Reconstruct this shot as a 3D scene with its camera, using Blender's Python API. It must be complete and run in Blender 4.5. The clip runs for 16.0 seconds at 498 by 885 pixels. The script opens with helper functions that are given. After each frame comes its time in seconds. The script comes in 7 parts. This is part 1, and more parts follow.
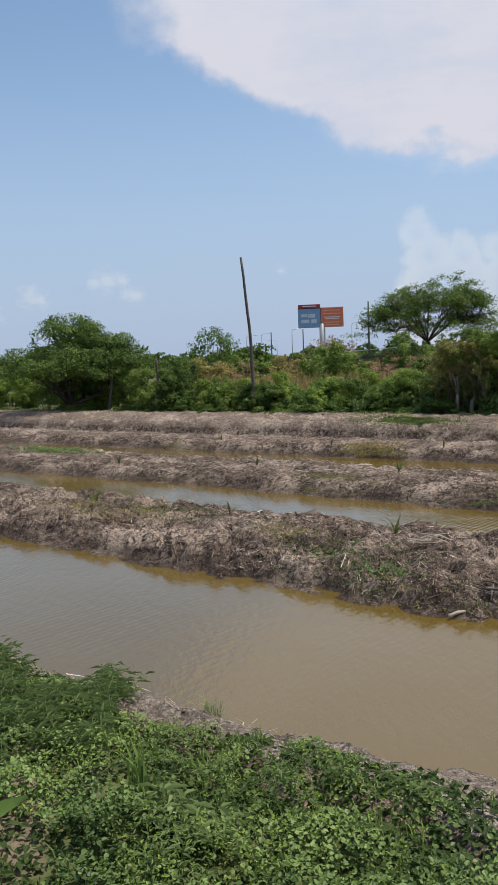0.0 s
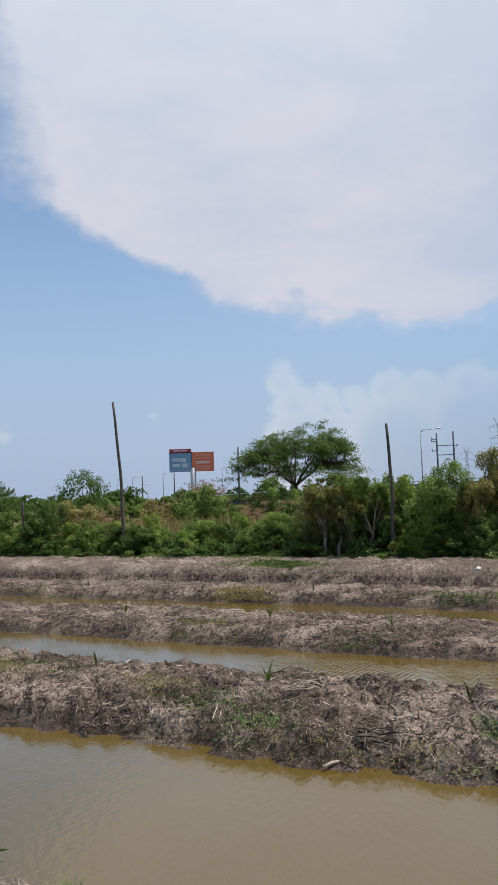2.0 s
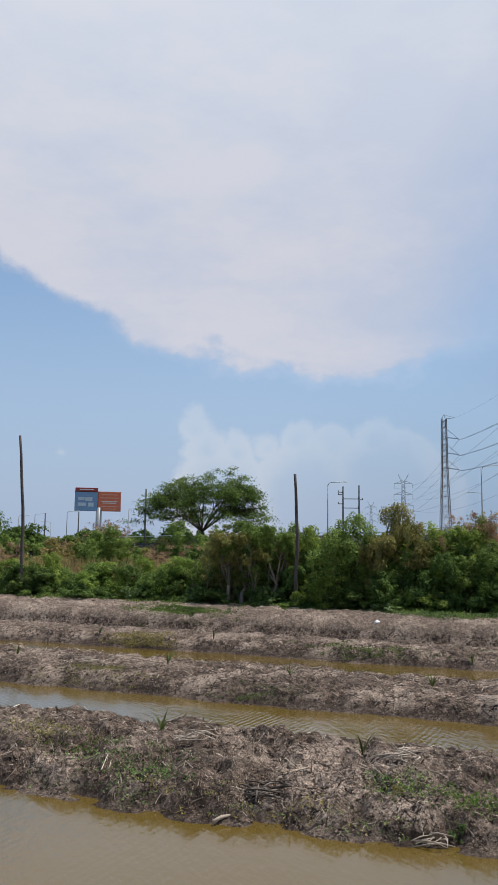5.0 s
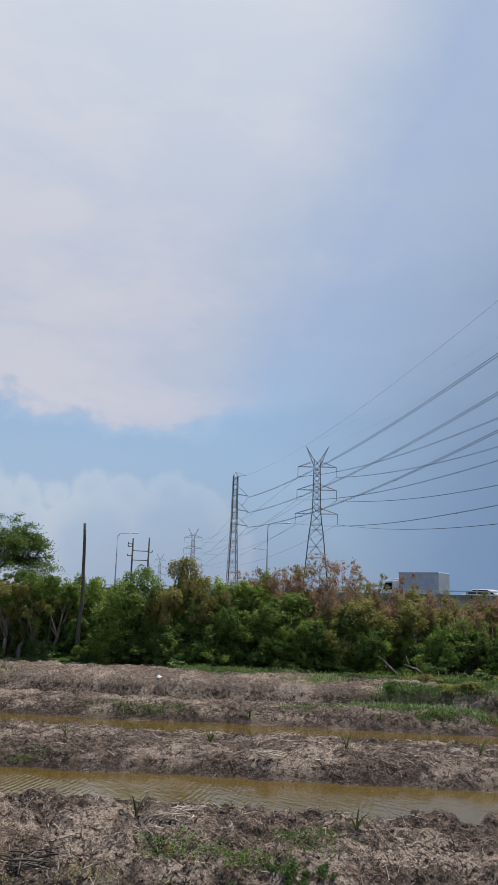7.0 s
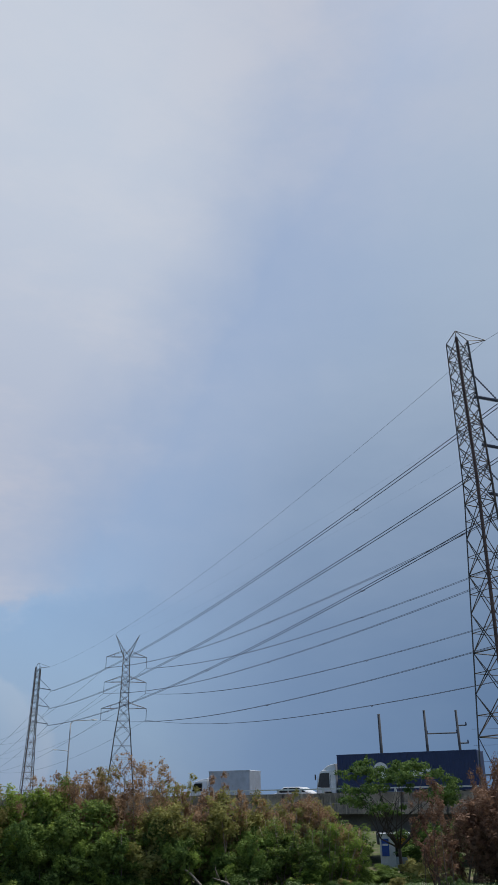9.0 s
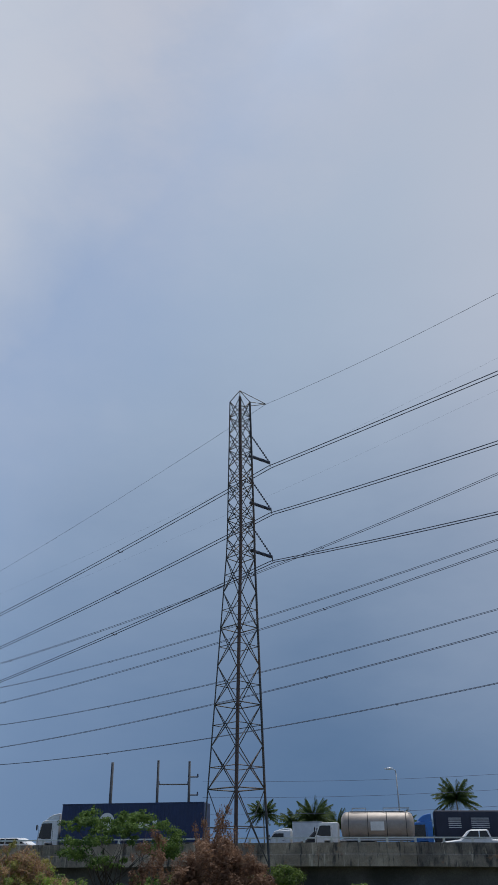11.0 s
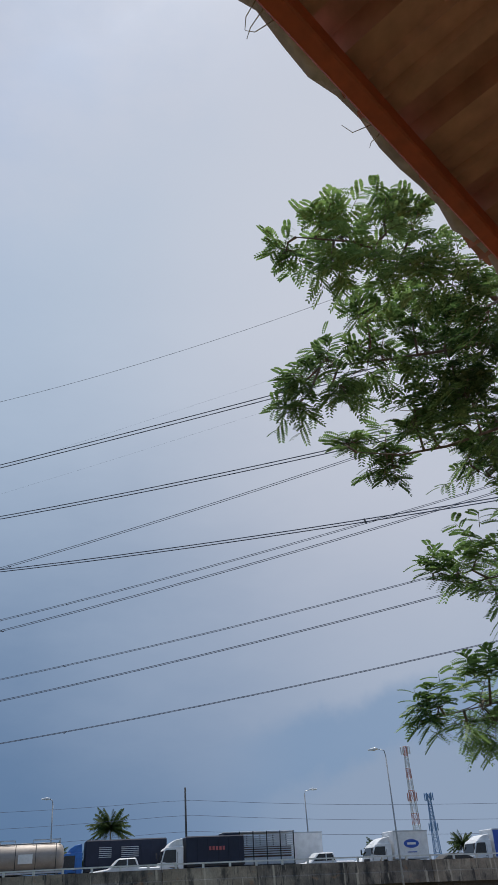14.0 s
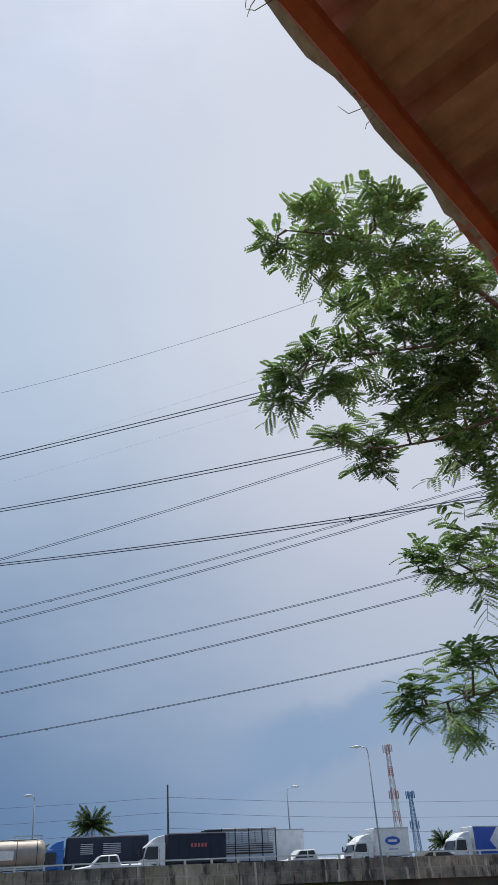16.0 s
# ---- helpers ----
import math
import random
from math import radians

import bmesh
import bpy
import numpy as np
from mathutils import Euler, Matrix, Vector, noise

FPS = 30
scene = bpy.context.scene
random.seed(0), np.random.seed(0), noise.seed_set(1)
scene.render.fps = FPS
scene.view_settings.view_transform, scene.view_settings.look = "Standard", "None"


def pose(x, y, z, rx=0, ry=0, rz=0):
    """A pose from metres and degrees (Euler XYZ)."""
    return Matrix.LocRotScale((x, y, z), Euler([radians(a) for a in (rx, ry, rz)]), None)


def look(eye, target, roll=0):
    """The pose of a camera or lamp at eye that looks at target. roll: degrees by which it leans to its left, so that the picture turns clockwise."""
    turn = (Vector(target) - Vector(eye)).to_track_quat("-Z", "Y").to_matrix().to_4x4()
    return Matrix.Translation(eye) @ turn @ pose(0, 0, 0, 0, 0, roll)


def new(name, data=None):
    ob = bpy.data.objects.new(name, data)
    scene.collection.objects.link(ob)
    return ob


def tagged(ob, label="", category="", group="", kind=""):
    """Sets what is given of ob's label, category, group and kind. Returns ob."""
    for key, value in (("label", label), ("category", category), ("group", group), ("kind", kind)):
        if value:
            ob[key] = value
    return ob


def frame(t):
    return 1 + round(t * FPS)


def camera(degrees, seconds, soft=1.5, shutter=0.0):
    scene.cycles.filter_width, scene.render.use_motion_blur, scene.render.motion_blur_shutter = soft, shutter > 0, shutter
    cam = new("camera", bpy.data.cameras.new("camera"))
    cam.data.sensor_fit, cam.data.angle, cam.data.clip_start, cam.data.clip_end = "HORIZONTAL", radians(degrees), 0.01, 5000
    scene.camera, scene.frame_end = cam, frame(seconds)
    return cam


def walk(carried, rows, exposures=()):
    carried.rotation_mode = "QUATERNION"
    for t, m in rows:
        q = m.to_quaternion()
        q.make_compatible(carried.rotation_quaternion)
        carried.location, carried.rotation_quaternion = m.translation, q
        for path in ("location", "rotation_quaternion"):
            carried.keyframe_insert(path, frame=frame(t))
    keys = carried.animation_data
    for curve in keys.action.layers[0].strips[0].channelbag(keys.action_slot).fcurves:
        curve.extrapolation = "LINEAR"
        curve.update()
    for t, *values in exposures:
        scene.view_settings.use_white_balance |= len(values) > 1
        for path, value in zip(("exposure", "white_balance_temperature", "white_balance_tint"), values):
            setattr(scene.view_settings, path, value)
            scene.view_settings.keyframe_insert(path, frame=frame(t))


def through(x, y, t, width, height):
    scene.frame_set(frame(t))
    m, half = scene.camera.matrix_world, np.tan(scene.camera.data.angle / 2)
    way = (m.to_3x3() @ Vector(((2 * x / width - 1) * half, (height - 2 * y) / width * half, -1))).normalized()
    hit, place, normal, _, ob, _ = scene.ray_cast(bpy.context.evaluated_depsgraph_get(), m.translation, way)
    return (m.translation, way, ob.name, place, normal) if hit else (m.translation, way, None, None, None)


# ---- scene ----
# ---- camera and its way ----
EYE = 4.2          # height of the lens above the water
cam = camera(35.2, 16.0, 1.25)
PATH = (  # seconds, x, y, z, tilt, lean, turn
    (0.0, 0.00, 0.00, 4.20, 84.21, 2.17, -0.22),
    (0.2, 0.00, 0.00, 4.20, 84.64, 2.11, -1.74),
    (0.5, 0.00, 0.00, 4.20, 87.47, 2.02, -3.52),
    (1.0, 0.00, 0.00, 4.20, 91.97, 1.74, -5.71),
    (1.5, 0.00, 0.00, 4.20, 93.50, 1.93, -8.42),
    (2.0, 0.00, 0.00, 4.20, 94.33, 1.93, -9.58),
    (2.5, 0.00, 0.00, 4.20, 94.73, 2.14, -9.20),
    (3.0, 0.00, 0.00, 4.20, 95.73, 2.20, -9.45),
    (3.2, 0.00, 0.00, 4.20, 96.34, 2.05, -9.47),
    (5.3, 0.00, 0.00, 4.20, 97.77, -1.29, -19.03),
    (5.5, 0.00, 0.00, 4.20, 97.65, -1.40, -21.33),
    (6.0, 0.00, 0.00, 4.20, 96.65, -2.30, -26.81),
    (6.5, 0.00, 0.00, 4.20, 96.39, -2.10, -27.79),
    (7.0, 0.00, 0.00, 4.20, 101.69, -1.92, -31.70),
    (7.5, 0.00, 0.00, 4.20, 106.51, -1.75, -34.09),
    (8.0, 0.00, 0.00, 4.20, 109.99, -0.79, -37.11),
    (8.5, 0.00, 0.00, 4.20, 112.47, 0.50, -41.19),
    (8.7, 0.00, 0.00, 4.20, 113.80, 0.57, -42.59),
    (10.8, 0.00, 0.00, 4.20, 118.00, 1.18, -61.40),
    (11.0, 0.00, 0.00, 4.20, 118.21, 0.65, -63.06),
    (11.5, 0.00, 0.00, 4.20, 118.63, 0.99, -66.99),
    (12.0, 0.00, 0.00, 4.20, 119.03, 1.63, -71.24),
    (12.5, 0.04, -0.02, 4.185, 119.24, 2.30, -76.48),
    (13.0, 0.03, -0.04, 4.15, 119.31, 2.49, -80.33),
    (13.5, 0.03, -0.05, 4.13, 119.35, 3.42, -82.99),
    (14.0, 0.01, -0.07, 4.09, 119.24, 3.75, -85.42),
    (14.5, -0.03, -0.08, 4.04, 119.29, 3.69, -86.89),
    (15.0, 0.01, -0.09, 4.08, 119.28, 3.99, -88.12),
    (15.5, 0.00, -0.06, 4.04, 119.19, 3.87, -87.83),
    (16.0, 0.01, -0.05, 4.04, 119.03, 3.73, -86.61),
)
walk(cam, [(t, pose(x, y, z, a, b, c)) for t, x, y, z, a, b, c in PATH],
     exposures=((0.0, 0.05, 6550, 10), (0.5, 0.02, 6500, 10), (1.0, -0.07, 6480, 10), (1.5, -0.04, 6450, 10), (2.0, -0.02, 6450, 10), (3.0, -0.01, 6450, 10), (5.5, -0.07, 6450, 10), (6.5, 0.0, 6450, 10), (7.0, -0.15, 6400, 10), (7.5, -0.31, 6350, 10), (8.5, -0.31, 6270, 10), (11.0, -0.40, 6150, 10), (12.5, -0.30, 6200, 10), (13.5, -0.20, 6300, 10), (15.0, -0.13, 6380, 10), (16.0, 0.02, 6400, 10)))

# ---- small tools ----


def polar(az, d, z=0.0):
    """A place by its bearing from the y axis (degrees, clockwise) and distance."""
    a = radians(az)
    return Vector((d * math.sin(a), d * math.cos(a), z))


def up_at(az, d, el):
    """A place by bearing, distance on plan and angle of sight above the eye's level."""
    return polar(az, d, EYE + d * math.tan(radians(el)))


def lattice_noise(x, y, seed=0):
    """Smooth value noise in -1..1 on arrays."""
    x, y = np.asarray(x, float), np.asarray(y, float)
    xi, yi = np.floor(x).astype(np.int64), np.floor(y).astype(np.int64)
    fx, fy = x - xi, y - yi
    fx, fy = fx * fx * (3 - 2 * fx), fy * fy * (3 - 2 * fy)

    def h(a, b):
        n = (a * 374761393 + b * 668265263 + seed * 974634777) & 0x7FFFFFFF
        n = ((n ^ (n >> 13)) * 1274126177) & 0x7FFFFFFF
        n = n ^ (n >> 16)
        return (n & 0xFFFF) / 32767.5 - 1.0
    a = h(xi, yi) * (1 - fx) + h(xi + 1, yi) * fx
    b = h(xi, yi + 1) * (1 - fx) + h(xi + 1, yi + 1) * fx
    return a * (1 - fy) + b * fy


def fbm(x, y, octaves=4, seed=0):
    s, k, tot = 0.0, 1.0, 0.0
    for i in range(octaves):
        s = s + k * lattice_noise(np.asarray(x) * 2 ** i + 17.3 * i, np.asarray(y) * 2 ** i + 9.1 * i, seed + i)
        tot += k
        k *= 0.5
    return s / tot


def sstep(x, a, b):
    t = np.clip((np.asarray(x, float) - a) / (b - a), 0, 1)
    return t * t * (3 - 2 * t)


def mesh_of(name, v, f, material=None, smooth=False):
    me = bpy.data.meshes.new(name)
    v = v.tolist() if hasattr(v, "tolist") else [tuple(p) for p in v]
    f = f.tolist() if hasattr(f, "tolist") else f
    me.from_pydata(v, [], f)
    for m in (material if isinstance(material, (list, tuple)) else [material]):
        if m:
            me.materials.append(m)
    if smooth:
        me.polygons.foreach_set("use_smooth", [True] * len(me.polygons))
    me.update()
    return me


def thing(name, label, category, at=None, group="", kind=""):
    ob = new(name)
    if at is not None:
        ob.matrix_basis = at if isinstance(at, Matrix) else Matrix.Translation(at)
    return tagged(ob, label, category, group, kind)


def part_mesh(name, me, parent, label=""):
    ob = new(name, me)
    ob.parent = parent
    return tagged(ob, label) if label else ob


def part(name, bm, material, parent, label="", smooth=False):
    me = bpy.data.meshes.new(name)
    bm.to_mesh(me)
    bm.free()
    if material:
        me.materials.append(material)
    if smooth:
        me.polygons.foreach_set("use_smooth", [True] * len(me.polygons))
    return part_mesh(name, me, parent, label)


def box(bm, cx, cy, cz, sx, sy, sz, bevel=0.0, turn=None):
    """A box of full sizes about a centre, with bevelled edges."""
    r = bmesh.ops.create_cube(bm, size=1.0)
    vs = r["verts"]
    m = Matrix.Translation((cx, cy, cz)) @ (turn.to_4x4() if turn else Matrix()) @ Matrix.Diagonal((sx, sy, sz, 1))
    bmesh.ops.transform(bm, matrix=m, verts=vs)
    if bevel:
        es = list({e for v in vs for e in v.link_edges})
        bmesh.ops.bevel(bm, geom=es, offset=bevel, segments=1, affect="EDGES")
    return bm


def tube_arrays(pts, radii, sides=6):
    """Vertices and faces of a tapered tube along points."""
    pts = [Vector(p) for p in pts]
    v, f = [], []
    n = len(pts)
    for i, p in enumerate(pts):
        d = (pts[min(i + 1, n - 1)] - pts[max(i - 1, 0)]).normalized()
        a = d.orthogonal().normalized() if abs(d.z) > 0.95 else d.cross(Vector((0, 0, 1))).normalized()
        b = d.cross(a)
        for k in range(sides):
            w = 2 * math.pi * k / sides
            v.append(tuple(p + (a * math.cos(w) + b * math.sin(w)) * radii[i]))
    for i in range(n - 1):
        for k in range(sides):
            k2 = (k + 1) % sides
            f.append((i * sides + k, i * sides + k2, (i + 1) * sides + k2, (i + 1) * sides + k))
    f.append(tuple(range(sides))[::-1])
    f.append(tuple((n - 1) * sides + k for k in range(sides)))
    return v, f


def joined(chunks):
    v, f = [], []
    for a, b in chunks:
        o = len(v)
        v += list(a)
        f += [tuple(i + o for i in q) for q in b]
    return v, f


def tube(name, pts, radii, material, parent, sides=6, label=""):
    v, f = tube_arrays(pts, radii, sides)
    return part_mesh(name, mesh_of(name, v, f, material, True), parent, label)


def beams(name, segs, material, parent, label=""):
    """Straight angle irons: (a, b, thickness) each, in one lattice."""
    ch = []
    for a, b, w in segs:
        ch.append(tube_arrays([a, b], [w * 0.7, w * 0.7], 4))
    v, f = joined(ch)
    return part_mesh(name, mesh_of(name, v, f, material), parent, label)


# ---- world and sun ----
SUN_AZ, SUN_EL = 88.0, 69.0
world = bpy.data.worlds.new("sky")
scene.world = world
world.use_nodes = True
wn, wl = world.node_tree.nodes, world.node_tree.links
wn.clear()


def w_math(op, a, b=None, clamp=False):
    n = wn.new("ShaderNodeMath")
    n.operation, n.use_clamp = op, clamp
    for i, x in enumerate((a, b)):
        if x is None:
            continue
        if isinstance(x, (int, float)):
            n.inputs[i].default_value = x
        else:
            wl.new(x, n.inputs[i])
    return n.outputs[0]


def w_smooth(x, lo, hi):
    n = wn.new("ShaderNodeMapRange")
    n.interpolation_type = "SMOOTHSTEP"
    n.inputs["From Min"].default_value, n.inputs["From Max"].default_value = lo, hi
    wl.new(x, n.inputs["Value"])
    return n.outputs["Result"]


def w_mix(fac, a, b):
    n = wn.new("ShaderNodeMix")
    n.data_type = "RGBA"
    for i, x in ((0, fac), (6, a), (7, b)):
        if isinstance(x, (tuple, list)):
            n.inputs[i].default_value = (*x, 1)
        elif isinstance(x, (int, float)):
            n.inputs[i].default_value = x
        else:
            wl.new(x, n.inputs[i])
    return n.outputs[2]


way = wn.new("ShaderNodeTexCoord").outputs["Generated"]
sep = wn.new("ShaderNodeSeparateXYZ")
wl.new(way, sep.inputs[0])
HEIGHT = sep.outputs[2]


def w_noise(scale, detail, rough=0.55, stretch=1.0):
    mp = wn.new("ShaderNodeMapping")
    mp.inputs["Scale"].default_value = (1, 1, stretch)
    wl.new(way, mp.inputs["Vector"])
    n = wn.new("ShaderNodeTexNoise")
    n.inputs["Scale"].default_value, n.inputs["Detail"].default_value, n.inputs["Roughness"].default_value = scale, detail, rough
    wl.new(mp.outputs[0], n.inputs["Vector"])
    return w_math("SUBTRACT", n.outputs[0], 0.5)


def w_side(p, q, inside):
    """Signed distance (radians) from the great circle through two bearings (az, el), positive on the side of a third."""
    a, b, c = (polar(az, math.cos(radians(el)), math.sin(radians(el))) for az, el in (p, q, inside))
    n = a.cross(b).normalized()
    n = n if n.dot(c) > 0 else -n
    d = wn.new("ShaderNodeVectorMath")
    d.operation = "DOT_PRODUCT"
    wl.new(way, d.inputs[0])
    d.inputs[1].default_value = n
    return d.outputs["Value"]


big, fine_n = w_noise(3.0, 5, 0.55), w_noise(11.0, 6, 0.6)
wisp = w_noise(2.2, 4, 0.5, 2.0)
streak = w_noise(4.5, 6, 0.62, 2.6)
rag = w_math("ADD", w_math("ADD", w_math("MULTIPLY", big, 0.16), w_math("MULTIPLY", fine_n, 0.06)), w_math("MULTIPLY", w_noise(27.0, 5, 0.62, 1.6), 0.03))
edge_low = w_math("MINIMUM", w_side((-4.5, 19.6), (8, 14.2), (10, 30)), w_side((5, 14.9), (22, 10.9), (10, 30)))
edge_low = w_math("ADD", w_math("MINIMUM", edge_low, w_side((17, 11.9), (30, 12.8), (10, 30))), rag)
edge_left = w_math("ADD", w_side((-7, 23), (-12.5, 45), (10, 30)), rag)
edge_right = w_math("ADD", w_side((27.5, 9), (48, 40), (10, 30)), w_math("ADD", w_math("MULTIPLY", big, 0.24), w_math("MULTIPLY", fine_n, 0.08)))
m_low, m_left, m_right = w_smooth(edge_low, -0.006, 0.028), w_smooth(edge_left, -0.02, 0.05), w_smooth(edge_right, -0.24, 0.12)
anvil = w_math("MULTIPLY", w_math("MULTIPLY", m_low, m_left), m_right)
# low heaped cloud on the horizon
def w_lobe(az, el, r):
    """Inside a round lobe of the sky (degrees): positive within."""
    d = wn.new("ShaderNodeVectorMath")
    d.operation = "DISTANCE"
    wl.new(way, d.inputs[0])
    d.inputs[1].default_value = polar(az, math.cos(radians(el)), math.sin(radians(el)))
    return w_math("SUBTRACT", radians(r), d.outputs["Value"])


heap = None
for az, el, rr in ((12.5, 9.6, 1.0), (12.4, 8.4, 1.4), (13.2, 6.9, 1.9), (15.4, 6.6, 1.7), (17.6, 7.2, 1.4), (19.8, 7.7, 1.6), (22.5, 7.4, 1.9), (25.5, 7.6, 2.1), (14.5, 3.4, 4.2), (20.5, 3.4, 4.8), (26.5, 3.4, 5.5)):
    one = w_lobe(az, el, rr)
    heap = one if heap is None else w_math("MAXIMUM", heap, one)
heap_in = w_math("ADD", heap, w_math("ADD", w_math("MULTIPLY", fine_n, 0.036), w_math("MULTIPLY", w_noise(34.0, 4, 0.6), 0.026)))
heap = w_math("MULTIPLY", w_smooth(heap_in, -0.002, 0.012), w_math("SUBTRACT", 1.0, w_math("MULTIPLY", w_smooth(heap_in, 0.006, 0.05), 0.78)))
# high grey veil over the east
veil = w_smooth(w_math("ADD", w_side((27, 5), (42, 40), (80, 20)), w_math("MULTIPLY", big, 0.25)), -0.28, 0.34)
puff = None
for az, el, rr in ((-9.6, 6.1, 0.75), (-8.6, 6.15, 0.55), (-10.5, 6.0, 0.5), (-7.7, 5.0, 0.6), (-8.4, 5.1, 0.4), (-15.0, 5.1, 0.7), (-14.2, 4.9, 0.5), (-17.5, 4.0, 0.6), (2.7, 6.4, 0.35)):
    one = w_lobe(az, el, rr)
    puff = one if puff is None else w_math("MAXIMUM", puff, one)
puff = w_math("MULTIPLY", w_smooth(w_math("ADD", puff, w_math("MULTIPLY", w_noise(60.0, 5, 0.65, 1.6), 0.036)), -0.006, 0.012), 0.75)

sky = wn.new("ShaderNodeTexSky")
sky.sky_type, sky.sun_disc = "NISHITA", False
sky.sun_elevation, sky.sun_rotation = radians(SUN_EL), radians(SUN_AZ)
sky.air_density, sky.dust_density, sky.ozone_density = 1.0, 1.0, 1.0
bg_sky = wn.new("ShaderNodeBackground")
bg_sky.inputs["Strength"].default_value = 0.145
tint = wn.new("ShaderNodeMix")                          # humid air: a greener blue
tint.data_type, tint.blend_type = "RGBA", "MULTIPLY"
tint.inputs[0].default_value, tint.inputs[7].default_value = 1.0, (0.97, 1.03, 1.02, 1)
wl.new(sky.outputs[0], tint.inputs[6])
wl.new(tint.outputs[2], bg_sky.inputs["Color"])

# cloud colours: bright anvil, pale heap, grey veil darker towards the rain
veil_up = w_smooth(w_math("ADD", HEIGHT, w_math("ADD", w_math("MULTIPLY", wisp, 0.22), w_math("MULTIPLY", streak, 0.14))), 0.0, 0.70)
rain = w_smooth(w_side((52, 0), (52, 60), (80, 20)), -0.25, 0.35)
east = w_smooth(w_side((80, 0), (80, 60), (110, 10)), -0.24, 0.20)
veil_low = w_mix(east, w_mix(rain, (0.225, 0.335, 0.525), (0.118, 0.208, 0.362)), (0.225, 0.32, 0.475))
gap = w_math("MULTIPLY", w_smooth(w_math("ADD", w_side((82.9, 8.8), (98.8, 12.1), (100, 3)), w_math("MULTIPLY", fine_n, 0.07)), -0.006, 0.03), w_smooth(w_side((84, 0), (84, 60), (100, 10)), -0.04, 0.12))
veil_high = w_mix(w_smooth(w_side((84, 0), (84, 80), (100, 20)), -0.30, 0.22), (0.47, 0.57, 0.71), (0.64, 0.665, 0.745))
veil_col = w_mix(veil_up, veil_low, veil_high)
rim = w_math("MULTIPLY", w_smooth(w_math("ADD", w_side((82.9, 8.8), (98.8, 12.1), (100, 3)), w_math("MULTIPLY", big, 0.10)), -0.13, -0.005), w_smooth(w_side((88, 0), (88, 60), (104, 10)), -0.10, 0.20))
veil_col = w_mix(w_math("MULTIPLY", rim, 0.6), veil_col, (0.46, 0.525, 0.64))
glow_e = w_math("MULTIPLY", w_smooth(w_side((91, 0), (91, 80), (110, 10)), -0.22, 0.16), w_smooth(HEIGHT, 0.10, 0.40))
veil_col = w_mix(w_math("MULTIPLY", glow_e, 0.6), veil_col, (0.64, 0.665, 0.75))
veil_col = w_mix(w_math("MULTIPLY", gap, 0.62), veil_col, (0.20, 0.32, 0.50))
bank = w_math("MULTIPLY", w_smooth(w_math("ADD", w_side((84, 4.2), (98, 7.6), (100, 1)), w_math("MULTIPLY", fine_n, 0.09)), -0.012, 0.02), w_smooth(w_side((86, 0), (86, 60), (100, 10)), -0.06, 0.10))
veil_col = w_mix(w_math("MULTIPLY", bank, 0.62), veil_col, (0.335, 0.405, 0.525))
anvil_col = w_mix(w_smooth(w_math("ADD", wisp, streak), -0.20, 0.16), (0.545, 0.60, 0.73), (0.655, 0.665, 0.745))
col = w_mix(veil, w_mix(w_math("MAXIMUM", heap, puff), (0.380, 0.478, 0.665), (0.575, 0.61, 0.715)), veil_col)
col = w_mix(anvil, col, anvil_col)
glow_w = w_math("ADD", w_math("MULTIPLY", w_smooth(w_side((46, 0), (46, 80), (15, 20)), -0.12, 0.2), 0.5), 0.15)
col = w_mix(w_math("MULTIPLY", w_smooth(HEIGHT, 0.33, 0.75), glow_w), col, (0.76, 0.82, 0.90))
bg_cloud = wn.new("ShaderNodeBackground")
wl.new(col, bg_cloud.inputs["Color"])
cover = w_math("MAXIMUM", anvil, w_math("MULTIPLY", veil, 1.0))
cover = w_math("MAXIMUM", cover, w_math("MULTIPLY", heap, 0.50))
cover = w_math("MAXIMUM", cover, w_math("MULTIPLY", puff, 0.8))
cover = w_math("MAXIMUM", cover, w_math("MULTIPLY", w_math("SUBTRACT", 1.0, w_smooth(HEIGHT, 0.0, 0.42)), 0.92))
mixer = wn.new("ShaderNodeMixShader")
wl.new(cover, mixer.inputs[0])
wl.new(bg_sky.outputs[0], mixer.inputs[1])
wl.new(bg_cloud.outputs[0], mixer.inputs[2])
wout = wn.new("ShaderNodeOutputWorld")
wl.new(mixer.outputs[0], wout.inputs[0])

sun = new("sun", bpy.data.lights.new("sun", "SUN"))
sun.data.energy, sun.data.angle, sun.data.color = 4.2, radians(0.8), (1.0, 0.95, 0.87)
sun.matrix_basis = look(polar(SUN_AZ, 100 * math.cos(radians(SUN_EL)), 100 * math.sin(radians(SUN_EL))), (0, 0, 0))


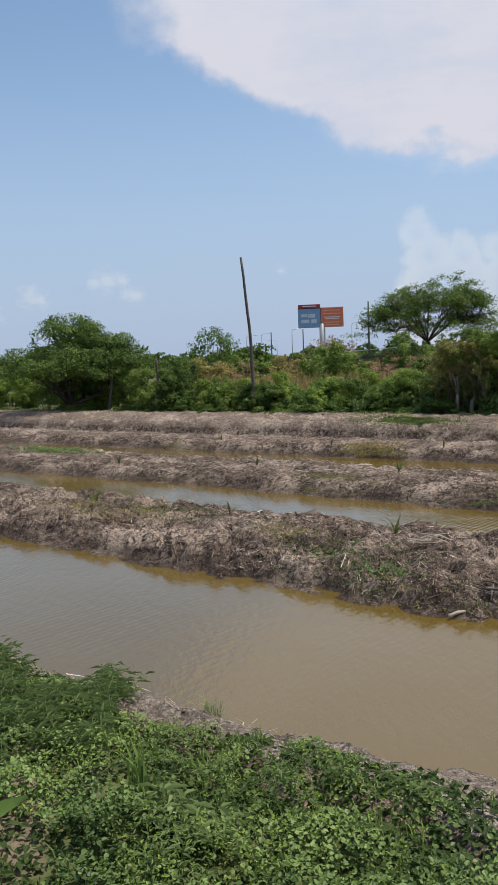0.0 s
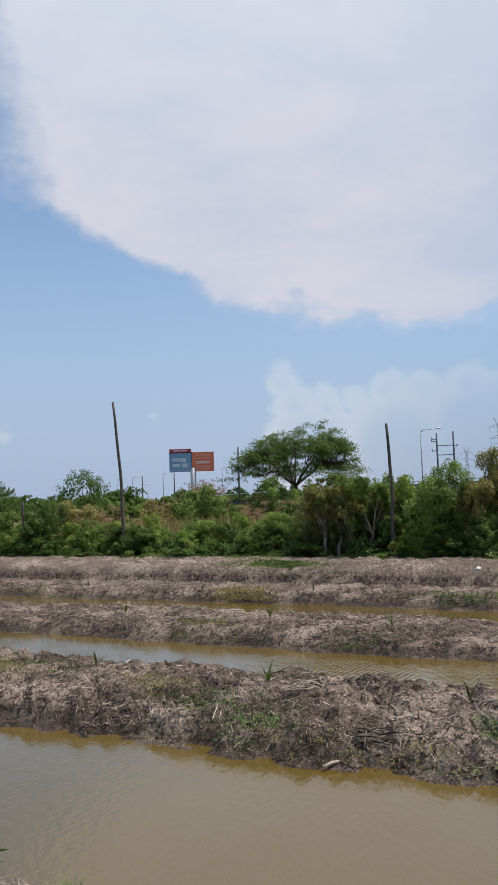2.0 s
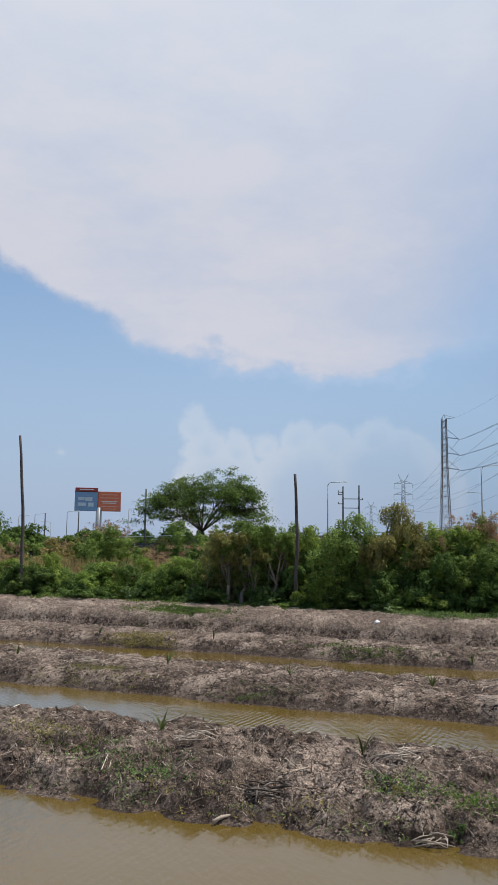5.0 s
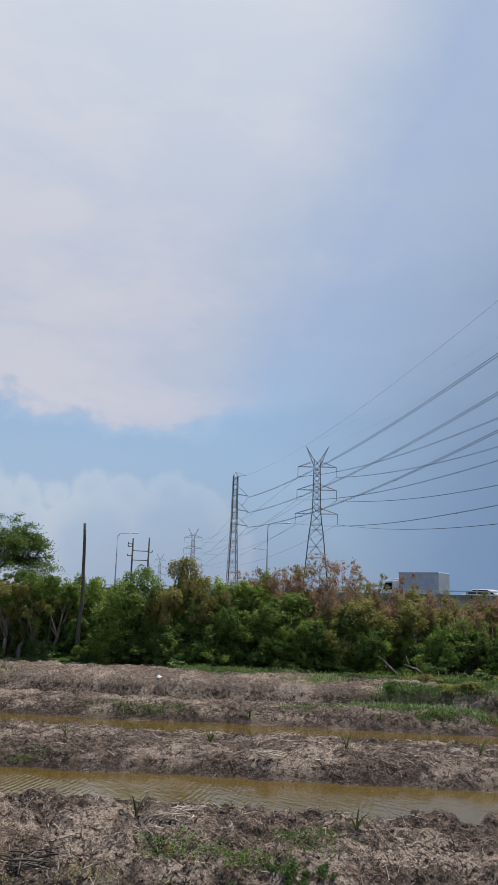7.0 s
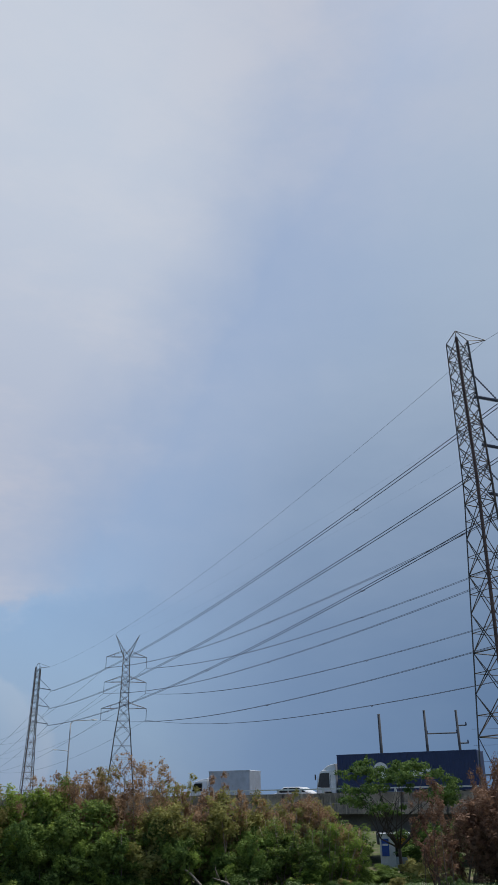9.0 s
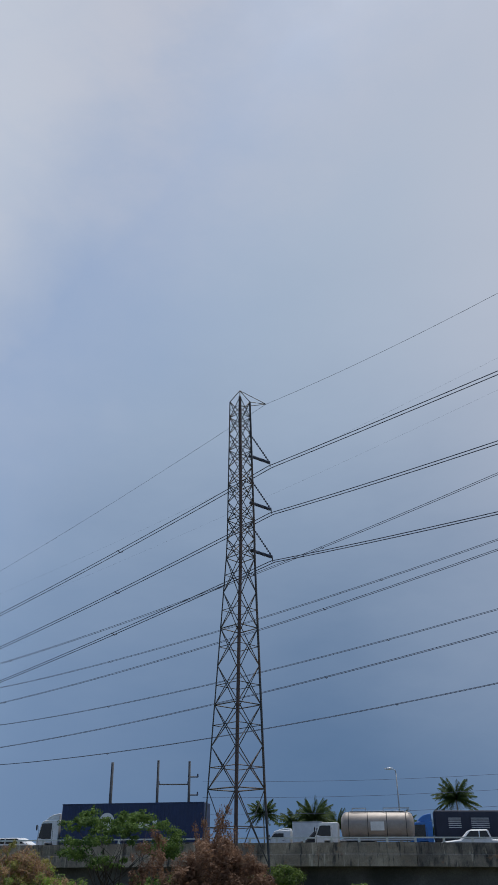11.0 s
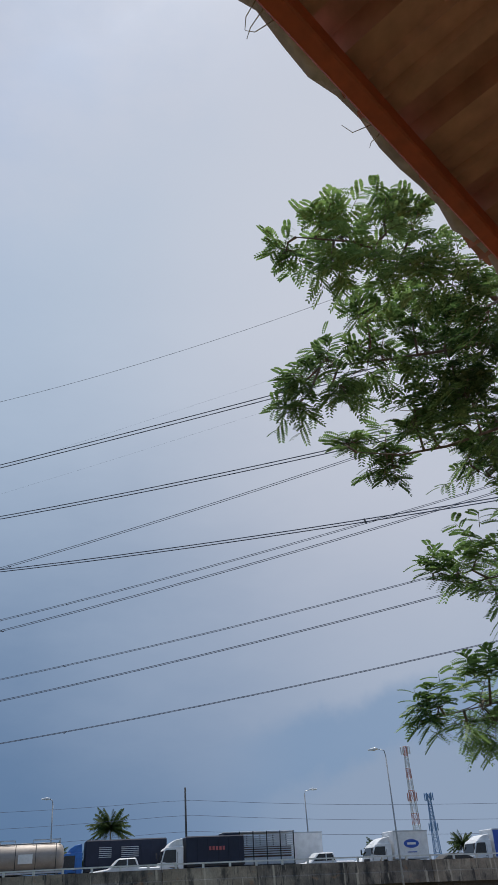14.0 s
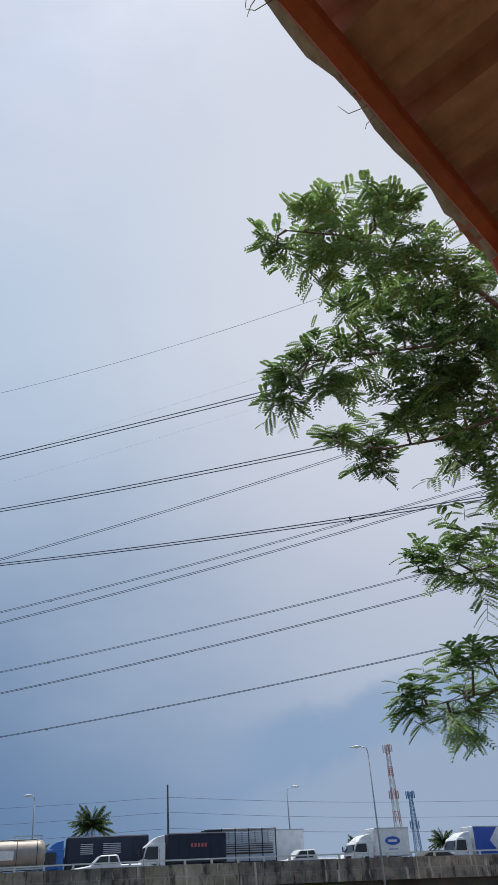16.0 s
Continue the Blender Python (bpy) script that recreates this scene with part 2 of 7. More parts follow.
# ---- materials ----
def surface(name, c1, c2, scale=3.0, rough=0.8, bump=0.2, grain=25.0, metal=0.0, c3=None, island=0.0, each=0.0, spec=0.5, stretch=(1, 1, 1), depth=0.02):
    """A worn surface: two tones in patches, a third in stains, fine grain and relief."""
    m = bpy.data.materials.new(name)
    m.use_nodes = True
    n, l = m.node_tree.nodes, m.node_tree.links
    p = n["Principled BSDF"]
    tc = n.new("ShaderNodeTexCoord")
    mp = n.new("ShaderNodeMapping")
    mp.inputs["Scale"].default_value = stretch
    l.new(tc.outputs["Object"], mp.inputs["Vector"])
    a = n.new("ShaderNodeTexNoise")
    a.inputs["Scale"].default_value, a.inputs["Detail"].default_value, a.inputs["Roughness"].default_value = scale, 6, 0.6
    g = n.new("ShaderNodeTexNoise")
    g.inputs["Scale"].default_value, g.inputs["Detail"].default_value = grain, 4
    l.new(mp.outputs[0], a.inputs["Vector"])
    l.new(mp.outputs[0], g.inputs["Vector"])
    r = n.new("ShaderNodeValToRGB")
    r.color_ramp.elements[0].position, r.color_ramp.elements[1].position = 0.36, 0.64
    r.color_ramp.elements[0].color, r.color_ramp.elements[1].color = (*c1, 1), (*c2, 1)
    l.new(a.outputs[0], r.inputs[0])
    col = r.outputs[0]
    if c3:
        s = n.new("ShaderNodeTexNoise")
        s.inputs["Scale"].default_value, s.inputs["Detail"].default_value = scale * 0.37, 5
        l.new(mp.outputs[0], s.inputs["Vector"])
        k = n.new("ShaderNodeMapRange")
        k.interpolation_type = "SMOOTHSTEP"
        k.inputs["From Min"].default_value, k.inputs["From Max"].default_value = 0.50, 0.66
        l.new(s.outputs[0], k.inputs["Value"])
        x = n.new("ShaderNodeMix")
        x.data_type = "RGBA"
        l.new(k.outputs[0], x.inputs[0])
        l.new(col, x.inputs[6])
        x.inputs[7].default_value = (*c3, 1)
        col = x.outputs[2]
    hsv = n.new("ShaderNodeHueSaturation")
    val = n.new("ShaderNodeMapRange")
    val.inputs["From Min"].default_value, val.inputs["From Max"].default_value = 0.25, 0.75
    val.inputs["To Min"].default_value, val.inputs["To Max"].default_value = 0.78, 1.22
    l.new(g.outputs[0], val.inputs["Value"])
    v = val.outputs[0]
    for amount, node, sock in ((island, "ShaderNodeNewGeometry", "Random Per Island"), (each, "ShaderNodeObjectInfo", "Random")):
        if amount:
            o = n.new(node)
            q = n.new("ShaderNodeMapRange")
            q.inputs["To Min"].default_value, q.inputs["To Max"].default_value = 1 - amount, 1 + amount
            l.new(o.outputs[sock], q.inputs["Value"])
            t = n.new("ShaderNodeMath")
            t.operation = "MULTIPLY"
            l.new(v, t.inputs[0])
            l.new(q.outputs[0], t.inputs[1])
            v = t.outputs[0]
    l.new(v, hsv.inputs["Value"])
    l.new(col, hsv.inputs["Color"])
    l.new(hsv.outputs[0], p.inputs["Base Color"])
    p.inputs["Roughness"].default_value, p.inputs["Metallic"].default_value = rough, metal
    p.inputs["Specular IOR Level"].default_value = spec
    if bump:
        b = n.new("ShaderNodeBump")
        b.inputs["Strength"].default_value, b.inputs["Distance"].default_value = bump, depth
        l.new(g.outputs[0], b.inputs["Height"])
        l.new(b.outputs[0], p.inputs["Normal"])
    return m


def foliage(name, c1, c2, hue=0.03, through=0.35, rough=0.7, spec=0.15):
    """Leaves: each one its own tone, light shining through."""
    m = bpy.data.materials.new(name)
    m.use_nodes = True
    n, l = m.node_tree.nodes, m.node_tree.links
    p, out = n["Principled BSDF"], n["Material Output"]
    geo, info = n.new("ShaderNodeNewGeometry"), n.new("ShaderNodeObjectInfo")
    tc, a = n.new("ShaderNodeTexCoord"), n.new("ShaderNodeTexNoise")
    a.inputs["Scale"].default_value, a.inputs["Detail"].default_value = 0.9, 3
    l.new(tc.outputs["Object"], a.inputs["Vector"])
    add = n.new("ShaderNodeMath")
    add.operation = "MULTIPLY_ADD"
    l.new(a.outputs[0], add.inputs[0])
    add.inputs[1].default_value = 2.2
    sub = n.new("ShaderNodeMath")
    sub.operation = "MULTIPLY_ADD"
    l.new(geo.outputs["Random Per Island"], sub.inputs[0])
    sub.inputs[1].default_value, sub.inputs[2].default_value = 0.7, -0.95
    l.new(sub.outputs[0], add.inputs[2])
    mx = n.new("ShaderNodeMix")
    mx.data_type = "RGBA"
    l.new(add.outputs[0], mx.inputs[0])
    mx.inputs[6].default_value, mx.inputs[7].default_value = (*c1, 1), (*c2, 1)
    hs = n.new("ShaderNodeHueSaturation")
    q = n.new("ShaderNodeMapRange")
    q.inputs["To Min"].default_value, q.inputs["To Max"].default_value = 0.5 - hue, 0.5 + 0.15 * hue
    l.new(info.outputs["Random"], q.inputs["Value"])
    l.new(q.outputs[0], hs.inputs["Hue"])
    l.new(mx.outputs[2], hs.inputs["Color"])
    l.new(hs.outputs[0], p.inputs["Base Color"])
    p.inputs["Roughness"].default_value = rough
    p.inputs["Specular IOR Level"].default_value = spec
    t = n.new("ShaderNodeBsdfTranslucent")
    l.new(hs.outputs[0], t.inputs["Color"])
    sh = n.new("ShaderNodeMixShader")
    sh.inputs[0].default_value = through
    l.new(p.outputs[0], sh.inputs[1])
    l.new(t.outputs[0], sh.inputs[2])
    l.new(sh.outputs[0], out.inputs["Surface"])
    return m


def plain(name, c, rough=0.5, metal=0.0, spec=0.5):
    return surface(name, tuple(x * 0.9 for x in c), tuple(min(1, x * 1.08) for x in c), 2.0, rough, 0.05, 40.0, metal, spec=spec)


def streaked_concrete(name, c1, c2, stain, amount):
    """Weathered concrete: two tones in patches, with narrow dark runs down its face."""
    m = surface(name, c1, c2, 0.6, 0.9, 0.25, 14.0)
    n, l = m.node_tree.nodes, m.node_tree.links
    p = n["Principled BSDF"]
    col = p.inputs["Base Color"].links[0].from_socket
    tc = n.new("ShaderNodeTexCoord").outputs["Object"]

    def runs(scale, lo, hi, top):
        mp = n.new("ShaderNodeMapping")
        mp.inputs["Scale"].default_value = scale
        l.new(tc, mp.inputs["Vector"])
        t = n.new("ShaderNodeTexNoise")
        t.inputs["Scale"].default_value, t.inputs["Detail"].default_value, t.inputs["Roughness"].default_value = 1.0, 5, 0.65
        l.new(mp.outputs[0], t.inputs["Vector"])
        k = n.new("ShaderNodeMapRange")
        k.interpolation_type = "SMOOTHSTEP"
        for key, val in (("From Min", lo), ("From Max", hi), ("To Min", 0.0), ("To Max", top)):
            k.inputs[key].default_value = val
        l.new(t.outputs[0], k.inputs["Value"])
        return k.outputs[0]
    for scale, lo, hi, top, c in (((0.35, 0.35, 0.5), 0.56 - 0.22 * amount, 0.72, 0.55, tuple(1.6 * x for x in stain)), ((1.5, 1.5, 0.55), 0.57 - 0.10 * amount, 0.68, 0.85, stain), ((4.2, 4.2, 0.5), 0.60 - 0.06 * amount, 0.70, 0.8, stain), ((2.6, 2.6, 0.3), 0.57, 0.68, 0.75, (0.62, 0.53, 0.41)), ((1.1, 1.1, 1.4), 0.60, 0.72, 0.6, (0.36, 0.20, 0.11))):
        x = n.new("ShaderNodeMix")
        x.data_type = "RGBA"
        l.new(runs(scale, lo, hi, top), x.inputs[0])
        l.new(col, x.inputs[6])
        x.inputs[7].default_value = (*c, 1)
        col = x.outputs[2]
    l.new(col, p.inputs["Base Color"])
    return m


def soil_material(name, dark, mid, pale, fibre, damp_shade=0.55):
    """Dug earth: clods in two tones, dry pale crust in patches, bits of straw, deep relief."""
    m = bpy.data.materials.new(name)
    m.use_nodes = True
    n, l = m.node_tree.nodes, m.node_tree.links
    p = n["Principled BSDF"]
    tc = n.new("ShaderNodeTexCoord").outputs["Object"]

    def tex(scale, detail, rough=0.6, stretch=None, turn=0.0):
        v = tc
        if stretch:
            mp = n.new("ShaderNodeMapping")
            mp.inputs["Scale"].default_value, mp.inputs["Rotation"].default_value = stretch, (0, 0, radians(turn))
            l.new(tc, mp.inputs["Vector"])
            v = mp.outputs[0]
        t = n.new("ShaderNodeTexNoise")
        t.inputs["Scale"].default_value, t.inputs["Detail"].default_value, t.inputs["Roughness"].default_value = scale, detail, rough
        l.new(v, t.inputs["Vector"])
        return t.outputs[0]

    def step(x, lo, hi, a=0.0, b=1.0):
        k = n.new("ShaderNodeMapRange")
        k.interpolation_type = "SMOOTHSTEP"
        for key, val in (("From Min", lo), ("From Max", hi), ("To Min", a), ("To Max", b)):
            k.inputs[key].default_value = val
        l.new(x, k.inputs["Value"])
        return k.outputs[0]

    def mix(f, a, b):
        x = n.new("ShaderNodeMix")
        x.data_type = "RGBA"
        for idx, val in ((0, f), (6, a), (7, b)):
            if isinstance(val, tuple):
                x.inputs[idx].default_value = (*val, 1)
            else:
                l.new(val, x.inputs[idx])
        return x.outputs[2]
    clod, crumb, crust = tex(5.2, 7, 0.72), tex(26.0, 5, 0.7), tex(0.55, 6, 0.7)
    speck = tex(48.0, 3, 0.6)
    warp = n.new("ShaderNodeVectorMath")
    warp.operation = "MULTIPLY_ADD"
    nz = n.new("ShaderNodeTexNoise")
    nz.inputs["Scale"].default_value, nz.inputs["Detail"].default_value = 3.0, 4
    l.new(tc, nz.inputs["Vector"])
    l.new(nz.outputs["Color"], warp.inputs[0])
    warp.inputs[1].default_value = (0.5, 0.5, 0.5)
    l.new(tc, warp.inputs[2])
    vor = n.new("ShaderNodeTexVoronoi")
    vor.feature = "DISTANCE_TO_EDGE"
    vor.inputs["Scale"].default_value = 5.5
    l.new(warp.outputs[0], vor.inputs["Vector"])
    crack_shade = step(vor.outputs["Distance"], 0.015, 0.13, 1.0, 0.0)
    col = mix(step(clod, 0.36, 0.62), dark, mid)
    col = mix(step(crust, 0.47, 0.60, 0, 0.85), col, pale)
    for turn in (10, 75, 140):
        col = mix(step(tex(8.0, 2, 0.5, (6.0, 0.6, 1.0), turn), 0.655, 0.70, 0, 0.6), col, fibre)
    col = mix(step(speck, 0.63, 0.72, 0, 0.4), col, fibre)
    # crevice shade put into the colour, along the cracks
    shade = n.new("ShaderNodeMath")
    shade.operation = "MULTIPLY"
    l.new(crack_shade, shade.inputs[0])
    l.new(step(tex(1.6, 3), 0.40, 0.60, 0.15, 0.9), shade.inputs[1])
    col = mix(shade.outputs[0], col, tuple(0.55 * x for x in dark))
    # small hollows darkened in the colour too, as their shade
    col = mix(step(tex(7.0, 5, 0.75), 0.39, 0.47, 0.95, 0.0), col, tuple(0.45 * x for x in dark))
    pz = n.new("ShaderNodeSeparateXYZ")                   # darker towards the waterline: damp, and the cut faces' shade put in
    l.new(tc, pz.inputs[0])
    col = mix(step(pz.outputs[2], 0.06, 0.34, damp_shade, 0.0), col, dark)
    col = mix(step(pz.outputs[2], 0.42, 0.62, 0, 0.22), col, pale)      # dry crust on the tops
    h = n.new("ShaderNodeHueSaturation")
    l.new(step(crumb, 0.32, 0.68, 0.5, 1.45), h.inputs["Value"])
    l.new(col, h.inputs["Color"])
    l.new(h.outputs[0], p.inputs["Base Color"])
    p.inputs["Roughness"].default_value, p.inputs["Specular IOR Level"].default_value = 0.95, 0.2
    b1, b2 = n.new("ShaderNodeBump"), n.new("ShaderNodeBump")
    b1.inputs["Strength"].default_value, b1.inputs["Distance"].default_value = 1.0, 0.30
    b2.inputs["Strength"].default_value, b2.inputs["Distance"].default_value = 1.0, 0.07
    l.new(clod, b1.inputs["Height"])
    l.new(crumb, b2.inputs["Height"])
    l.new(b1.outputs[0], b2.inputs["Normal"])
    l.new(b2.outputs[0], p.inputs["Normal"])
    return m


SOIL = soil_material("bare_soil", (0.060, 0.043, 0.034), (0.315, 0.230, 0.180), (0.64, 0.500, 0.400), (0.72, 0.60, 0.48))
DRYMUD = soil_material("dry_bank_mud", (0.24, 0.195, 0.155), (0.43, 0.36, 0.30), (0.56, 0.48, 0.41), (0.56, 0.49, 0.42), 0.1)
MEADOW = surface("grassy_soil", (0.05, 0.07, 0.02), (0.10, 0.115, 0.04), 1.2, 0.95, 0.8, 12.0, c3=(0.17, 0.135, 0.09), depth=0.05, spec=0.2)
CONCRETE = streaked_concrete("stained_concrete", (0.27, 0.215, 0.16), (0.46, 0.375, 0.285), (0.04, 0.037, 0.037), 0.6)
CONCRETE_OLD = streaked_concrete("black_streaked_concrete", (0.19, 0.155, 0.125), (0.40, 0.33, 0.26), (0.03, 0.029, 0.030), 1.0)
L_SEED = foliage("seedling_green", (0.045, 0.070, 0.020), (0.125, 0.165, 0.048), 0.01, 0.25)
# old concrete of the underside; its tone takes in the shade beneath the deck
CONCRETE_DARK = surface("old_shaded_concrete", (0.085, 0.08, 0.075), (0.15, 0.142, 0.132), 0.4, 0.9, 0.2, 9.0, c3=(0.05, 0.05, 0.046))
ASPHALT = surface("asphalt", (0.045, 0.045, 0.047), (0.065, 0.065, 0.065), 1.0, 0.9, 0.3, 60.0)
STEEL = surface("galvanised_steel", (0.048, 0.050, 0.056), (0.085, 0.088, 0.096), 0.8, 0.6, 0.1, 12.0, metal=0.2, c3=(0.12, 0.085, 0.065))
RUSTY = surface("rust_brown_steel", (0.065, 0.042, 0.038), (0.115, 0.078, 0.066), 0.8, 0.7, 0.1, 12.0, metal=0.2)
CABLE = surface("weathered_cable", (0.09, 0.105, 0.155), (0.13, 0.15, 0.21), 1.0, 0.8, 0.0, 9.0, metal=0.0, spec=0.1)
CLOD = surface("soil_clod", (0.14, 0.104, 0.082), (0.31, 0.235, 0.185), 6.0, 0.95, 0.5, 60.0, island=0.4, spec=0.15)
DARKBITS = surface("rotten_brown_stalks", (0.06, 0.045, 0.035), (0.14, 0.105, 0.08), 3.0, 0.95, 0.3, 30.0, island=0.4)
POLE = surface("weathered_pole", (0.055, 0.060, 0.068), (0.095, 0.10, 0.11), 0.8, 0.8, 0.1, 12.0, spec=0.2)
RAIL = plain("pale_rail_paint", (0.66, 0.66, 0.63), 0.5)
LAMP_GREY = plain("lamp_post_grey", (0.34, 0.36, 0.38), 0.5, 0.3)
GLASS_LAMP = plain("lamp_glass", (0.75, 0.78, 0.8), 0.15)
WOOD = surface("grey_weathered_wood", (0.13, 0.105, 0.085), (0.22, 0.18, 0.15), 3.0, 0.9, 0.5, 30.0, stretch=(3, 3, 0.4))
POLEWOOD = surface("dark_weathered_pole_wood", (0.06, 0.05, 0.044), (0.13, 0.11, 0.098), 3.0, 0.9, 0.5, 30.0, stretch=(3, 3, 0.4))
DRYWOOD = surface("dry_sticks", (0.32, 0.26, 0.205), (0.56, 0.475, 0.385), 3.0, 0.9, 0.4, 30.0, island=0.35)
DARKBARK = surface("dark_wet_bark", (0.045, 0.036, 0.028), (0.085, 0.068, 0.055), 4.0, 0.95, 0.7, 30.0, stretch=(1, 1, 0.4))
BARK = surface("bark", (0.10, 0.075, 0.055), (0.19, 0.15, 0.115), 4.0, 0.95, 0.7, 30.0, stretch=(1, 1, 0.4))
PALE_BARK = surface("pale_bark", (0.20, 0.165, 0.13), (0.32, 0.27, 0.22), 4.0, 0.95, 0.6, 30.0, stretch=(1, 1, 0.4))
L_DARK = foliage("leaf_deep_green", (0.040, 0.082, 0.022), (0.160, 0.250, 0.058), 0.015, 0.34)
L_MID = foliage("leaf_green", (0.068, 0.124, 0.028), (0.25, 0.355, 0.085), 0.012, 0.42)
L_BRIGHT = foliage("leaf_fresh_green", (0.108, 0.188, 0.034), (0.33, 0.44, 0.092), 0.012, 0.43)
L_OLIVE = foliage("leaf_olive", (0.165, 0.170, 0.050), (0.41, 0.39, 0.13), 0.03, 0.42)
L_RUST = foliage("leaf_dry_rust", (0.20, 0.120, 0.070), (0.48, 0.325, 0.20), 0.0, 0.45)
L_DRY = foliage("leaf_faded_orange", (0.22, 0.135, 0.062), (0.50, 0.345, 0.17), 0.0, 0.45)
L_DEAD = foliage("leaf_dead_brown", (0.125, 0.070, 0.045), (0.33, 0.205, 0.135), 0.0, 0.35)
L_STRAW = foliage("reed_straw", (0.24, 0.21, 0.07), (0.44, 0.34, 0.16), 0.01, 0.3)
L_TREE = foliage("rain_tree_leaves", (0.052, 0.100, 0.026), (0.185, 0.27, 0.068), 0.01, 0.3)
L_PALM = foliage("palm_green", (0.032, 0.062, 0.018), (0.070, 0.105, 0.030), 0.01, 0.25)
L_FEATHER = foliage("feathery_leaflets", (0.044, 0.096, 0.030), (0.25, 0.385, 0.125), 0.01, 0.42, 0.55, 0.3)
L_CREEP = foliage("creeper_leaves", (0.048, 0.096, 0.024), (0.200, 0.295, 0.080), 0.01, 0.22, 0.5, 0.35)
L_WILLOW = foliage("narrow_weed_leaves", (0.13, 0.20, 0.070), (0.29, 0.375, 0.15), 0.01, 0.4)


def water_material():
    """Opaque silty water: wind ripples in patches over slow swell."""
    m = bpy.data.materials.new("muddy_water")
    m.use_nodes = True
    n, l = m.node_tree.nodes, m.node_tree.links
    p = n["Principled BSDF"]
    tc = n.new("ShaderNodeTexCoord").outputs["Object"]

    def tex(scale, detail, stretch=(1, 1, 1), turn=0.0):
        mp = n.new("ShaderNodeMapping")
        mp.inputs["Scale"].default_value, mp.inputs["Rotation"].default_value = stretch, (0, 0, radians(turn))
        l.new(tc, mp.inputs["Vector"])
        t = n.new("ShaderNodeTexNoise")
        t.inputs["Scale"].default_value, t.inputs["Detail"].default_value = scale, detail
        l.new(mp.outputs[0], t.inputs["Vector"])
        return t.outputs[0]

    def calc(op, a, b):
        k = n.new("ShaderNodeMath")
        k.operation = op
        for i, x in enumerate((a, b)):
            if isinstance(x, (int, float)):
                k.inputs[i].default_value = x
            else:
                l.new(x, k.inputs[i])
        return k.outputs[0]

    def step(x, lo, hi, a, b):
        k = n.new("ShaderNodeMapRange")
        k.interpolation_type = "SMOOTHSTEP"
        for key, val in (("From Min", lo), ("From Max", hi), ("To Min", a), ("To Max", b)):
            k.inputs[key].default_value = val
        l.new(x, k.inputs["Value"])
        return k.outputs[0]
    mp = n.new("ShaderNodeMapping")                      # crests run away from the eye
    mp.inputs["Rotation"].default_value = (0, 0, radians(44))
    l.new(tc, mp.inputs["Vector"])
    wv_ = n.new("ShaderNodeTexWave")
    wv_.inputs["Scale"].default_value, wv_.inputs["Distortion"].default_value = 2.1, 4.0
    wv_.inputs["Detail"].default_value, wv_.inputs["Detail Scale"].default_value = 3.0, 0.8
    l.new(mp.outputs[0], wv_.inputs["Vector"])
    gust = step(tex(0.14, 3), 0.30, 0.70, 0.55, 1.0)
    pos = n.new("ShaderNodeVectorMath")                  # the first ditch lies sheltered by its bank
    pos.operation = "DOT_PRODUCT"
    l.new(tc, pos.inputs[0])
    pos.inputs[1].default_value = (math.sin(radians(37)), math.cos(radians(37)), 0)
    open_air = step(pos.outputs["Value"], 11.0, 17.5, 0.0, 1.0)
    lane = step(tex(0.5, 2, (1.0, 0.5, 1.0), 44), 0.35, 0.6, 0.25, 1.0)
    waves = calc("MULTIPLY", calc("MULTIPLY", wv_.outputs["Fac"], lane), calc("ADD", calc("MULTIPLY", open_air, 0.15), 0.085))
    ripple = calc("ADD", waves, calc("MULTIPLY", tex(7.5, 4, (1.0, 0.4, 1.0), 44), calc("MULTIPLY", gust, 1.15)))
    b1, b2 = n.new("ShaderNodeBump"), n.new("ShaderNodeBump")
    b1.inputs["Strength"].default_value, b1.inputs["Distance"].default_value = 0.5, 0.022
    b2.inputs["Strength"].default_value, b2.inputs["Distance"].default_value = 0.2, 0.04
    l.new(ripple, b1.inputs["Height"])
    l.new(tex(0.9, 2, (1.0, 0.5, 1.0), 30), b2.inputs["Height"])
    l.new(b2.outputs[0], b1.inputs["Normal"])
    l.new(b1.outputs[0], p.inputs["Normal"])
    r = n.new("ShaderNodeValToRGB")
    r.color_ramp.elements[0].position, r.color_ramp.elements[1].position = 0.35, 0.7
    r.color_ramp.elements[0].color, r.color_ramp.elements[1].color = (0.108, 0.070, 0.012, 1), (0.120, 0.083, 0.024, 1)
    l.new(tex(0.25, 3), r.inputs[0])
    l.new(r.outputs[0], p.inputs["Base Color"])
    l.new(step(pos.outputs["Value"], 11.0, 17.5, 0.11, 0.05), p.inputs["Roughness"])
    p.inputs["IOR"].default_value = 1.82
    return m


WATER = water_material()

# ---- ground: raised beds between ditches ----
BED_AZ = -53.0
AU = Vector((math.sin(radians(BED_AZ)), math.cos(radians(BED_AZ)), 0))       # along the beds
AS = Vector((math.sin(radians(BED_AZ + 90)), math.cos(radians(BED_AZ + 90)), 0))  # across, away from the eye


def us(u, s, z=0.0):
    return AU * u + AS * s + Vector((0, 0, z))


def us_of(p):
    return p.dot(AU), p.dot(AS)


def ridge(s, a, b, rise, fall, top):
    """Cross-section of a bed from waterline a to waterline b."""
    up = np.clip((s - a) / rise, -1.2, 1)
    dn = np.clip((b - s) / fall, -1.2, 1)
    face = 0.68 * sstep(np.minimum(s - a, b - s), -0.05, 0.75)       # steep cut face, then a gentle back
    m = np.minimum(up, dn)
    return top * np.where(m > 0, face + 0.32 * np.clip(m, 0, 1), m * 0.9)


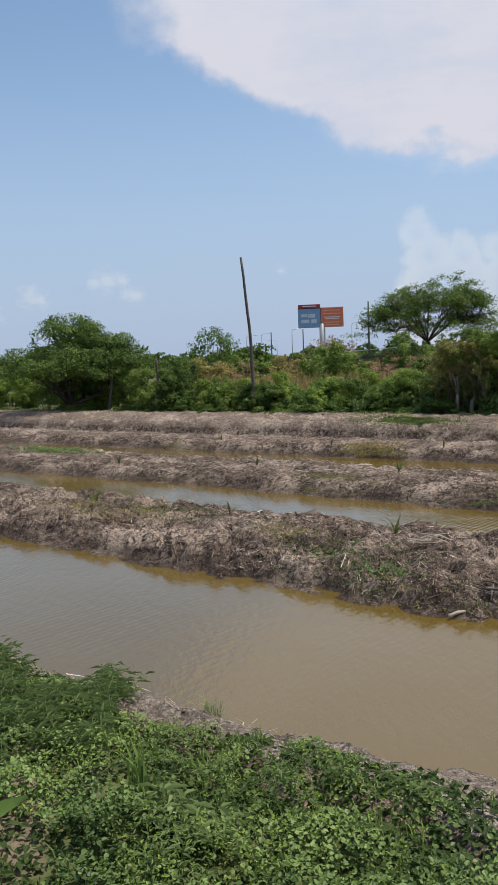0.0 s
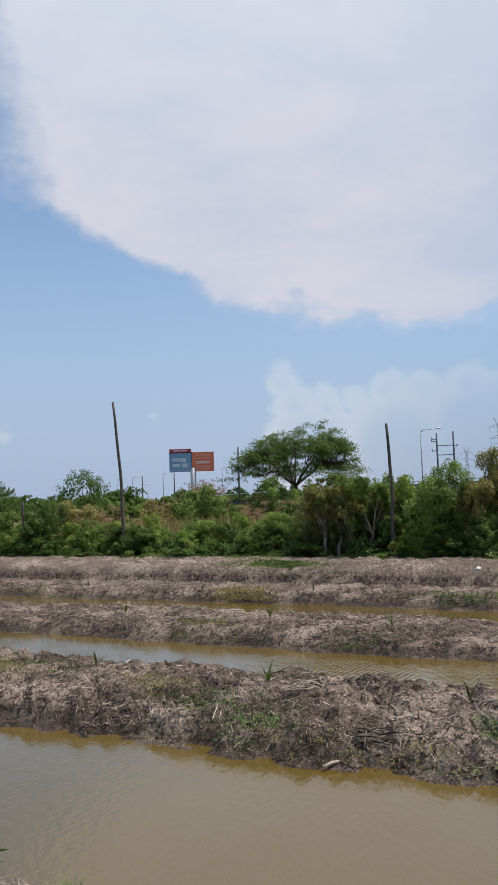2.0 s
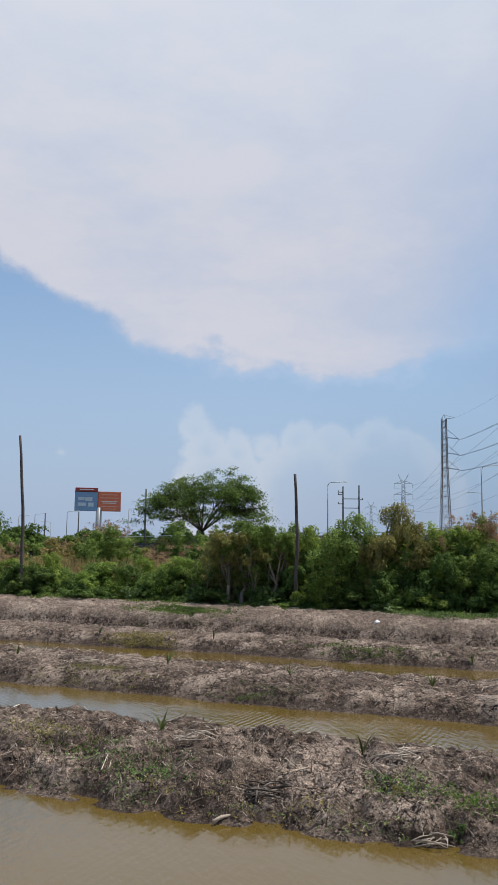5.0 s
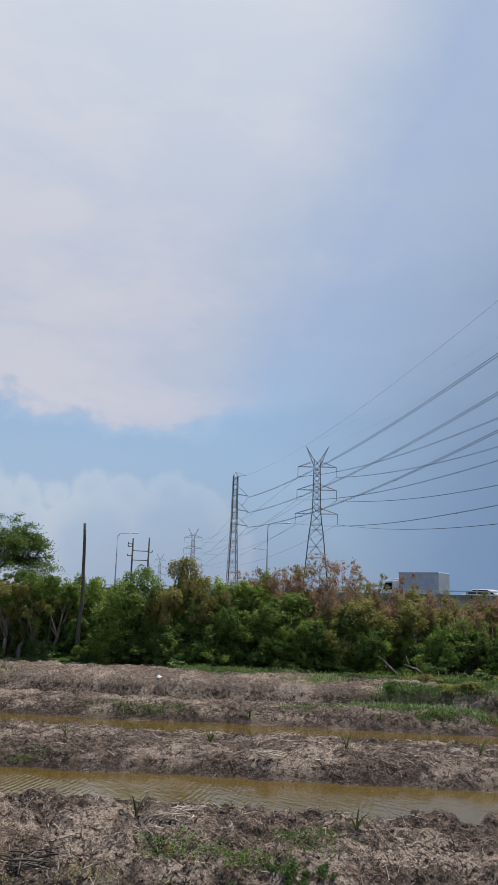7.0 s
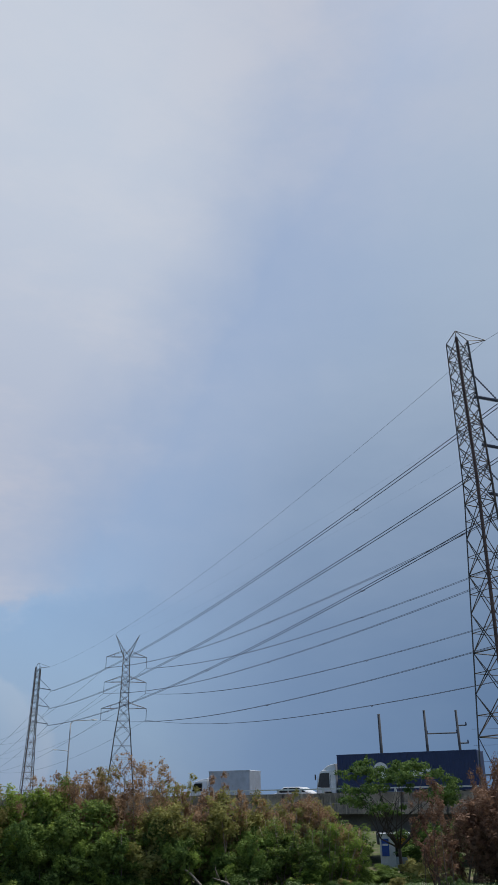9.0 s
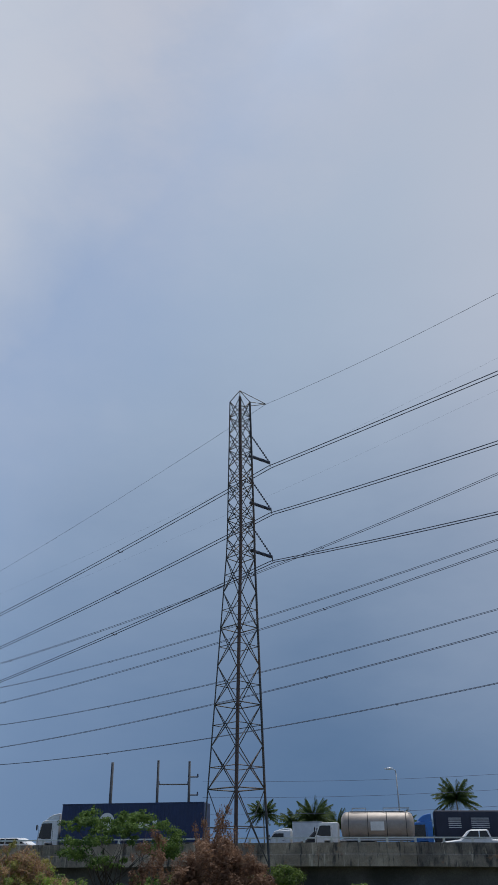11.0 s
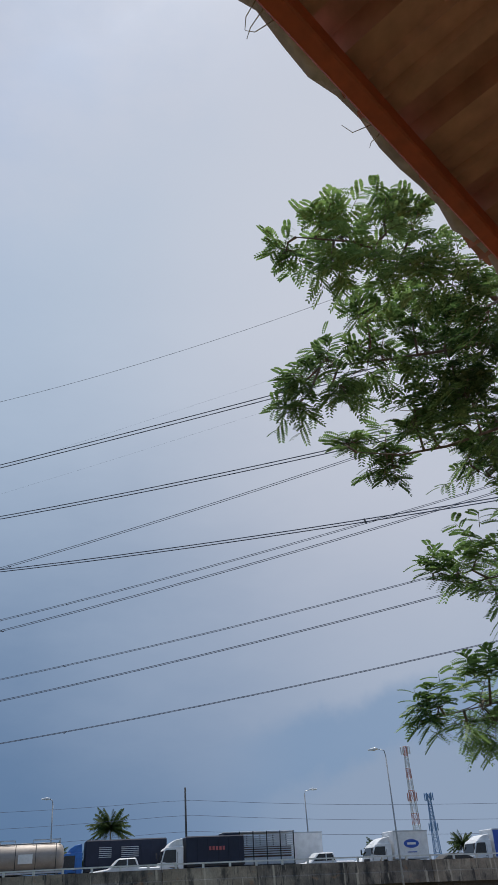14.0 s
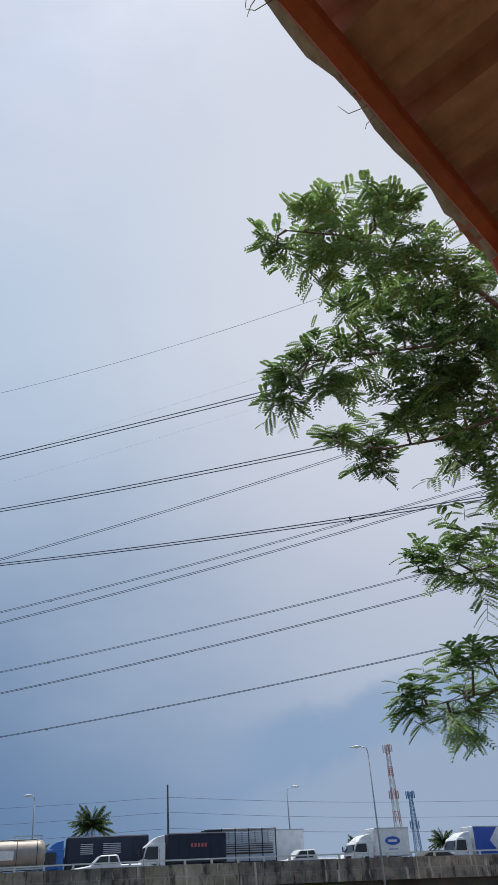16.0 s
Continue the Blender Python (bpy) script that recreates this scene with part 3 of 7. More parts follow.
def ground_z(u, s):
    """Height of the ground at (u, s), on arrays."""
    u, s = np.asarray(u, float), np.asarray(s, float)
    w = s + 0.38 * fbm(u * 0.16, s * 0.05, 3, 11) + 0.14 * fbm(u * 0.9, s * 0.5, 2, 15)
    bend = -0.00028 * np.clip(u - 8, 0, 90) ** 2 * (s > 10)          # beds curve a little far away
    w = w - bend
    z = np.full(np.broadcast(u, s).shape, -0.55)
    z = np.maximum(z, ridge(w, 11.75, 16.95, 2.3, 2.9, 0.53))
    z = np.maximum(z, ridge(w, 20.45, 25.9, 1.8, 3.4, 0.50))
    end = np.clip((u + 6.6) / 1.5, -1, 1)
    z = np.maximum(z, np.minimum(ridge(w, 29.2, 34.0, 1.6, 2.6, 0.54), 0.54 * end))
    dike = ridge(w, 35.2, 90.0, 2.6, 3.0, 1.08) - 0.45 * sstep(w, 40.5, 44)
    z = np.maximum(z, dike)
    near = ridge(-s - 0.12 * fbm(u * 0.9, s * 0.4, 3, 12) - 0.075 * np.clip(u - 5, -3, 3), -6.95, 900.0, 2.2, 3.0, 0.62)
    z = np.maximum(z, near)
    z = np.where(s > 60, 0.62, z)
    lump = 1 - 2 * np.abs(fbm(u * 1.7, s * 1.7, 3, 21))
    rough = 0.11 * fbm(u * 0.8, s * 0.8, 3, 3) + 0.11 * (lump - 0.55) + 0.08 * fbm(u * 3.3, s * 3.3, 3, 31) + 0.11 * (0.5 - np.abs(fbm(u * 4.6, s * 4.6, 2, 37))) - 0.08
    spade = fbm(u * 2.1 + 0.6 * fbm(u * 1.1, s * 1.1, 2, 51), s * 2.1, 2, 41)              # broken spits of dug earth, with holes between
    rough = rough + 0.09 * sstep(spade, -0.05, 0.16) - 0.10 * sstep(-spade, 0.22, 0.5) - 0.035
    rough = rough * sstep(z, -0.1, 0.25) * np.where(s > 60, 0.15, np.where(s < 8, 0.5, np.where(s > 18.5, 0.62, 1.0)))
    return z + rough


def gz(p):
    u, s = us_of(p)
    return float(ground_z(np.array([u]), np.array([s]))[0])


def on_ground(az, d, sink=0.0):
    p = polar(az, d)
    p.z = gz(p) - sink
    return p


def grow(start, step, far, k=1.22):
    out, x = [], start
    while x < far:
        step *= k
        x += step
        out.append(x)
    return out


def build_ground():
    uf = np.concatenate([np.arange(-16, -9, 0.13), np.arange(-9, 20, 0.072), np.arange(20, 46, 0.14)])
    sf = np.concatenate([np.arange(4.0, 11, 0.13), np.arange(11, 17.6, 0.055), np.arange(17.6, 42, 0.16)])
    uc = np.concatenate([-np.array(grow(16, 0.13, 3000))[::-1], uf, grow(46, 0.13, 3000)])
    sc = np.concatenate([np.array([-x + 4.0 for x in grow(0, 0.12, 3000)])[::-1], sf, grow(42, 0.12, 3000)])
    uu, ss = np.meshgrid(uc, sc)
    zz = ground_z(uu, ss)
    a, b = np.array(AU), np.array(AS)
    v = uu[..., None] * a + ss[..., None] * b
    v[..., 2] = zz
    nu, ns = len(uc), len(sc)
    i = np.arange((ns - 1) * nu).reshape(ns - 1, nu)[:, :-1]
    f = np.stack([i, i + nu, i + nu + 1, i + 1], -1).reshape(-1, 4)
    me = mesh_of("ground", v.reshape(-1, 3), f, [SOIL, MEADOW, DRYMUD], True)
    um, sm = (uu[:-1, :-1] + uu[1:, 1:]) / 2, (ss[:-1, :-1] + ss[1:, 1:]) / 2
    patch = fbm(um * 0.35, sm * 0.35, 3, 44)
    green = (sm > 40.2 + 1.2 * patch) | (sm < 5.1 + 0.5 * patch) | ((um < -3.5 - 9.0 * patch) & (sm > 38.6 + 2.5 * patch)) | ((um < -6.0 - 4.0 * patch) & (sm > 36.3 + 1.6 * patch))
    me.polygons.foreach_set("material_index", (green + 2 * ((sm < 7.6) & (sm > 5.55 + 0.5 * patch) & ~green)).reshape(-1).astype(np.int32))
    return tagged(new("ground", me), "bare raised planting beds of dry grey-brown soil between ditches", "ground", kind="structure")


build_ground()
wv = [us(-400, 6.0), us(400, 6.0), us(400, 40), us(-400, 40)]
tagged(new("water", mesh_of("water", wv, [(3, 2, 1, 0)], WATER)), "still muddy brown water in the ditches", "water", kind="structure")

# ---- plants: makers ----
def leaf_quads(pos, nrm, length, width, r, droop=0.3):
    """Rhombic leaves at pos, lying roughly square to nrm. Returns vertices and faces."""
    n = len(pos)
    t = r.normal(size=(n, 3))
    t -= nrm * np.sum(t * nrm, 1, keepdims=True)
    t[:, 2] -= droop
    t /= np.linalg.norm(t, axis=1, keepdims=True) + 1e-9
    b = np.cross(nrm, t)
    b /= np.linalg.norm(b, axis=1, keepdims=True) + 1e-9
    ln = (length * r.uniform(0.6, 1.3, n))[:, None]
    wd = (width * r.uniform(0.6, 1.3, n))[:, None]
    fold = nrm * wd * 0.25
    v = np.stack([pos - t * ln * 0.5, pos + b * wd * 0.5 + fold - t * ln * 0.08, pos + t * ln * 0.5, pos - b * wd * 0.5 + fold - t * ln * 0.08], 1).reshape(-1, 3)
    i = np.arange(n)[:, None] * 4
    return v, np.concatenate([i + [0, 1, 2], i + [0, 2, 3]], 0)


def leaf_tris(pos, nrm, length, width, r, droop=0.3):
    """Small pointed leaves of one triangle each."""
    n = len(pos)
    t = r.normal(size=(n, 3))
    t -= nrm * np.sum(t * nrm, 1, keepdims=True)
    t[:, 2] -= droop
    t /= np.linalg.norm(t, axis=1, keepdims=True) + 1e-9
    b = np.cross(nrm, t)
    b /= np.linalg.norm(b, axis=1, keepdims=True) + 1e-9
    ln = (length * r.uniform(0.6, 1.4, n))[:, None]
    wd = (width * r.uniform(0.6, 1.4, n))[:, None]
    v = np.stack([pos - t * ln * 0.5 + b * wd * 0.5, pos - t * ln * 0.4 - b * wd * 0.5, pos + t * ln * 0.5], 1).reshape(-1, 3)
    return v, np.arange(n * 3).reshape(-1, 3)


def lobed_crown(r, size, lobes, leaves, length, width, ragged=0.18, flat=0.0, gaps=0.12, heart=True):
    """Leaves in tufts on the lobes of an uneven heap, inside an ellipsoid of half-sizes, its foot at z = 0."""
    size = np.array(size, float)
    foot = np.array([0, 0, size[2]])
    c = r.normal(size=(lobes, 3))
    c /= np.linalg.norm(c, axis=1, keepdims=True)
    c *= r.uniform(0.3, 0.8, (lobes, 1)) ** 0.7
    if flat:
        c[:, 2] = np.abs(c[:, 2]) * flat + (1 - flat)
    rad = r.uniform(0.26, 0.50, lobes)
    # tufts sit on the outer and upper sides of the lobes
    per = 9
    j = np.repeat(np.arange(lobes), per)
    d = r.normal(size=(len(j), 3)) + 0.9 * c[j] + [0, 0, 0.45]
    d /= np.linalg.norm(d, axis=1, keepdims=True)
    tuft = c[j] + d * rad[j][:, None] * r.uniform(0.7, 1.08, (len(j), 1))
    trad = rad[j] * r.uniform(0.22, 0.48, len(j))
    keep = (tuft[:, 2] > -1.02) & (r.random(len(j)) > gaps)
    tuft, trad = tuft[keep], trad[keep]
    k = r.choice(len(tuft), leaves, p=trad ** 1.7 / np.sum(trad ** 1.7))
    e = r.normal(size=(leaves, 3)) + [0, 0, 0.35]
    e /= np.linalg.norm(e, axis=1, keepdims=True)
    sh = np.abs(1 - np.abs(r.normal(0, ragged, leaves)))[:, None] + r.normal(0, 0.09, (leaves, 1))
    p = (tuft[k] + e * trad[k][:, None] * sh) * size + foot
    # loose shoots that stand out of the heap
    m = max(10, lobes * 2)
    i0 = r.integers(len(tuft), size=m)
    out = tuft[i0] * 0.5 + r.normal(0, 0.35, (m, 3)) + [0, 0, 0.75]
    out /= np.linalg.norm(out, axis=1, keepdims=True)
    reach = r.uniform(0.10, 0.30, (m, 1)) * min(size[0], size[2])
    q = np.repeat(np.arange(m), leaves // (11 * m) + 5)
    w = r.uniform(0.1, 1.0, (len(q), 1))
    p2 = tuft[i0][q] * size + foot + out[q] * reach[q] * w + r.normal(0, 0.07, (len(q), 3)) * (1.25 - w)
    p, e = np.concatenate([p, p2]), np.concatenate([e, r.normal(0, 0.6, (len(q), 3)) + [0, 0, 0.5]])
    ok = p[:, 2] > 0.03
    p, e = p[ok], e[ok]
    # broad inner leaves close the heart of each lobe, added to block light there
    ki = np.repeat(np.arange(lobes), max(10, leaves // (lobes * 9)) if heart else 1)
    di = r.normal(size=(len(ki), 3))
    di /= np.linalg.norm(di, axis=1, keepdims=True)
    pi_ = (c[ki] + di * rad[ki][:, None] * 0.55) * size + foot
    ok3 = pi_[:, 2] > 0.05
    inner = leaf_tris(pi_[ok3], di[ok3], length * 2.1, width * 2.5, r)
    nr = e + r.normal(0, 0.42, e.shape) + [0, 0, 0.45]
    nr /= np.linalg.norm(nr, axis=1, keepdims=True)
    v1, f1 = leaf_tris(p, nr, length, width, r)
    return (np.concatenate([v1, inner[0]]), np.concatenate([f1, inner[1] + len(v1)])), c * size + foot


def sapling_kind(seed, size, stems, leaves, length, width, bare=0.35):
    """A loose stand of thin stems, feathered with small leaves on their upper parts."""
    r = np.random.default_rng(seed)
    sx, sy, sz = size
    ch, pos = [], []
    per = leaves // (stems * 7)
    for i in range(stems):
        a, q_ = 2.4 * i, math.sqrt((i + 0.5) / stems)
        foot = np.array([0.35 * sx * q_ * math.cos(a), 0.35 * sy * q_ * math.sin(a), -0.15])
        top = np.array([0.92 * sx * q_ * math.cos(a), 0.92 * sy * q_ * math.sin(a), 2 * sz * r.uniform(0.6, 1.0) * (1 - 0.22 * q_)])
        mid = foot * 0.5 + top * 0.5 + r.normal(0, 0.14, 3)
        ch.append(tube_arrays([foot, mid, top], [0.034, 0.024, 0.008], 5))
        for j in range(7):
            w = bare + (1 - bare) * (j + r.random()) / 7
            o = foot * (1 - w) ** 2 + 2 * mid * w * (1 - w) + top * w * w
            d = r.normal(0, 1, 3) + [0, 0, 0.5]
            d /= np.linalg.norm(d)
            e = o + d * r.uniform(0.25, 0.6) * (1.25 - 0.6 * w)
            ch.append(tube_arrays([o, e], [0.010, 0.003], 4))
            k = r.uniform(0, 1.1, (per, 1))
            pos.append(o + (e - o) * k + r.normal(0, 1, (per, 3)) * [0.13, 0.13, 0.10])
    p = np.concatenate(pos)
    nr = r.normal(0, 0.6, p.shape) + [0, 0, 0.8]
    nr /= np.linalg.norm(nr, axis=1, keepdims=True)
    v, f = leaf_tris(p, nr, length, width, r)
    return v, f, joined(ch)


def bush_kind(seed, size, leaves, length, width, lobes, stems, twigs=0, flat=0.0, ragged=0.18):
    """Meshes of one bush: crown, and stems as a second mesh."""
    r = np.random.default_rng(seed)
    (v, f), heads = lobed_crown(r, size, lobes, leaves, length, width, ragged, flat)
    ch = []
    for i in range(stems):
        h = heads[i % len(heads)]
        foot = np.array([r.uniform(-0.25, 0.25) * size[0], r.uniform(-0.25, 0.25) * size[1], -0.15])
        mid = foot * 0.5 + h * 0.5 + r.normal(0, 0.12, 3)
        ch.append(tube_arrays([foot, mid, h], [0.05, 0.035, 0.012], 5))
    for i in range(twigs):
        h = heads[r.integers(len(heads))]
        d = r.normal(size=3)
        d[2] = abs(d[2]) + 0.6
        d /= np.linalg.norm(d)
        ch.append(tube_arrays([h, h + d * r.uniform(0.6, 1.5)], [0.016, 0.004], 4))
    return v, f, joined(ch)


def place_bush(name, label, kind_data, leafmat, stem_mat, at, turn, scale, group, category="bush", crown="crown", stem="branchwork"):
    v, f, (sv, sf) = kind_data
    ob = thing(name, label, category, Matrix.Translation(at - Vector((0, 0, 0.12 if scale[0] > 0.5 else 0.0))) @ pose(0, 0, 0, 9 * math.sin(turn * 1.7), 9 * math.cos(turn * 2.3), turn) @ Matrix.Diagonal((*scale, 1)), group)
    key = (id(v), leafmat.name)
    if key not in BUSH_MESHES:
        BUSH_MESHES[key] = (mesh_of(crown, v, f, leafmat), mesh_of(stem, sv, sf, stem_mat, True) if sv else None)
    a, b = BUSH_MESHES[key]
    part_mesh(crown, a, ob)
    if b:
        tagged(part_mesh(stem, b, ob), kind="stuff")
    return ob


BUSH_MESHES = {}


def limb_tree(name, label, at, height, trunk_r, crown_half, crown_z, leafmat, barkmat, seed, limbs=7, leaves=9000, lobes=26, length=0.22, width=0.12, flat=0.0, group="", ragged=0.2, heart=True):
    """A tree with a tapered, branching trunk and a crown of single leaves in lobes."""
    r = np.random.default_rng(seed)
    ob = thing(name, label, "tree", at, group)
    (v, f), heads = lobed_crown(r, crown_half, lobes, leaves, length, width, ragged, flat, 0.12 if heart else 0.35, heart)
    v = v + [0, 0, crown_z]
    heads = heads + [0, 0, crown_z]
    fork = np.array([r.normal(0, 0.2), r.normal(0, 0.2), crown_z * 0.55])
    ch = [tube_arrays([(0, 0, -0.3), (0.05, 0, crown_z * 0.3), fork], [trunk_r * 1.25, trunk_r, trunk_r * 0.85], 8)]
    for i in range(limbs):
        h = heads[i * len(heads) // limbs]
        m = fork * 0.55 + h * 0.45 + r.normal(0, 0.25, 3) + [0, 0, -0.2]
        ch.append(tube_arrays([fork, m, h], [trunk_r * 0.55, trunk_r * 0.33, trunk_r * 0.1], 6))
        for _ in range(3):
            g = heads[r.integers(len(heads))]
            if np.linalg.norm(g - m) < max(crown_half) * 1.1:
                ch.append(tube_arrays([m, (m + g) / 2 + r.normal(0, 0.15, 3), g], [trunk_r * 0.25, trunk_r * 0.15, trunk_r * 0.05], 5))
    tv, tf = joined(ch)
    part_mesh("trunk", mesh_of("trunk", tv, tf, barkmat, True), ob)
    part_mesh("crown", mesh_of("crown", v, f, leafmat), ob)
    return ob


def blades(r, centres, count, height, width, spread, lean=0.5):
    """Grass: curved tapering blades round each centre (x, y, z)."""
    c = np.repeat(np.asarray(centres, float), count, 0)
    n = len(c)
    c = c + np.concatenate([r.normal(0, spread, (n, 2)), np.zeros((n, 1))], 1)
    a = r.uniform(0, 2 * np.pi, n)
    d = np.stack([np.cos(a), np.sin(a), np.zeros(n)], 1)
    side = np.stack([-np.sin(a), np.cos(a), np.zeros(n)], 1)
    h = (height * r.uniform(0.5, 1.25, n))[:, None]
    w = (width * r.uniform(0.6, 1.3, n))[:, None]
    ln = (lean * r.uniform(0.2, 1.2, n))[:, None] * h
    z = np.array([0, 0, 1.0])
    p0, p1, p2 = c, c + z * h * 0.62 + d * ln * 0.35, c + z * h * 0.9 + d * ln
    v = np.stack([p0 - side * w / 2, p0 + side * w / 2, p1 + side * w * 0.4, p1 - side * w * 0.4, p2], 1).reshape(-1, 3)
    i = np.arange(n)[:, None] * 5
    return v, [tuple(q) for q in (i + [0, 1, 2, 3]).tolist()] + [tuple(q) for q in (i + [3, 2, 4]).tolist()]


def stuff(name, label, category, v, f, material):
    return tagged(new(name, mesh_of(name, v, f, material)), label, category, kind="stuff")


# ---- elevated road ----
BR_D, BR_AZ = 64.0, 72.0
BF = polar(BR_AZ, BR_D)
BE = Vector((math.cos(radians(BR_AZ)), -math.sin(radians(BR_AZ)), 0))   # along the road, towards larger bearings
BN = Vector((math.sin(radians(BR_AZ)), math.cos(radians(BR_AZ)), 0))    # across, away from the eye
TOPS = ((-260, 2.6), (-150, 5.2), (-90, 5.75), (-34, 5.66), (-14, 5.56), (0, 5.46), (11, 5.24), (23, 4.92), (37, 4.45), (60, 3.5), (100, 1.9), (160, 1.3))


def kerb_top(w):
    """Height of the parapet's top along the road."""
    xs, ys = np.array([p[0] for p in TOPS], float), np.array([p[1] for p in TOPS], float)
    g = np.linspace(w - 6, w + 6, 7)
    return float(np.interp(g, xs, ys).mean())


def bridge(w, off=0.0, dz=0.0):
    p = BF + BE * w + BN * off
    return Vector((p.x, p.y, kerb_top(w) + dz))


def w_of(az):
    return BR_D * math.tan(radians(az - BR_AZ))


def sweep(profile, ws, material, name, parent, label=""):
    """A section (off, dz) drawn along the road."""
    v, f, n = [], [], len(profile)
    for w in ws:
        v += [tuple(bridge(w, o, dz)) for o, dz in profile]
    for i in range(len(ws) - 1):
        for k in range(n):
            k2 = (k + 1) % n
            f.append((i * n + k, (i + 1) * n + k, (i + 1) * n + k2, i * n + k2))
    f += [tuple(range(n)), tuple((len(ws) - 1) * n + k for k in range(n))[::-1]]
    return part_mesh(name, mesh_of(name, v, f, material), parent, label)


road = thing("elevated_road", "long concrete road bridge with stained parapet and pale rail", "bridge", kind="structure")
WS = [-260 + 5 * i for i in range(78)]
W_DECK = 15.0
sweep([(0.45, -0.85), (W_DECK - 0.45, -0.85), (W_DECK - 0.45, -1.2), (0.45, -1.2)], WS, ASPHALT, "carriageway", road)
for i in range(30):                                   # parapet panels with open joints
    a = -110 + i * 7.0
    worn = CONCRETE if a < 0 or int(a) % 3 == 0 else CONCRETE_OLD
    sweep([(0.0, 0.0), (0.0, -0.72), (-0.07, -0.78), (-0.07, -1.52), (0.44, -1.52), (0.44, -0.82), (0.25, -0.7), (0.2, 0.0)], [a + 0.02, a + 3.5, a + 6.98], worn, "parapet", road)
sweep([(W_DECK, 0.0), (W_DECK, -1.52), (W_DECK - 0.44, -1.52), (W_DECK - 0.44, -0.82), (W_DECK - 0.25, -0.7), (W_DECK - 0.2, 0.0)], WS, CONCRETE, "far_parapet", road)
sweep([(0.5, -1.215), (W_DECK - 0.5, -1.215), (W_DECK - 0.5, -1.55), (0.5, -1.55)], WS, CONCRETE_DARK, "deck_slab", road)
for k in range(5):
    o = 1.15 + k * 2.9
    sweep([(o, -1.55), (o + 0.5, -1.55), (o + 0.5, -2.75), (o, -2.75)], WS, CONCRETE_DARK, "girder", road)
sweep([(0.02, 0.36), (0.02, 0.26), (0.12, 0.26), (0.12, 0.36)], WS, RAIL, "handrail", road)
sweep([(W_DECK - 0.12, 0.30), (W_DECK - 0.12, 0.22), (W_DECK - 0.04, 0.22), (W_DECK - 0.04, 0.30)], WS, RAIL, "handrail", road)
bm = bmesh.new()
box(bm, 0, 0, 0.14, 0.17, 0.1, 0.28, 0.01)
post_me = bpy.data.meshes.new("rail_post")
bm.to_mesh(post_me)
bm.free()
post_me.materials.append(RAIL)
for i in range(96):
    ob = part_mesh("rail_post", post_me, road)
    ob.matrix_basis = Matrix.Translation(bridge(-110 + 2.0 * i, 0.09, -0.005)) @ pose(0, 0, 0, 0, 0, -BR_AZ)
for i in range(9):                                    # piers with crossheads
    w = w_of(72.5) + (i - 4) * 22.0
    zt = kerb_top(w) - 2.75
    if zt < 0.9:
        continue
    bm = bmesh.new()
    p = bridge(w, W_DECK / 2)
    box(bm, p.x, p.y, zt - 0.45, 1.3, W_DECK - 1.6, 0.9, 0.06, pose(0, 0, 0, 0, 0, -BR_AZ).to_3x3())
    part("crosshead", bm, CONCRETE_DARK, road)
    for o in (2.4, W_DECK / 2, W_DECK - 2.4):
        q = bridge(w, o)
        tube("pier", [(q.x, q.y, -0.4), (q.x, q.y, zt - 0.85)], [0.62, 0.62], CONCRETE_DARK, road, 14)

# ---- vehicles on the road ----
WHITE = plain("white_paint", (0.74, 0.75, 0.76), 0.35)
BLUE = plain("blue_paint", (0.03, 0.16, 0.50), 0.35)
NAVY = plain("navy_tarpaulin", (0.016, 0.022, 0.045), 0.75)
ORANGE_BOX = plain("orange_container_paint", (0.36, 0.075, 0.035), 0.55)
NAVY_BOX = plain("navy_container_paint", (0.018, 0.035, 0.11), 0.5)
DARKGLASS = plain("dark_glass", (0.012, 0.014, 0.017), 0.08)
TYRE = plain("tyre_rubber", (0.02, 0.02, 0.02), 0.9)
CHASSIS = plain("chassis_black", (0.03, 0.03, 0.032), 0.7)
SILVER = plain("tank_aluminium", (0.33, 0.285, 0.25), 0.55, 0.25)
ORANGE_SIGN = plain("orange_red", (0.72, 0.19, 0.10), 0.5)
GREYPANEL = plain("grey_panel", (0.44, 0.475, 0.52), 0.5)
TIMBER = surface("brown_truck_timber", (0.10, 0.055, 0.04), (0.15, 0.09, 0.06), 3.0, 0.7, 0.2, 20.0)
BARWHITE = plain("white_marking", (0.75, 0.75, 0.75), 0.5)
BARRED = plain("red_marking", (0.42, 0.10, 0.11), 0.5)
BARBLUE = plain("blue_marking", (0.03, 0.09, 0.42), 0.5)


def bx(name, material, parent, c, s, bevel=0.03, label=""):
    bm = bmesh.new()
    box(bm, *c, *s, bevel)
    return part(name, bm, material, parent, label)


def prism(name, material, parent, outline, y0, y1, label="", bevel=0.03):
    """An outline in x, z drawn across y."""
    bm = bmesh.new()
    a = [bm.verts.new((x, y0, z)) for x, z in outline]
    b = [bm.verts.new((x, y1, z)) for x, z in outline]
    n = len(outline)
    bm.faces.new(a)
    bm.faces.new(b[::-1])
    for i in range(n):
        bm.faces.new((a[i], b[i], b[(i + 1) % n], a[(i + 1) % n]))
    bmesh.ops.recalc_face_normals(bm, faces=bm.faces[:])
    if bevel:
        bmesh.ops.bevel(bm, geom=bm.edges[:], offset=bevel, segments=1, affect="EDGES")
    return part(name, bm, material, parent, label)


def wheel(parent, x, y, r):
    v, f = tube_arrays([(x, y - 0.13, r), (x, y + 0.13, r)], [r, r], 16)
    w = part_mesh("wheel", mesh_of("wheel", v, f, TYRE), parent)
    for s in (-0.135, 0.135):
        v, f = tube_arrays([(x, y + s * 0.9, r), (x, y + s, r)], [r * 0.55, r * 0.5], 12)
        part_mesh("rim", mesh_of("rim", v, f, SILVER), w)
    return w


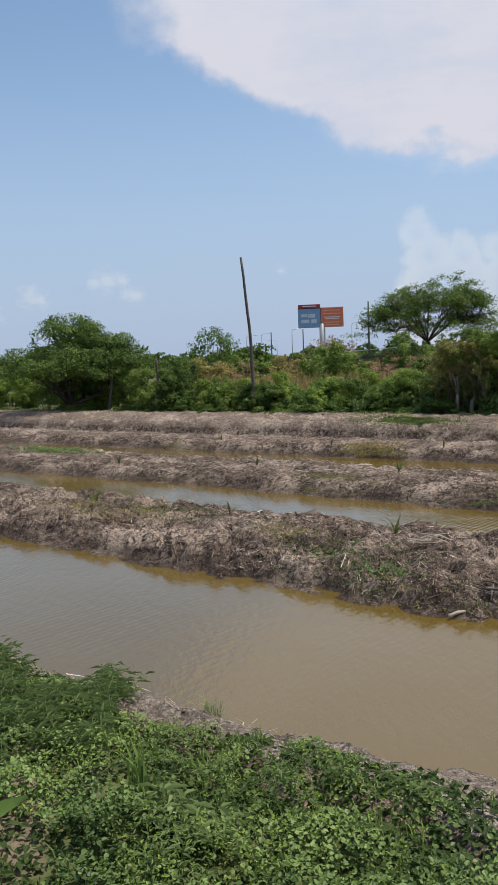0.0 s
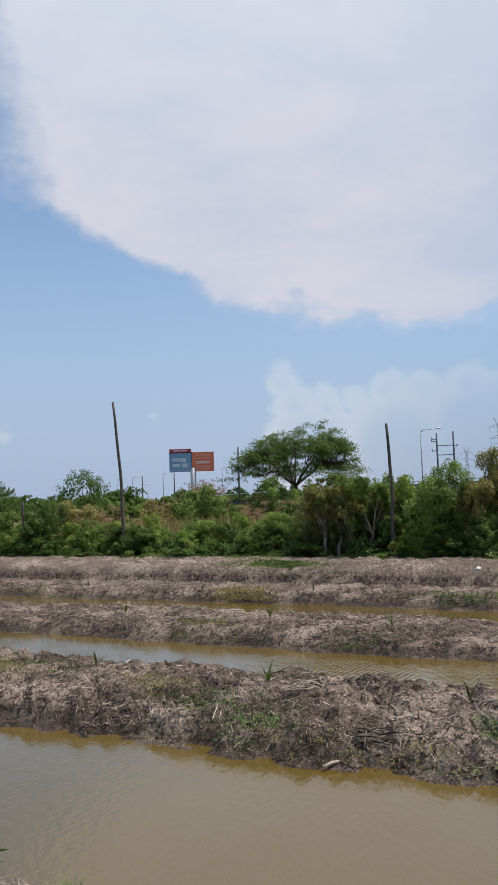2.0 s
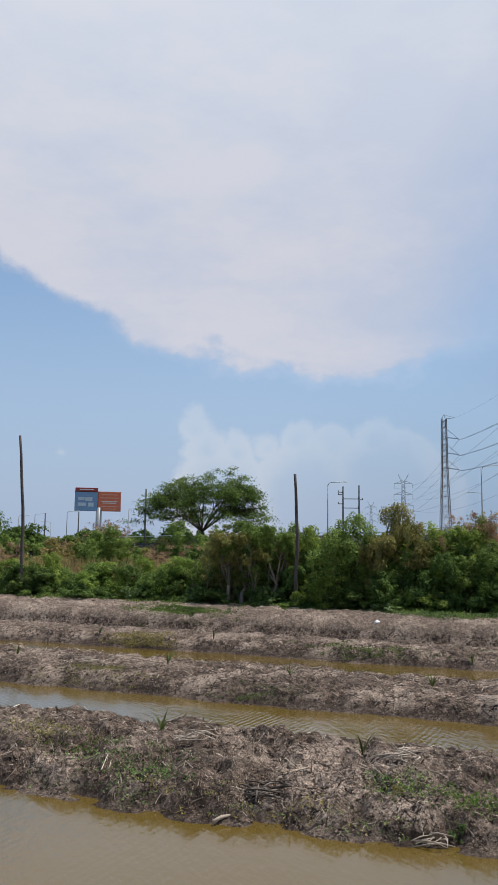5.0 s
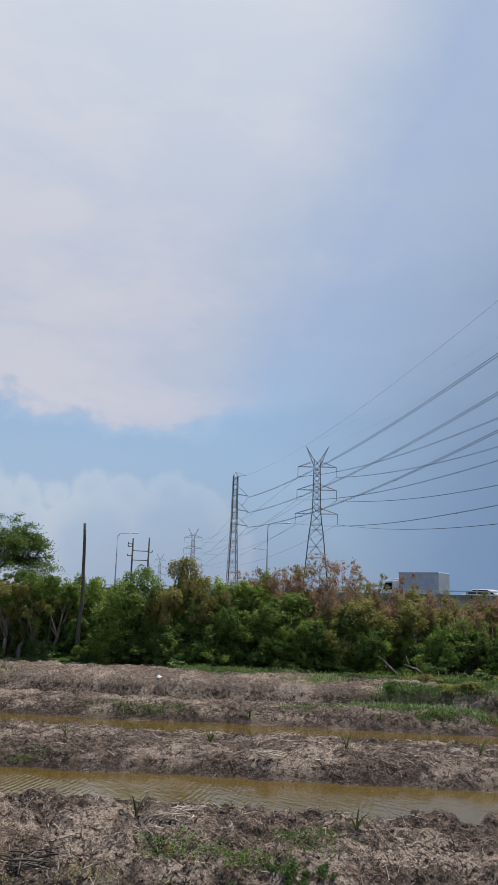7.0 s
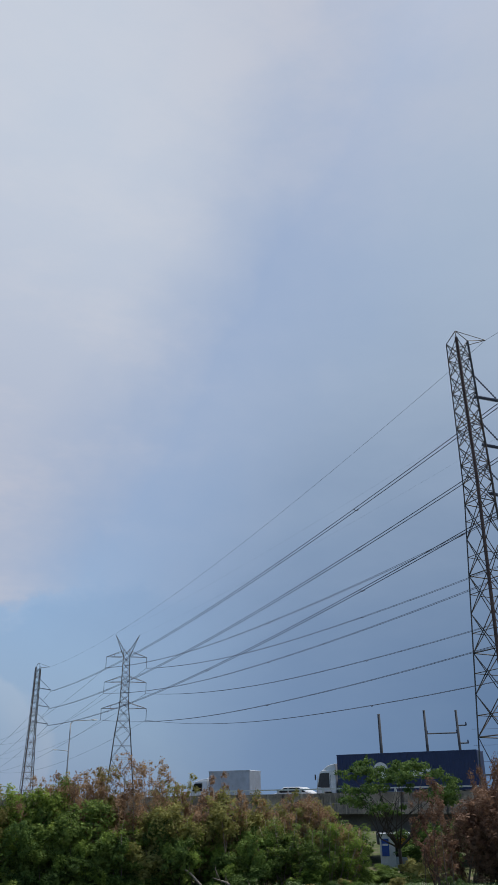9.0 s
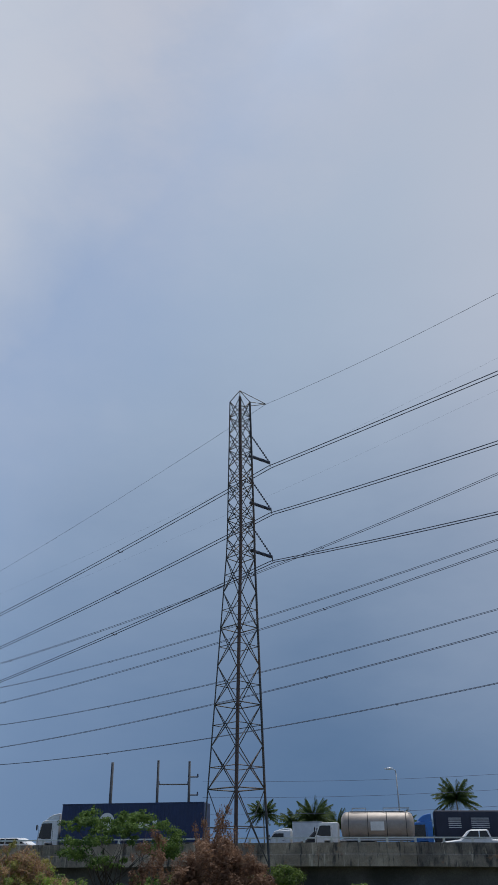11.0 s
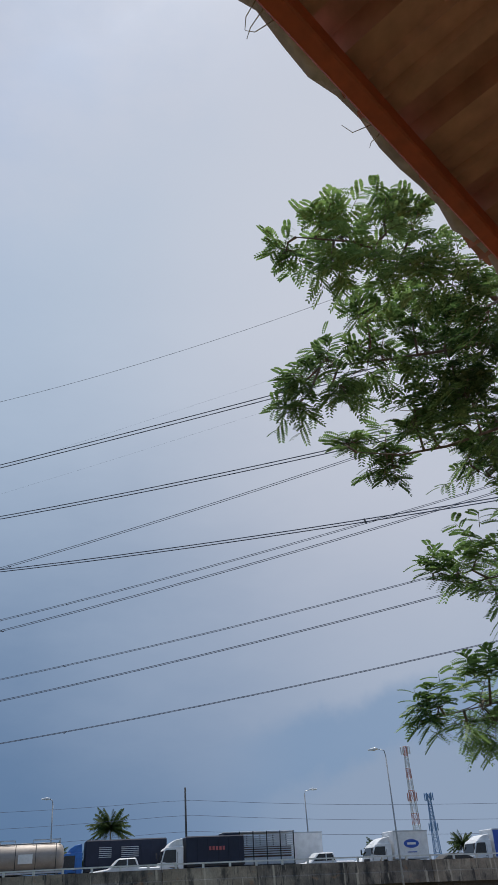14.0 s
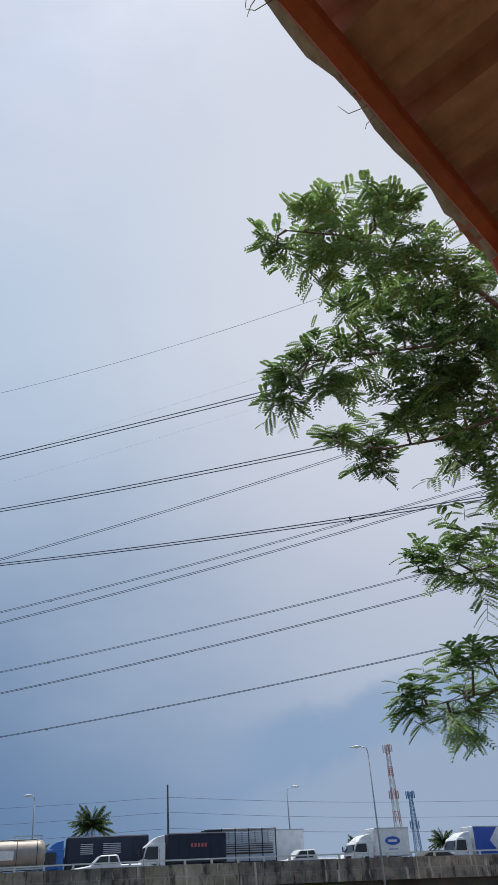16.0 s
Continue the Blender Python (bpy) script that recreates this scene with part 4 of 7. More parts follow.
def truck_cab(t, x0, h, paint, deflector, long=1.75, wide=2.1):
    """Forward-control cab with its nose at x0 (forward is +x)."""
    b = x0 - long
    cab = prism("cab", paint, t, [(x0 - 0.06, 0.5), (x0, 0.62), (x0, 1.12), (x0 - 0.05, 1.32), (x0 - 0.30, h - 0.22), (x0 - 0.42, h - 0.06), (x0 - 0.58, h), (b, h + 0.02), (b, 0.75), (x0 - 1.42, 0.75), (x0 - 1.32, 0.98), (x0 - 0.72, 0.98), (x0 - 0.6, 0.5)], -wide / 2, wide / 2, bevel=0.035)
    for y in (-wide / 2 - 0.006, wide / 2 + 0.006):
        prism("side_window", DARKGLASS, cab, [(x0 - 0.16, 1.36), (x0 - 0.38, h - 0.26), (x0 - 0.50, h - 0.2), (b + 0.55, h - 0.2), (b + 0.55, 1.30), (x0 - 0.5, 1.30)], y - 0.006, y + 0.006, bevel=0)
        for x in (x0 - 0.12, b + 0.45):
            bx("door_seam", CHASSIS, cab, (x, y, 0.5 * (0.8 + h - 0.35)), (0.018, 0.012, h - 1.2), 0)
        bx("door_handle", CHASSIS, cab, (b + 0.58, y, 1.16), (0.14, 0.03, 0.04), 0)
        bx("mirror", CHASSIS, cab, (x0 - 0.02, y * 1.12, h - 0.5), (0.08, 0.16, 0.40), 0.02)
        bx("step", CHASSIS, cab, (x0 - 0.34, y * 0.98, 0.56), (0.4, 0.1, 0.22), 0.01)
    prism("windscreen", DARKGLASS, cab, [(x0 - 0.028, 1.32), (x0 - 0.29, h - 0.24), (x0 - 0.31, h - 0.24), (x0 - 0.05, 1.32)], -wide / 2 + 0.1, wide / 2 - 0.1, bevel=0)
    bx("bumper", CHASSIS if paint is not WHITE else GREYPANEL, cab, (x0 + 0.02, 0, 0.52), (0.14, wide, 0.3), 0.03)
    bx("grille", CHASSIS, cab, (x0 + 0.005, 0, 0.98), (0.03, wide * 0.6, 0.2), 0.01)
    for y in (-wide / 2 + 0.25, wide / 2 - 0.25):
        bx("headlight", GLASS_LAMP, cab, (x0 + 0.0, y, 0.82), (0.06, 0.3, 0.18), 0.02)
    if deflector:
        prism("roof_deflector", paint, cab, [(x0 - 0.55, h), (x0 - 0.85, h + 0.5 * deflector), (x0 - 1.2, h + 0.85 * deflector), (b + 0.06, h + deflector), (b + 0.02, h)], -wide / 2 + 0.12, wide / 2 - 0.12, bevel=0.03)
    return cab


def on_road(az, lane):
    off = 2.4 + 3.3 * lane
    w = (BR_D + off) * math.tan(radians(az - BR_AZ))
    p = bridge(w, off, -0.85)
    k = (kerb_top(w + 3) - kerb_top(w - 3)) / 6
    head = math.degrees(math.atan2(-BE.y, -BE.x))
    return Matrix.Translation(p) @ pose(0, 0, 0, 0, math.degrees(math.atan(k)), head)


def truck(az, lane, length, height, label, body, paint=WHITE, deflector=0.45, cab_h=2.35, mark=None, cab=True):
    """A goods truck; az is the bearing of its middle. body: box, tarp, slats, tank, container."""
    t = thing("truck", label, "truck", on_road(az, lane), "vehicles on the bridge")
    x0, wide = length / 2, 2.3
    if cab:
        truck_cab(t, x0, cab_h, paint, deflector)
    b0, b1 = x0 - (1.95 if cab else 0.1), -x0
    mid, ln = (b0 + b1) / 2, b0 - b1
    bx("chassis", CHASSIS, t, ((x0 - 0.6 + b1) / 2, 0, 0.78), (length - 0.6, 0.9, 0.26), 0.02)
    for x in [x0 - 0.95, b1 + 1.3] + ([b1 + 2.5] if length > 7.5 else []):
        for y in (-0.92, 0.92):
            wheel(t, x, y, 0.46)
    fl = 0.95
    if body in ("box", "greybox", "container", "orange"):
        m = {"box": WHITE, "greybox": GREYPANEL, "container": NAVY_BOX, "orange": ORANGE_BOX}[body]
        bx("cargo_box", m, t, (mid, 0, (fl + height) / 2), (ln, wide, height - fl), 0.05)
        for y in (-wide / 2 - 0.01, wide / 2 + 0.01):
            for z in (fl + 0.05, height - 0.05):
                bx("edge_trim", GREYPANEL if body == "box" else m, t, (mid, y, z), (ln, 0.03, 0.09), 0)
            if body in ("container", "orange"):
                for i in range(int(ln / 0.3)):
                    bx("corrugation", m, t, (b1 + 0.2 + i * 0.3, y, (fl + height) / 2), (0.14, 0.035, height - fl - 0.3), 0.008)
    elif body == "tarp":
        bx("tarpaulin_body", NAVY, t, (mid, 0, (fl + height) / 2), (ln, wide, height - fl), 0.08)
        for y in (-wide / 2 - 0.012, wide / 2 + 0.012):
            for i in range(int(ln / 0.8)):
                bx("tarpaulin_fold", NAVY, t, (b1 + 0.4 + i * 0.8, y, (fl + height) / 2), (0.05, 0.03, height - fl - 0.2), 0.01)
            bx("side_rail", CHASSIS, t, (mid, y, fl + 0.1), (ln, 0.04, 0.14), 0)
    elif body == "slats":
        bx("floor_bed", CHASSIS, t, (mid, 0, fl), (ln, wide, 0.14), 0.02)
        bx("front_board", NAVY, t, (b0 - 0.6, 0, (fl + height) / 2), (1.2, wide - 0.04, height - fl - 0.05), 0.03)
        bx("roof_frame", GREYPANEL, t, (mid, 0, height - 0.05), (ln, wide, 0.1), 0.02)
        for y in (-wide / 2 + 0.03, wide / 2 - 0.03):
            for i in range(10):
                bx("slat", GREYPANEL, t, (mid - 0.6, y, fl + 0.75 + i * (height - fl - 0.85) / 10), (ln - 1.3, 0.04, 0.085), 0)
            bx("side_board", GREYPANEL, t, (mid - 0.6, y, fl + 0.33), (ln - 1.25, 0.05, 0.5), 0.01)
            for x in np.linspace(b1 + 0.05, b0 - 1.25, 5):
                bx("upright", CHASSIS, t, (float(x), y, (fl + height) / 2), (0.08, 0.08, height - fl), 0)
        bx("load", TIMBER, t, (mid - 0.6, 0, fl + 0.75), (ln - 1.6, wide - 0.5, 1.2), 0.05)
    elif body == "tank":
        ends = [(0.0, 0.35), (0.05, 0.62), (0.14, 0.82), (0.28, 0.95), (0.45, 1.0)]
        prof = [(b1 + x, r_) for x, r_ in ends] + [(b0 - x, r_) for x, r_ in reversed(ends)]
        v, f = tube_arrays([(x, 0, 1.95) for x, r_ in prof], [r_ for x, r_ in prof], 28)
        part_mesh("tank", mesh_of("tank", v, f, SILVER, True), t, "dull aluminium tank with white plate")
        bx("walkway", GREYPANEL, t, (mid, 0, 2.98), (ln * 0.75, 0.5, 0.06), 0.01)
        for x in np.linspace(b1 + 0.6, b0 - 0.6, 4):
            x = float(x)
            tube("hoop", [(x, 1.012 * math.sin(w), 1.95 + 1.012 * math.cos(w)) for w in np.linspace(0, 2 * math.pi, 25)], [0.025] * 25, CHASSIS, t, 4)
        for x0_, x1_ in ((b1 + 0.3, mid - 0.5), (mid + 0.8, b0 - 0.9)):
            for y_ in (-0.3, 0.3):
                bx("top_rail", GREYPANEL, t, ((x0_ + x1_) / 2, y_, 3.2), (x1_ - x0_, 0.05, 0.05), 0)
                for x in (x0_, x1_):
                    bx("rail_post", GREYPANEL, t, (x, y_, 3.07), (0.05, 0.05, 0.28), 0)
        bx("plate", BARWHITE, t, (mid, 1.01, 1.95), (1.0, 0.03, 0.6), 0)
        bx("side_rail", GREYPANEL, t, (mid, 1.05, 1.05), (ln, 0.06, 0.12), 0)
    y = wide / 2 + 0.03
    if mark == "oval":
        bm = bmesh.new()
        bmesh.ops.create_circle(bm, cap_ends=True, segments=24, radius=0.5)
        bmesh.ops.transform(bm, matrix=Matrix.Translation((mid, y, height - 0.95)) @ pose(0, 0, 0, -90) @ Matrix.Diagonal((1.3, 0.62, 1, 1)), verts=bm.verts[:])
        o = part("painted_oval", bm, BARBLUE, t, "blue oval mark")
        bx("white_bar", BARWHITE, o, (mid, y + 0.01, height - 0.95), (0.75, 0.01, 0.16), 0)
        bx("fine_print", BARBLUE, o, (mid, y - 0.005, height - 1.55), (0.8, 0.01, 0.06), 0)
    elif mark == "vents":
        for k in (0, 1):
            for i in range(6):
                bx("vent_slat", GREYPANEL, t, (b0 - 1.5 - 1.9 * k, y + 0.005, height - 0.55 - 0.13 * i), ((0.95, 1.35)[k], 0.014, 0.05), 0)
    elif mark == "red":
        for i in range(5):
            bx("lettering_bar", BARRED, t, (mid + 0.42 - 0.26 * i, y + 0.012, height - 0.85), (0.17, 0.012, 0.26), 0)
    elif mark == "wave":
        zc = (fl + height) / 2
        prism("blue_panel", BARBLUE, t, [(b0 - 0.03, fl + 0.1), (b0 - 0.03, height - 0.1), (b0 - 2.3, height - 0.1), (b0 - 1.5, zc), (b0 - 2.3, fl + 0.1)], y - 0.012, y - 0.004, bevel=0)
        for i in range(3):
            bx("lettering_bar", NAVY, t, (b0 - 2.95 - 0.75 * i, y - 0.005, zc + 0.22), (0.6, 0.012, 0.7), 0)
        bx("fine_print", BARBLUE, t, (b0 - 3.7, y - 0.005, zc - 0.45), (2.2, 0.012, 0.1), 0)
    elif mark == "roundel":
        bm = bmesh.new()
        bmesh.ops.create_circle(bm, cap_ends=True, segments=24, radius=0.62)
        bmesh.ops.transform(bm, matrix=Matrix.Translation((mid + 2.0, y + 0.02, (fl + height) / 2 + 0.1)) @ pose(0, 0, 0, -90), verts=bm.verts[:])
        part("painted_disc", bm, BARWHITE, t, "white disc mark")
        for i in range(6):
            bx("lettering_bar", BARWHITE, t, (mid + 0.9 - 0.55 * i, y + 0.02, (fl + height) / 2 - 0.1), (0.36, 0.012, 0.55), 0)
    return t


def car(az, lane, label, pickup=False, paint=WHITE):
    t = thing("pickup_truck" if pickup else "car", label, "pickup truck" if pickup else "car", on_road(az, lane), "vehicles on the bridge")
    if pickup:
        side = [(2.6, 0.5), (2.62, 0.9), (1.2, 1.08), (0.55, 1.72), (-0.75, 1.74), (-1.0, 1.1), (-2.6, 1.08), (-2.6, 0.5)]
        win = [(1.0, 1.12), (0.5, 1.64), (-0.62, 1.66), (-0.85, 1.14)]
    else:
        side = [(2.2, 0.42), (2.22, 0.75), (1.1, 0.95), (0.3, 1.42), (-1.1, 1.42), (-1.95, 1.0), (-2.25, 0.95), (-2.25, 0.42)]
        win = [(0.95, 0.98), (0.25, 1.36), (-1.05, 1.36), (-1.7, 1.0)]
    body = prism("body", paint, t, side, -0.88, 0.88, bevel=0.08)
    for y in (-0.885, 0.885):
        prism("side_window", DARKGLASS, body, win, y - 0.006, y + 0.006, bevel=0)
        bx("window_pillar", paint, body, (-0.1, y * 1.004, sum(p[1] for p in win) / 4), (0.08, 0.02, 0.5), 0)
        bx("headlight", GLASS_LAMP, body, (side[1][0] - 0.1, y * 0.8, 0.78), (0.2, 0.3, 0.14), 0.03)
    for x in (1.45, -1.5):
        for y in (-0.78, 0.78):
            wheel(t, x, y, 0.34)
    return t


truck(54.9, 0, 13.4, 3.75, "articulated truck with navy corrugated container and white cab", "container", deflector=0.5, mark="roundel", cab_h=2.6)
truck(43.4, 1, 6.2, 3.0, "pale grey box truck seen over the hedge", "greybox", deflector=0.2, cab_h=2.2)
truck(70.6, 0, 7.4, 3.1, "white tanker truck with dull aluminium tank", "tank", deflector=0, cab_h=2.2)
truck(66.2, 2, 4.4, 2.55, "small white box truck with plain sides", "box", deflector=0.2, cab_h=1.9)
truck(76.8, 1, 8.2, 3.15, "blue-cabbed truck with dark slatted cargo body", "tarp", BLUE, 0.6, mark="vents")
truck(82.4, 0, 6.4, 3.0, "white-cabbed truck with navy tarpaulin cargo body", "tarp", WHITE, 0.55, mark="red")
truck(86.0, 1, 5.9, 3.4, "cargo trailer with silvery slatted side boards", "slats", BLUE, 0.3, cab=False)
truck(87.9, 2, 6.0, 3.45, "white box truck waiting behind a slatted trailer", "box", deflector=0.3, cab_h=2.2)
truck(94.9, 0, 4.9, 3.0, "small white box truck with a blue oval mark", "box", deflector=0.5, cab_h=2.1, mark="oval")
truck(102.0, 1, 8.2, 3.2, "white truck with blue chevron on its box", "box", deflector=0.45, mark="wave")
truck(107.3, 0, 12.4, 3.9, "white-cabbed truck with an orange container", "orange", deflector=0.75, cab_h=2.5)
car(77.6, 0, "white pickup truck driving on the bridge", True)
car(90.2, 1, "white double-cab pickup truck with load", True)
car(98.2, 1, "dark saloon car on the bridge", False, CHASSIS)
car(93.2, 1, "white saloon car beside a white box truck", False)
car(58.4, 0, "white saloon car behind dead creepers", False)
car(67.8, 1, "dark pickup truck on the bridge", True, CHASSIS)
car(69.9, 2, "dark saloon car behind the rail", False, CHASSIS)
car(47.8, 0, "white saloon car half hidden by shrubs", False)
car(30.0, 0, "black car seen over the hedge", False, CHASSIS)

# ---- pylons and power cables ----
def square(c, h, z, turn):
    return [Vector((c.x, c.y, 0)) + Matrix.Rotation(radians(turn + 90 * k), 3, "Z") @ Vector((h, 0, 0)) + Vector((0, 0, z)) for k in range(4)]


def lattice_body(levels, c, turn, parent, material, leg_w, web_w, lean=Vector(), stout=(1, 1, 1, 1), pieces=False):
    """Four legs and crossed webs through levels of (z, half diagonal)."""
    rings = [square(c + lean * min(1.0, max(0.0, (z - 6) / 20)), h, z, turn) for z, h in levels]
    for k in range(4):
        w = leg_w * stout[k]
        v, f = tube_arrays([r[k] for r in rings], [w] * len(rings), 4)
        part_mesh("leg", mesh_of("leg", v, f, RUSTY if stout[k] > 1.2 else material), parent)
    web = []
    for i in range(len(rings) - 1):
        for k in range(4):
            a, b, d, e = rings[i][k], rings[i][(k + 1) % 4], rings[i + 1][k], rings[i + 1][(k + 1) % 4]
            web += [(a, e, web_w), (b, d, web_w)]
            if i % 2 == 0:
                web.append((a, b, web_w))
            m, n = (a + d) / 2, (b + e) / 2
            web.append((m, n, web_w * 0.7))
    if pieces:
        for seg in web:
            beams("brace", [seg], material, parent)
    else:
        beams("bracing", web, material, parent)
    return rings


def insulator(parent, a, b, r=0.1, discs=12):
    ch = [tube_arrays([a, b], [r * 0.35, r * 0.35], 6)]
    for i in range(discs):
        p = a.lerp(b, (i + 0.5) / discs)
        d = (b - a).normalized() * 0.05
        ch.append(tube_arrays([p - d, p + d], [r, r * 0.6], 8))
    v, f = joined(ch)
    return part_mesh("insulator", mesh_of("insulator", v, f, CABLE), parent)


PC, PA, PB = polar(62.2, 56.0), polar(30.4, 209.0), polar(36.4, 220.0)
TIPS_C = [(polar(65.1, 56.8), z) for z in (32.4, 28.3, 24.37)]
EARTH_C = (polar(64.9, 56.8), 38.3)


def single_pylon(c, label, scale_w, tips, earth, lean=Vector()):
    t = thing("pylon", label, "pylon", group="pylons")
    lv = [(-0.3, 2.35), (4.0, 2.12), (8.5, 1.86)] + [(8.5 + i * 2.65, 1.86 - 0.132 * i) for i in range(1, 7)] + [(24.4 + i * 1.52, 1.06 - 0.026 * i) for i in range(1, 10)]
    lv = [(z, h * scale_w) for z, h in lv]
    rings = lattice_body(lv, c, 27.8, t, STEEL, 0.095, 0.058, lean, (0.8, 0.5, 1.3, 0.9), c.length < 100)
    top = lv[-1][0]
    c = c + lean
    peak = Vector((c.x, c.y, top + 1.1))
    beams("peak", [(r, peak, 0.05) for r in rings[-1]] + [(rings[-1][k], Vector((*earth[0].xy, earth[1])), 0.05) for k in (0, 3)] + [(peak, Vector((*earth[0].xy, earth[1])), 0.05)], STEEL, t)
    for p, z in tips:
        tip = Vector((p.x, p.y, z + 0.35))
        side = Vector((c.x, c.y, 0)) + (p - c).normalized() * 0.75 * scale_w
        insulator(t, Vector((side.x, side.y, z + 2.9)), tip, 0.09, 14)
        insulator(t, Vector((side.x, side.y, z + 0.75)), tip, 0.15, 18)
        beams("clamp", [(tip, Vector((p.x, p.y, z)), 0.05)], STEEL, t)
    return t


single_pylon(PC, "tall slender steel lattice pylon with one-sided insulators", 1.0, TIPS_C, EARTH_C, polar(152.2, 0.47))
off_a = polar(30.4 + 90, 3.6)
TIPS_A = [(PA + off_a, z) for z in (32.4, 28.3, 24.37)]
EARTH_A = (PA + off_a * 0.8, 38.3)
single_pylon(PA, "distant slender steel lattice pylon with one-sided insulators", 1.0, TIPS_A, EARTH_A)


def double_pylon(c, az, k, label):
    """A broad two-circuit pylon with three crossarms and a forked head."""
    t = thing("pylon", label, "pylon", group="pylons")
    side = polar(az + 90, 1.0)
    lv = [(-0.3, 6.2 * k), (9 * k, 4.9 * k), (17.5 * k, 3.7 * k), (23.5 * k, 2.9 * k), (27 * k, 2.2 * k), (29.9 * k, 1.75 * k), (31.5 * k, 1.65 * k), (33.2 * k, 1.55 * k), (34.9 * k, 1.5 * k), (36.6 * k, 1.45 * k), (38.2 * k, 1.4 * k), (39.8 * k, 1.35 * k), (41.4 * k, 1.3 * k), (43.1 * k, 1.25 * k), (45.2 * k, 1.15 * k)]
    lattice_body(lv, c, -az + 45, t, STEEL, 0.10 * k, 0.06 * k)
    top = lv[-1][0]
    tips = []
    for z, half in ((43.1 * k, 5.4 * k), (36.5 * k, 5.55 * k), (29.8 * k, 5.9 * k)):
        for s in (-1, 1):
            tip = c + side * (s * half) + Vector((0, 0, z))
            root = [c + side * (s * 1.1 * k) + polar(az, d * k) + Vector((0, 0, z + dz)) for d in (-1, 1) for dz in (0, 1.5 * k)]
            beams("crossarm", [(r, tip, 0.075 * k) for r in root] + [(root[0].lerp(tip, 0.5), root[1].lerp(tip, 0.5), 0.05 * k)], STEEL, t)
            end = tip - Vector((0, 0, 2.9 * k))
            insulator(t, tip, end, 0.11, 14)
            tips.append(end)
    for s in (-1, 1):
        tip = c + side * (s * 3.2 * k) + Vector((0, 0, top + 3.8 * k))
        beams("horn", [(c + side * (s * 1.0 * k) + polar(az, d * k) + Vector((0, 0, top - zz)), tip, 0.08 * k) for d in (-1, 1) for zz in (0, 1.6)], STEEL, t)
        tips.append(tip)
    return tips


TIPS_B = double_pylon(PB, 36.4, 1.0, "broad two-circuit steel lattice pylon with six crossarms")
double_pylon(polar(27.5, 480), 27.5, 1.0, "far two-circuit steel lattice pylon in haze")
double_pylon(polar(25.2, 760), 25.2, 1.0, "very far two-circuit lattice pylon in haze")


def cable(start, az, length, a, b, twin, label, spacer_at=(), r=0.034, lift=0.0):
    """A hanging cable from start along a bearing: rise a per metre and curve b."""
    t = thing("power_cable", label, "power cable", group="power cables")
    d = polar(az, 1.0)
    side = polar(az + 90, 1.0)
    us_ = np.linspace(0, length, 46)
    for s in ((-0.2, 0.2) if twin else (0.0,)):
        pts = [start + d * u + side * s + Vector((0, 0, a * u + b * u * u - lift * (1 - max(0.0, 1 - u / 75) ** 2))) for u in us_]
        tube("strand", pts, [r] * len(pts), CABLE, t, 5)
    for u in spacer_at:
        p = start + d * u + Vector((0, 0, a * u + b * u * u - lift * (1 - max(0.0, 1 - u / 75) ** 2)))
        beams("spacer", [(p - side * 0.3, p - Vector((0, 0, 0.16)), 0.07), (p + side * 0.3, p - Vector((0, 0, 0.16)), 0.07)], CABLE, t)
    return t


for (p, z), (pa, za), (a, b) in zip(TIPS_C, TIPS_A, ((-0.031, 0.00030), (-0.077, 0.00086), (-0.109, 0.00080))):
    s = Vector((p.x, p.y, z))
    cable(s, 198, 70, a, b, True, "twin power cable hanging past a slender pylon", (30,))
    e = Vector((pa.x, pa.y, za))
    flat = (e - s).xy.length
    az = math.degrees(math.atan2(e.x - s.x, e.y - s.y))
    cable(s, az, flat, (e.z - s.z) / flat - 0.00043 * flat, 0.00043, True, "twin power cable hanging past a slender pylon", (21, 60, 110))
s = Vector((*EARTH_C[0].xy, EARTH_C[1]))
cable(s, 198, 60, -0.081, 0.0024, False, "thin earth wire on the pylon heads", r=0.013)
e = Vector((*EARTH_A[0].xy, EARTH_A[1]))
flat = (e - s).xy.length
cable(s, math.degrees(math.atan2(e.x - s.x, e.y - s.y)), flat, -0.0005 * flat, 0.0005, False, "thin earth wire on the pylon heads", r=0.013)
NEAR = ((-0.0691, 0.00049), (-0.0698, 0.00044), (-0.0755, 0.00042))
FARC = ((-0.0783, 0.00046), (-0.0851, 0.00045), (-0.0894, 0.00043))
for i in range(3):
    for k, coef in ((0, NEAR), (1, FARC)):
        cable(TIPS_B[2 * i + k], 195, 330, *coef[i], True, "twin power cable of the two-circuit line", (95, 150, 205) if k else (84, 152, 215), lift=2.1)
for k in (0, 1):
    cable(TIPS_B[6 + k], 195, 330, 0.0, 0.00024, False, "thin earth wire on the pylon heads", r=0.006)
far_b = polar(27.5, 480)
for i in range(6):
    s = TIPS_B[i]
    e = far_b + (s - PB)
    flat = (e - s).xy.length
    az = math.degrees(math.atan2(e.x - s.x, e.y - s.y))
    cable(s, az, flat, -0.0003 * flat, 0.0003, False, "power cable running to the far pylons", r=0.03)
far_a = polar(26.0, 470)
for p, z in TIPS_A:
    s, e = Vector((p.x, p.y, z)), Vector((*(far_a + off_a).xy, z))
    flat = (e - s).xy.length
    cable(s, math.degrees(math.atan2(e.x - s.x, e.y - s.y)), flat, -0.0003 * flat, 0.0003, False, "power cable running to the far pylons", r=0.03)

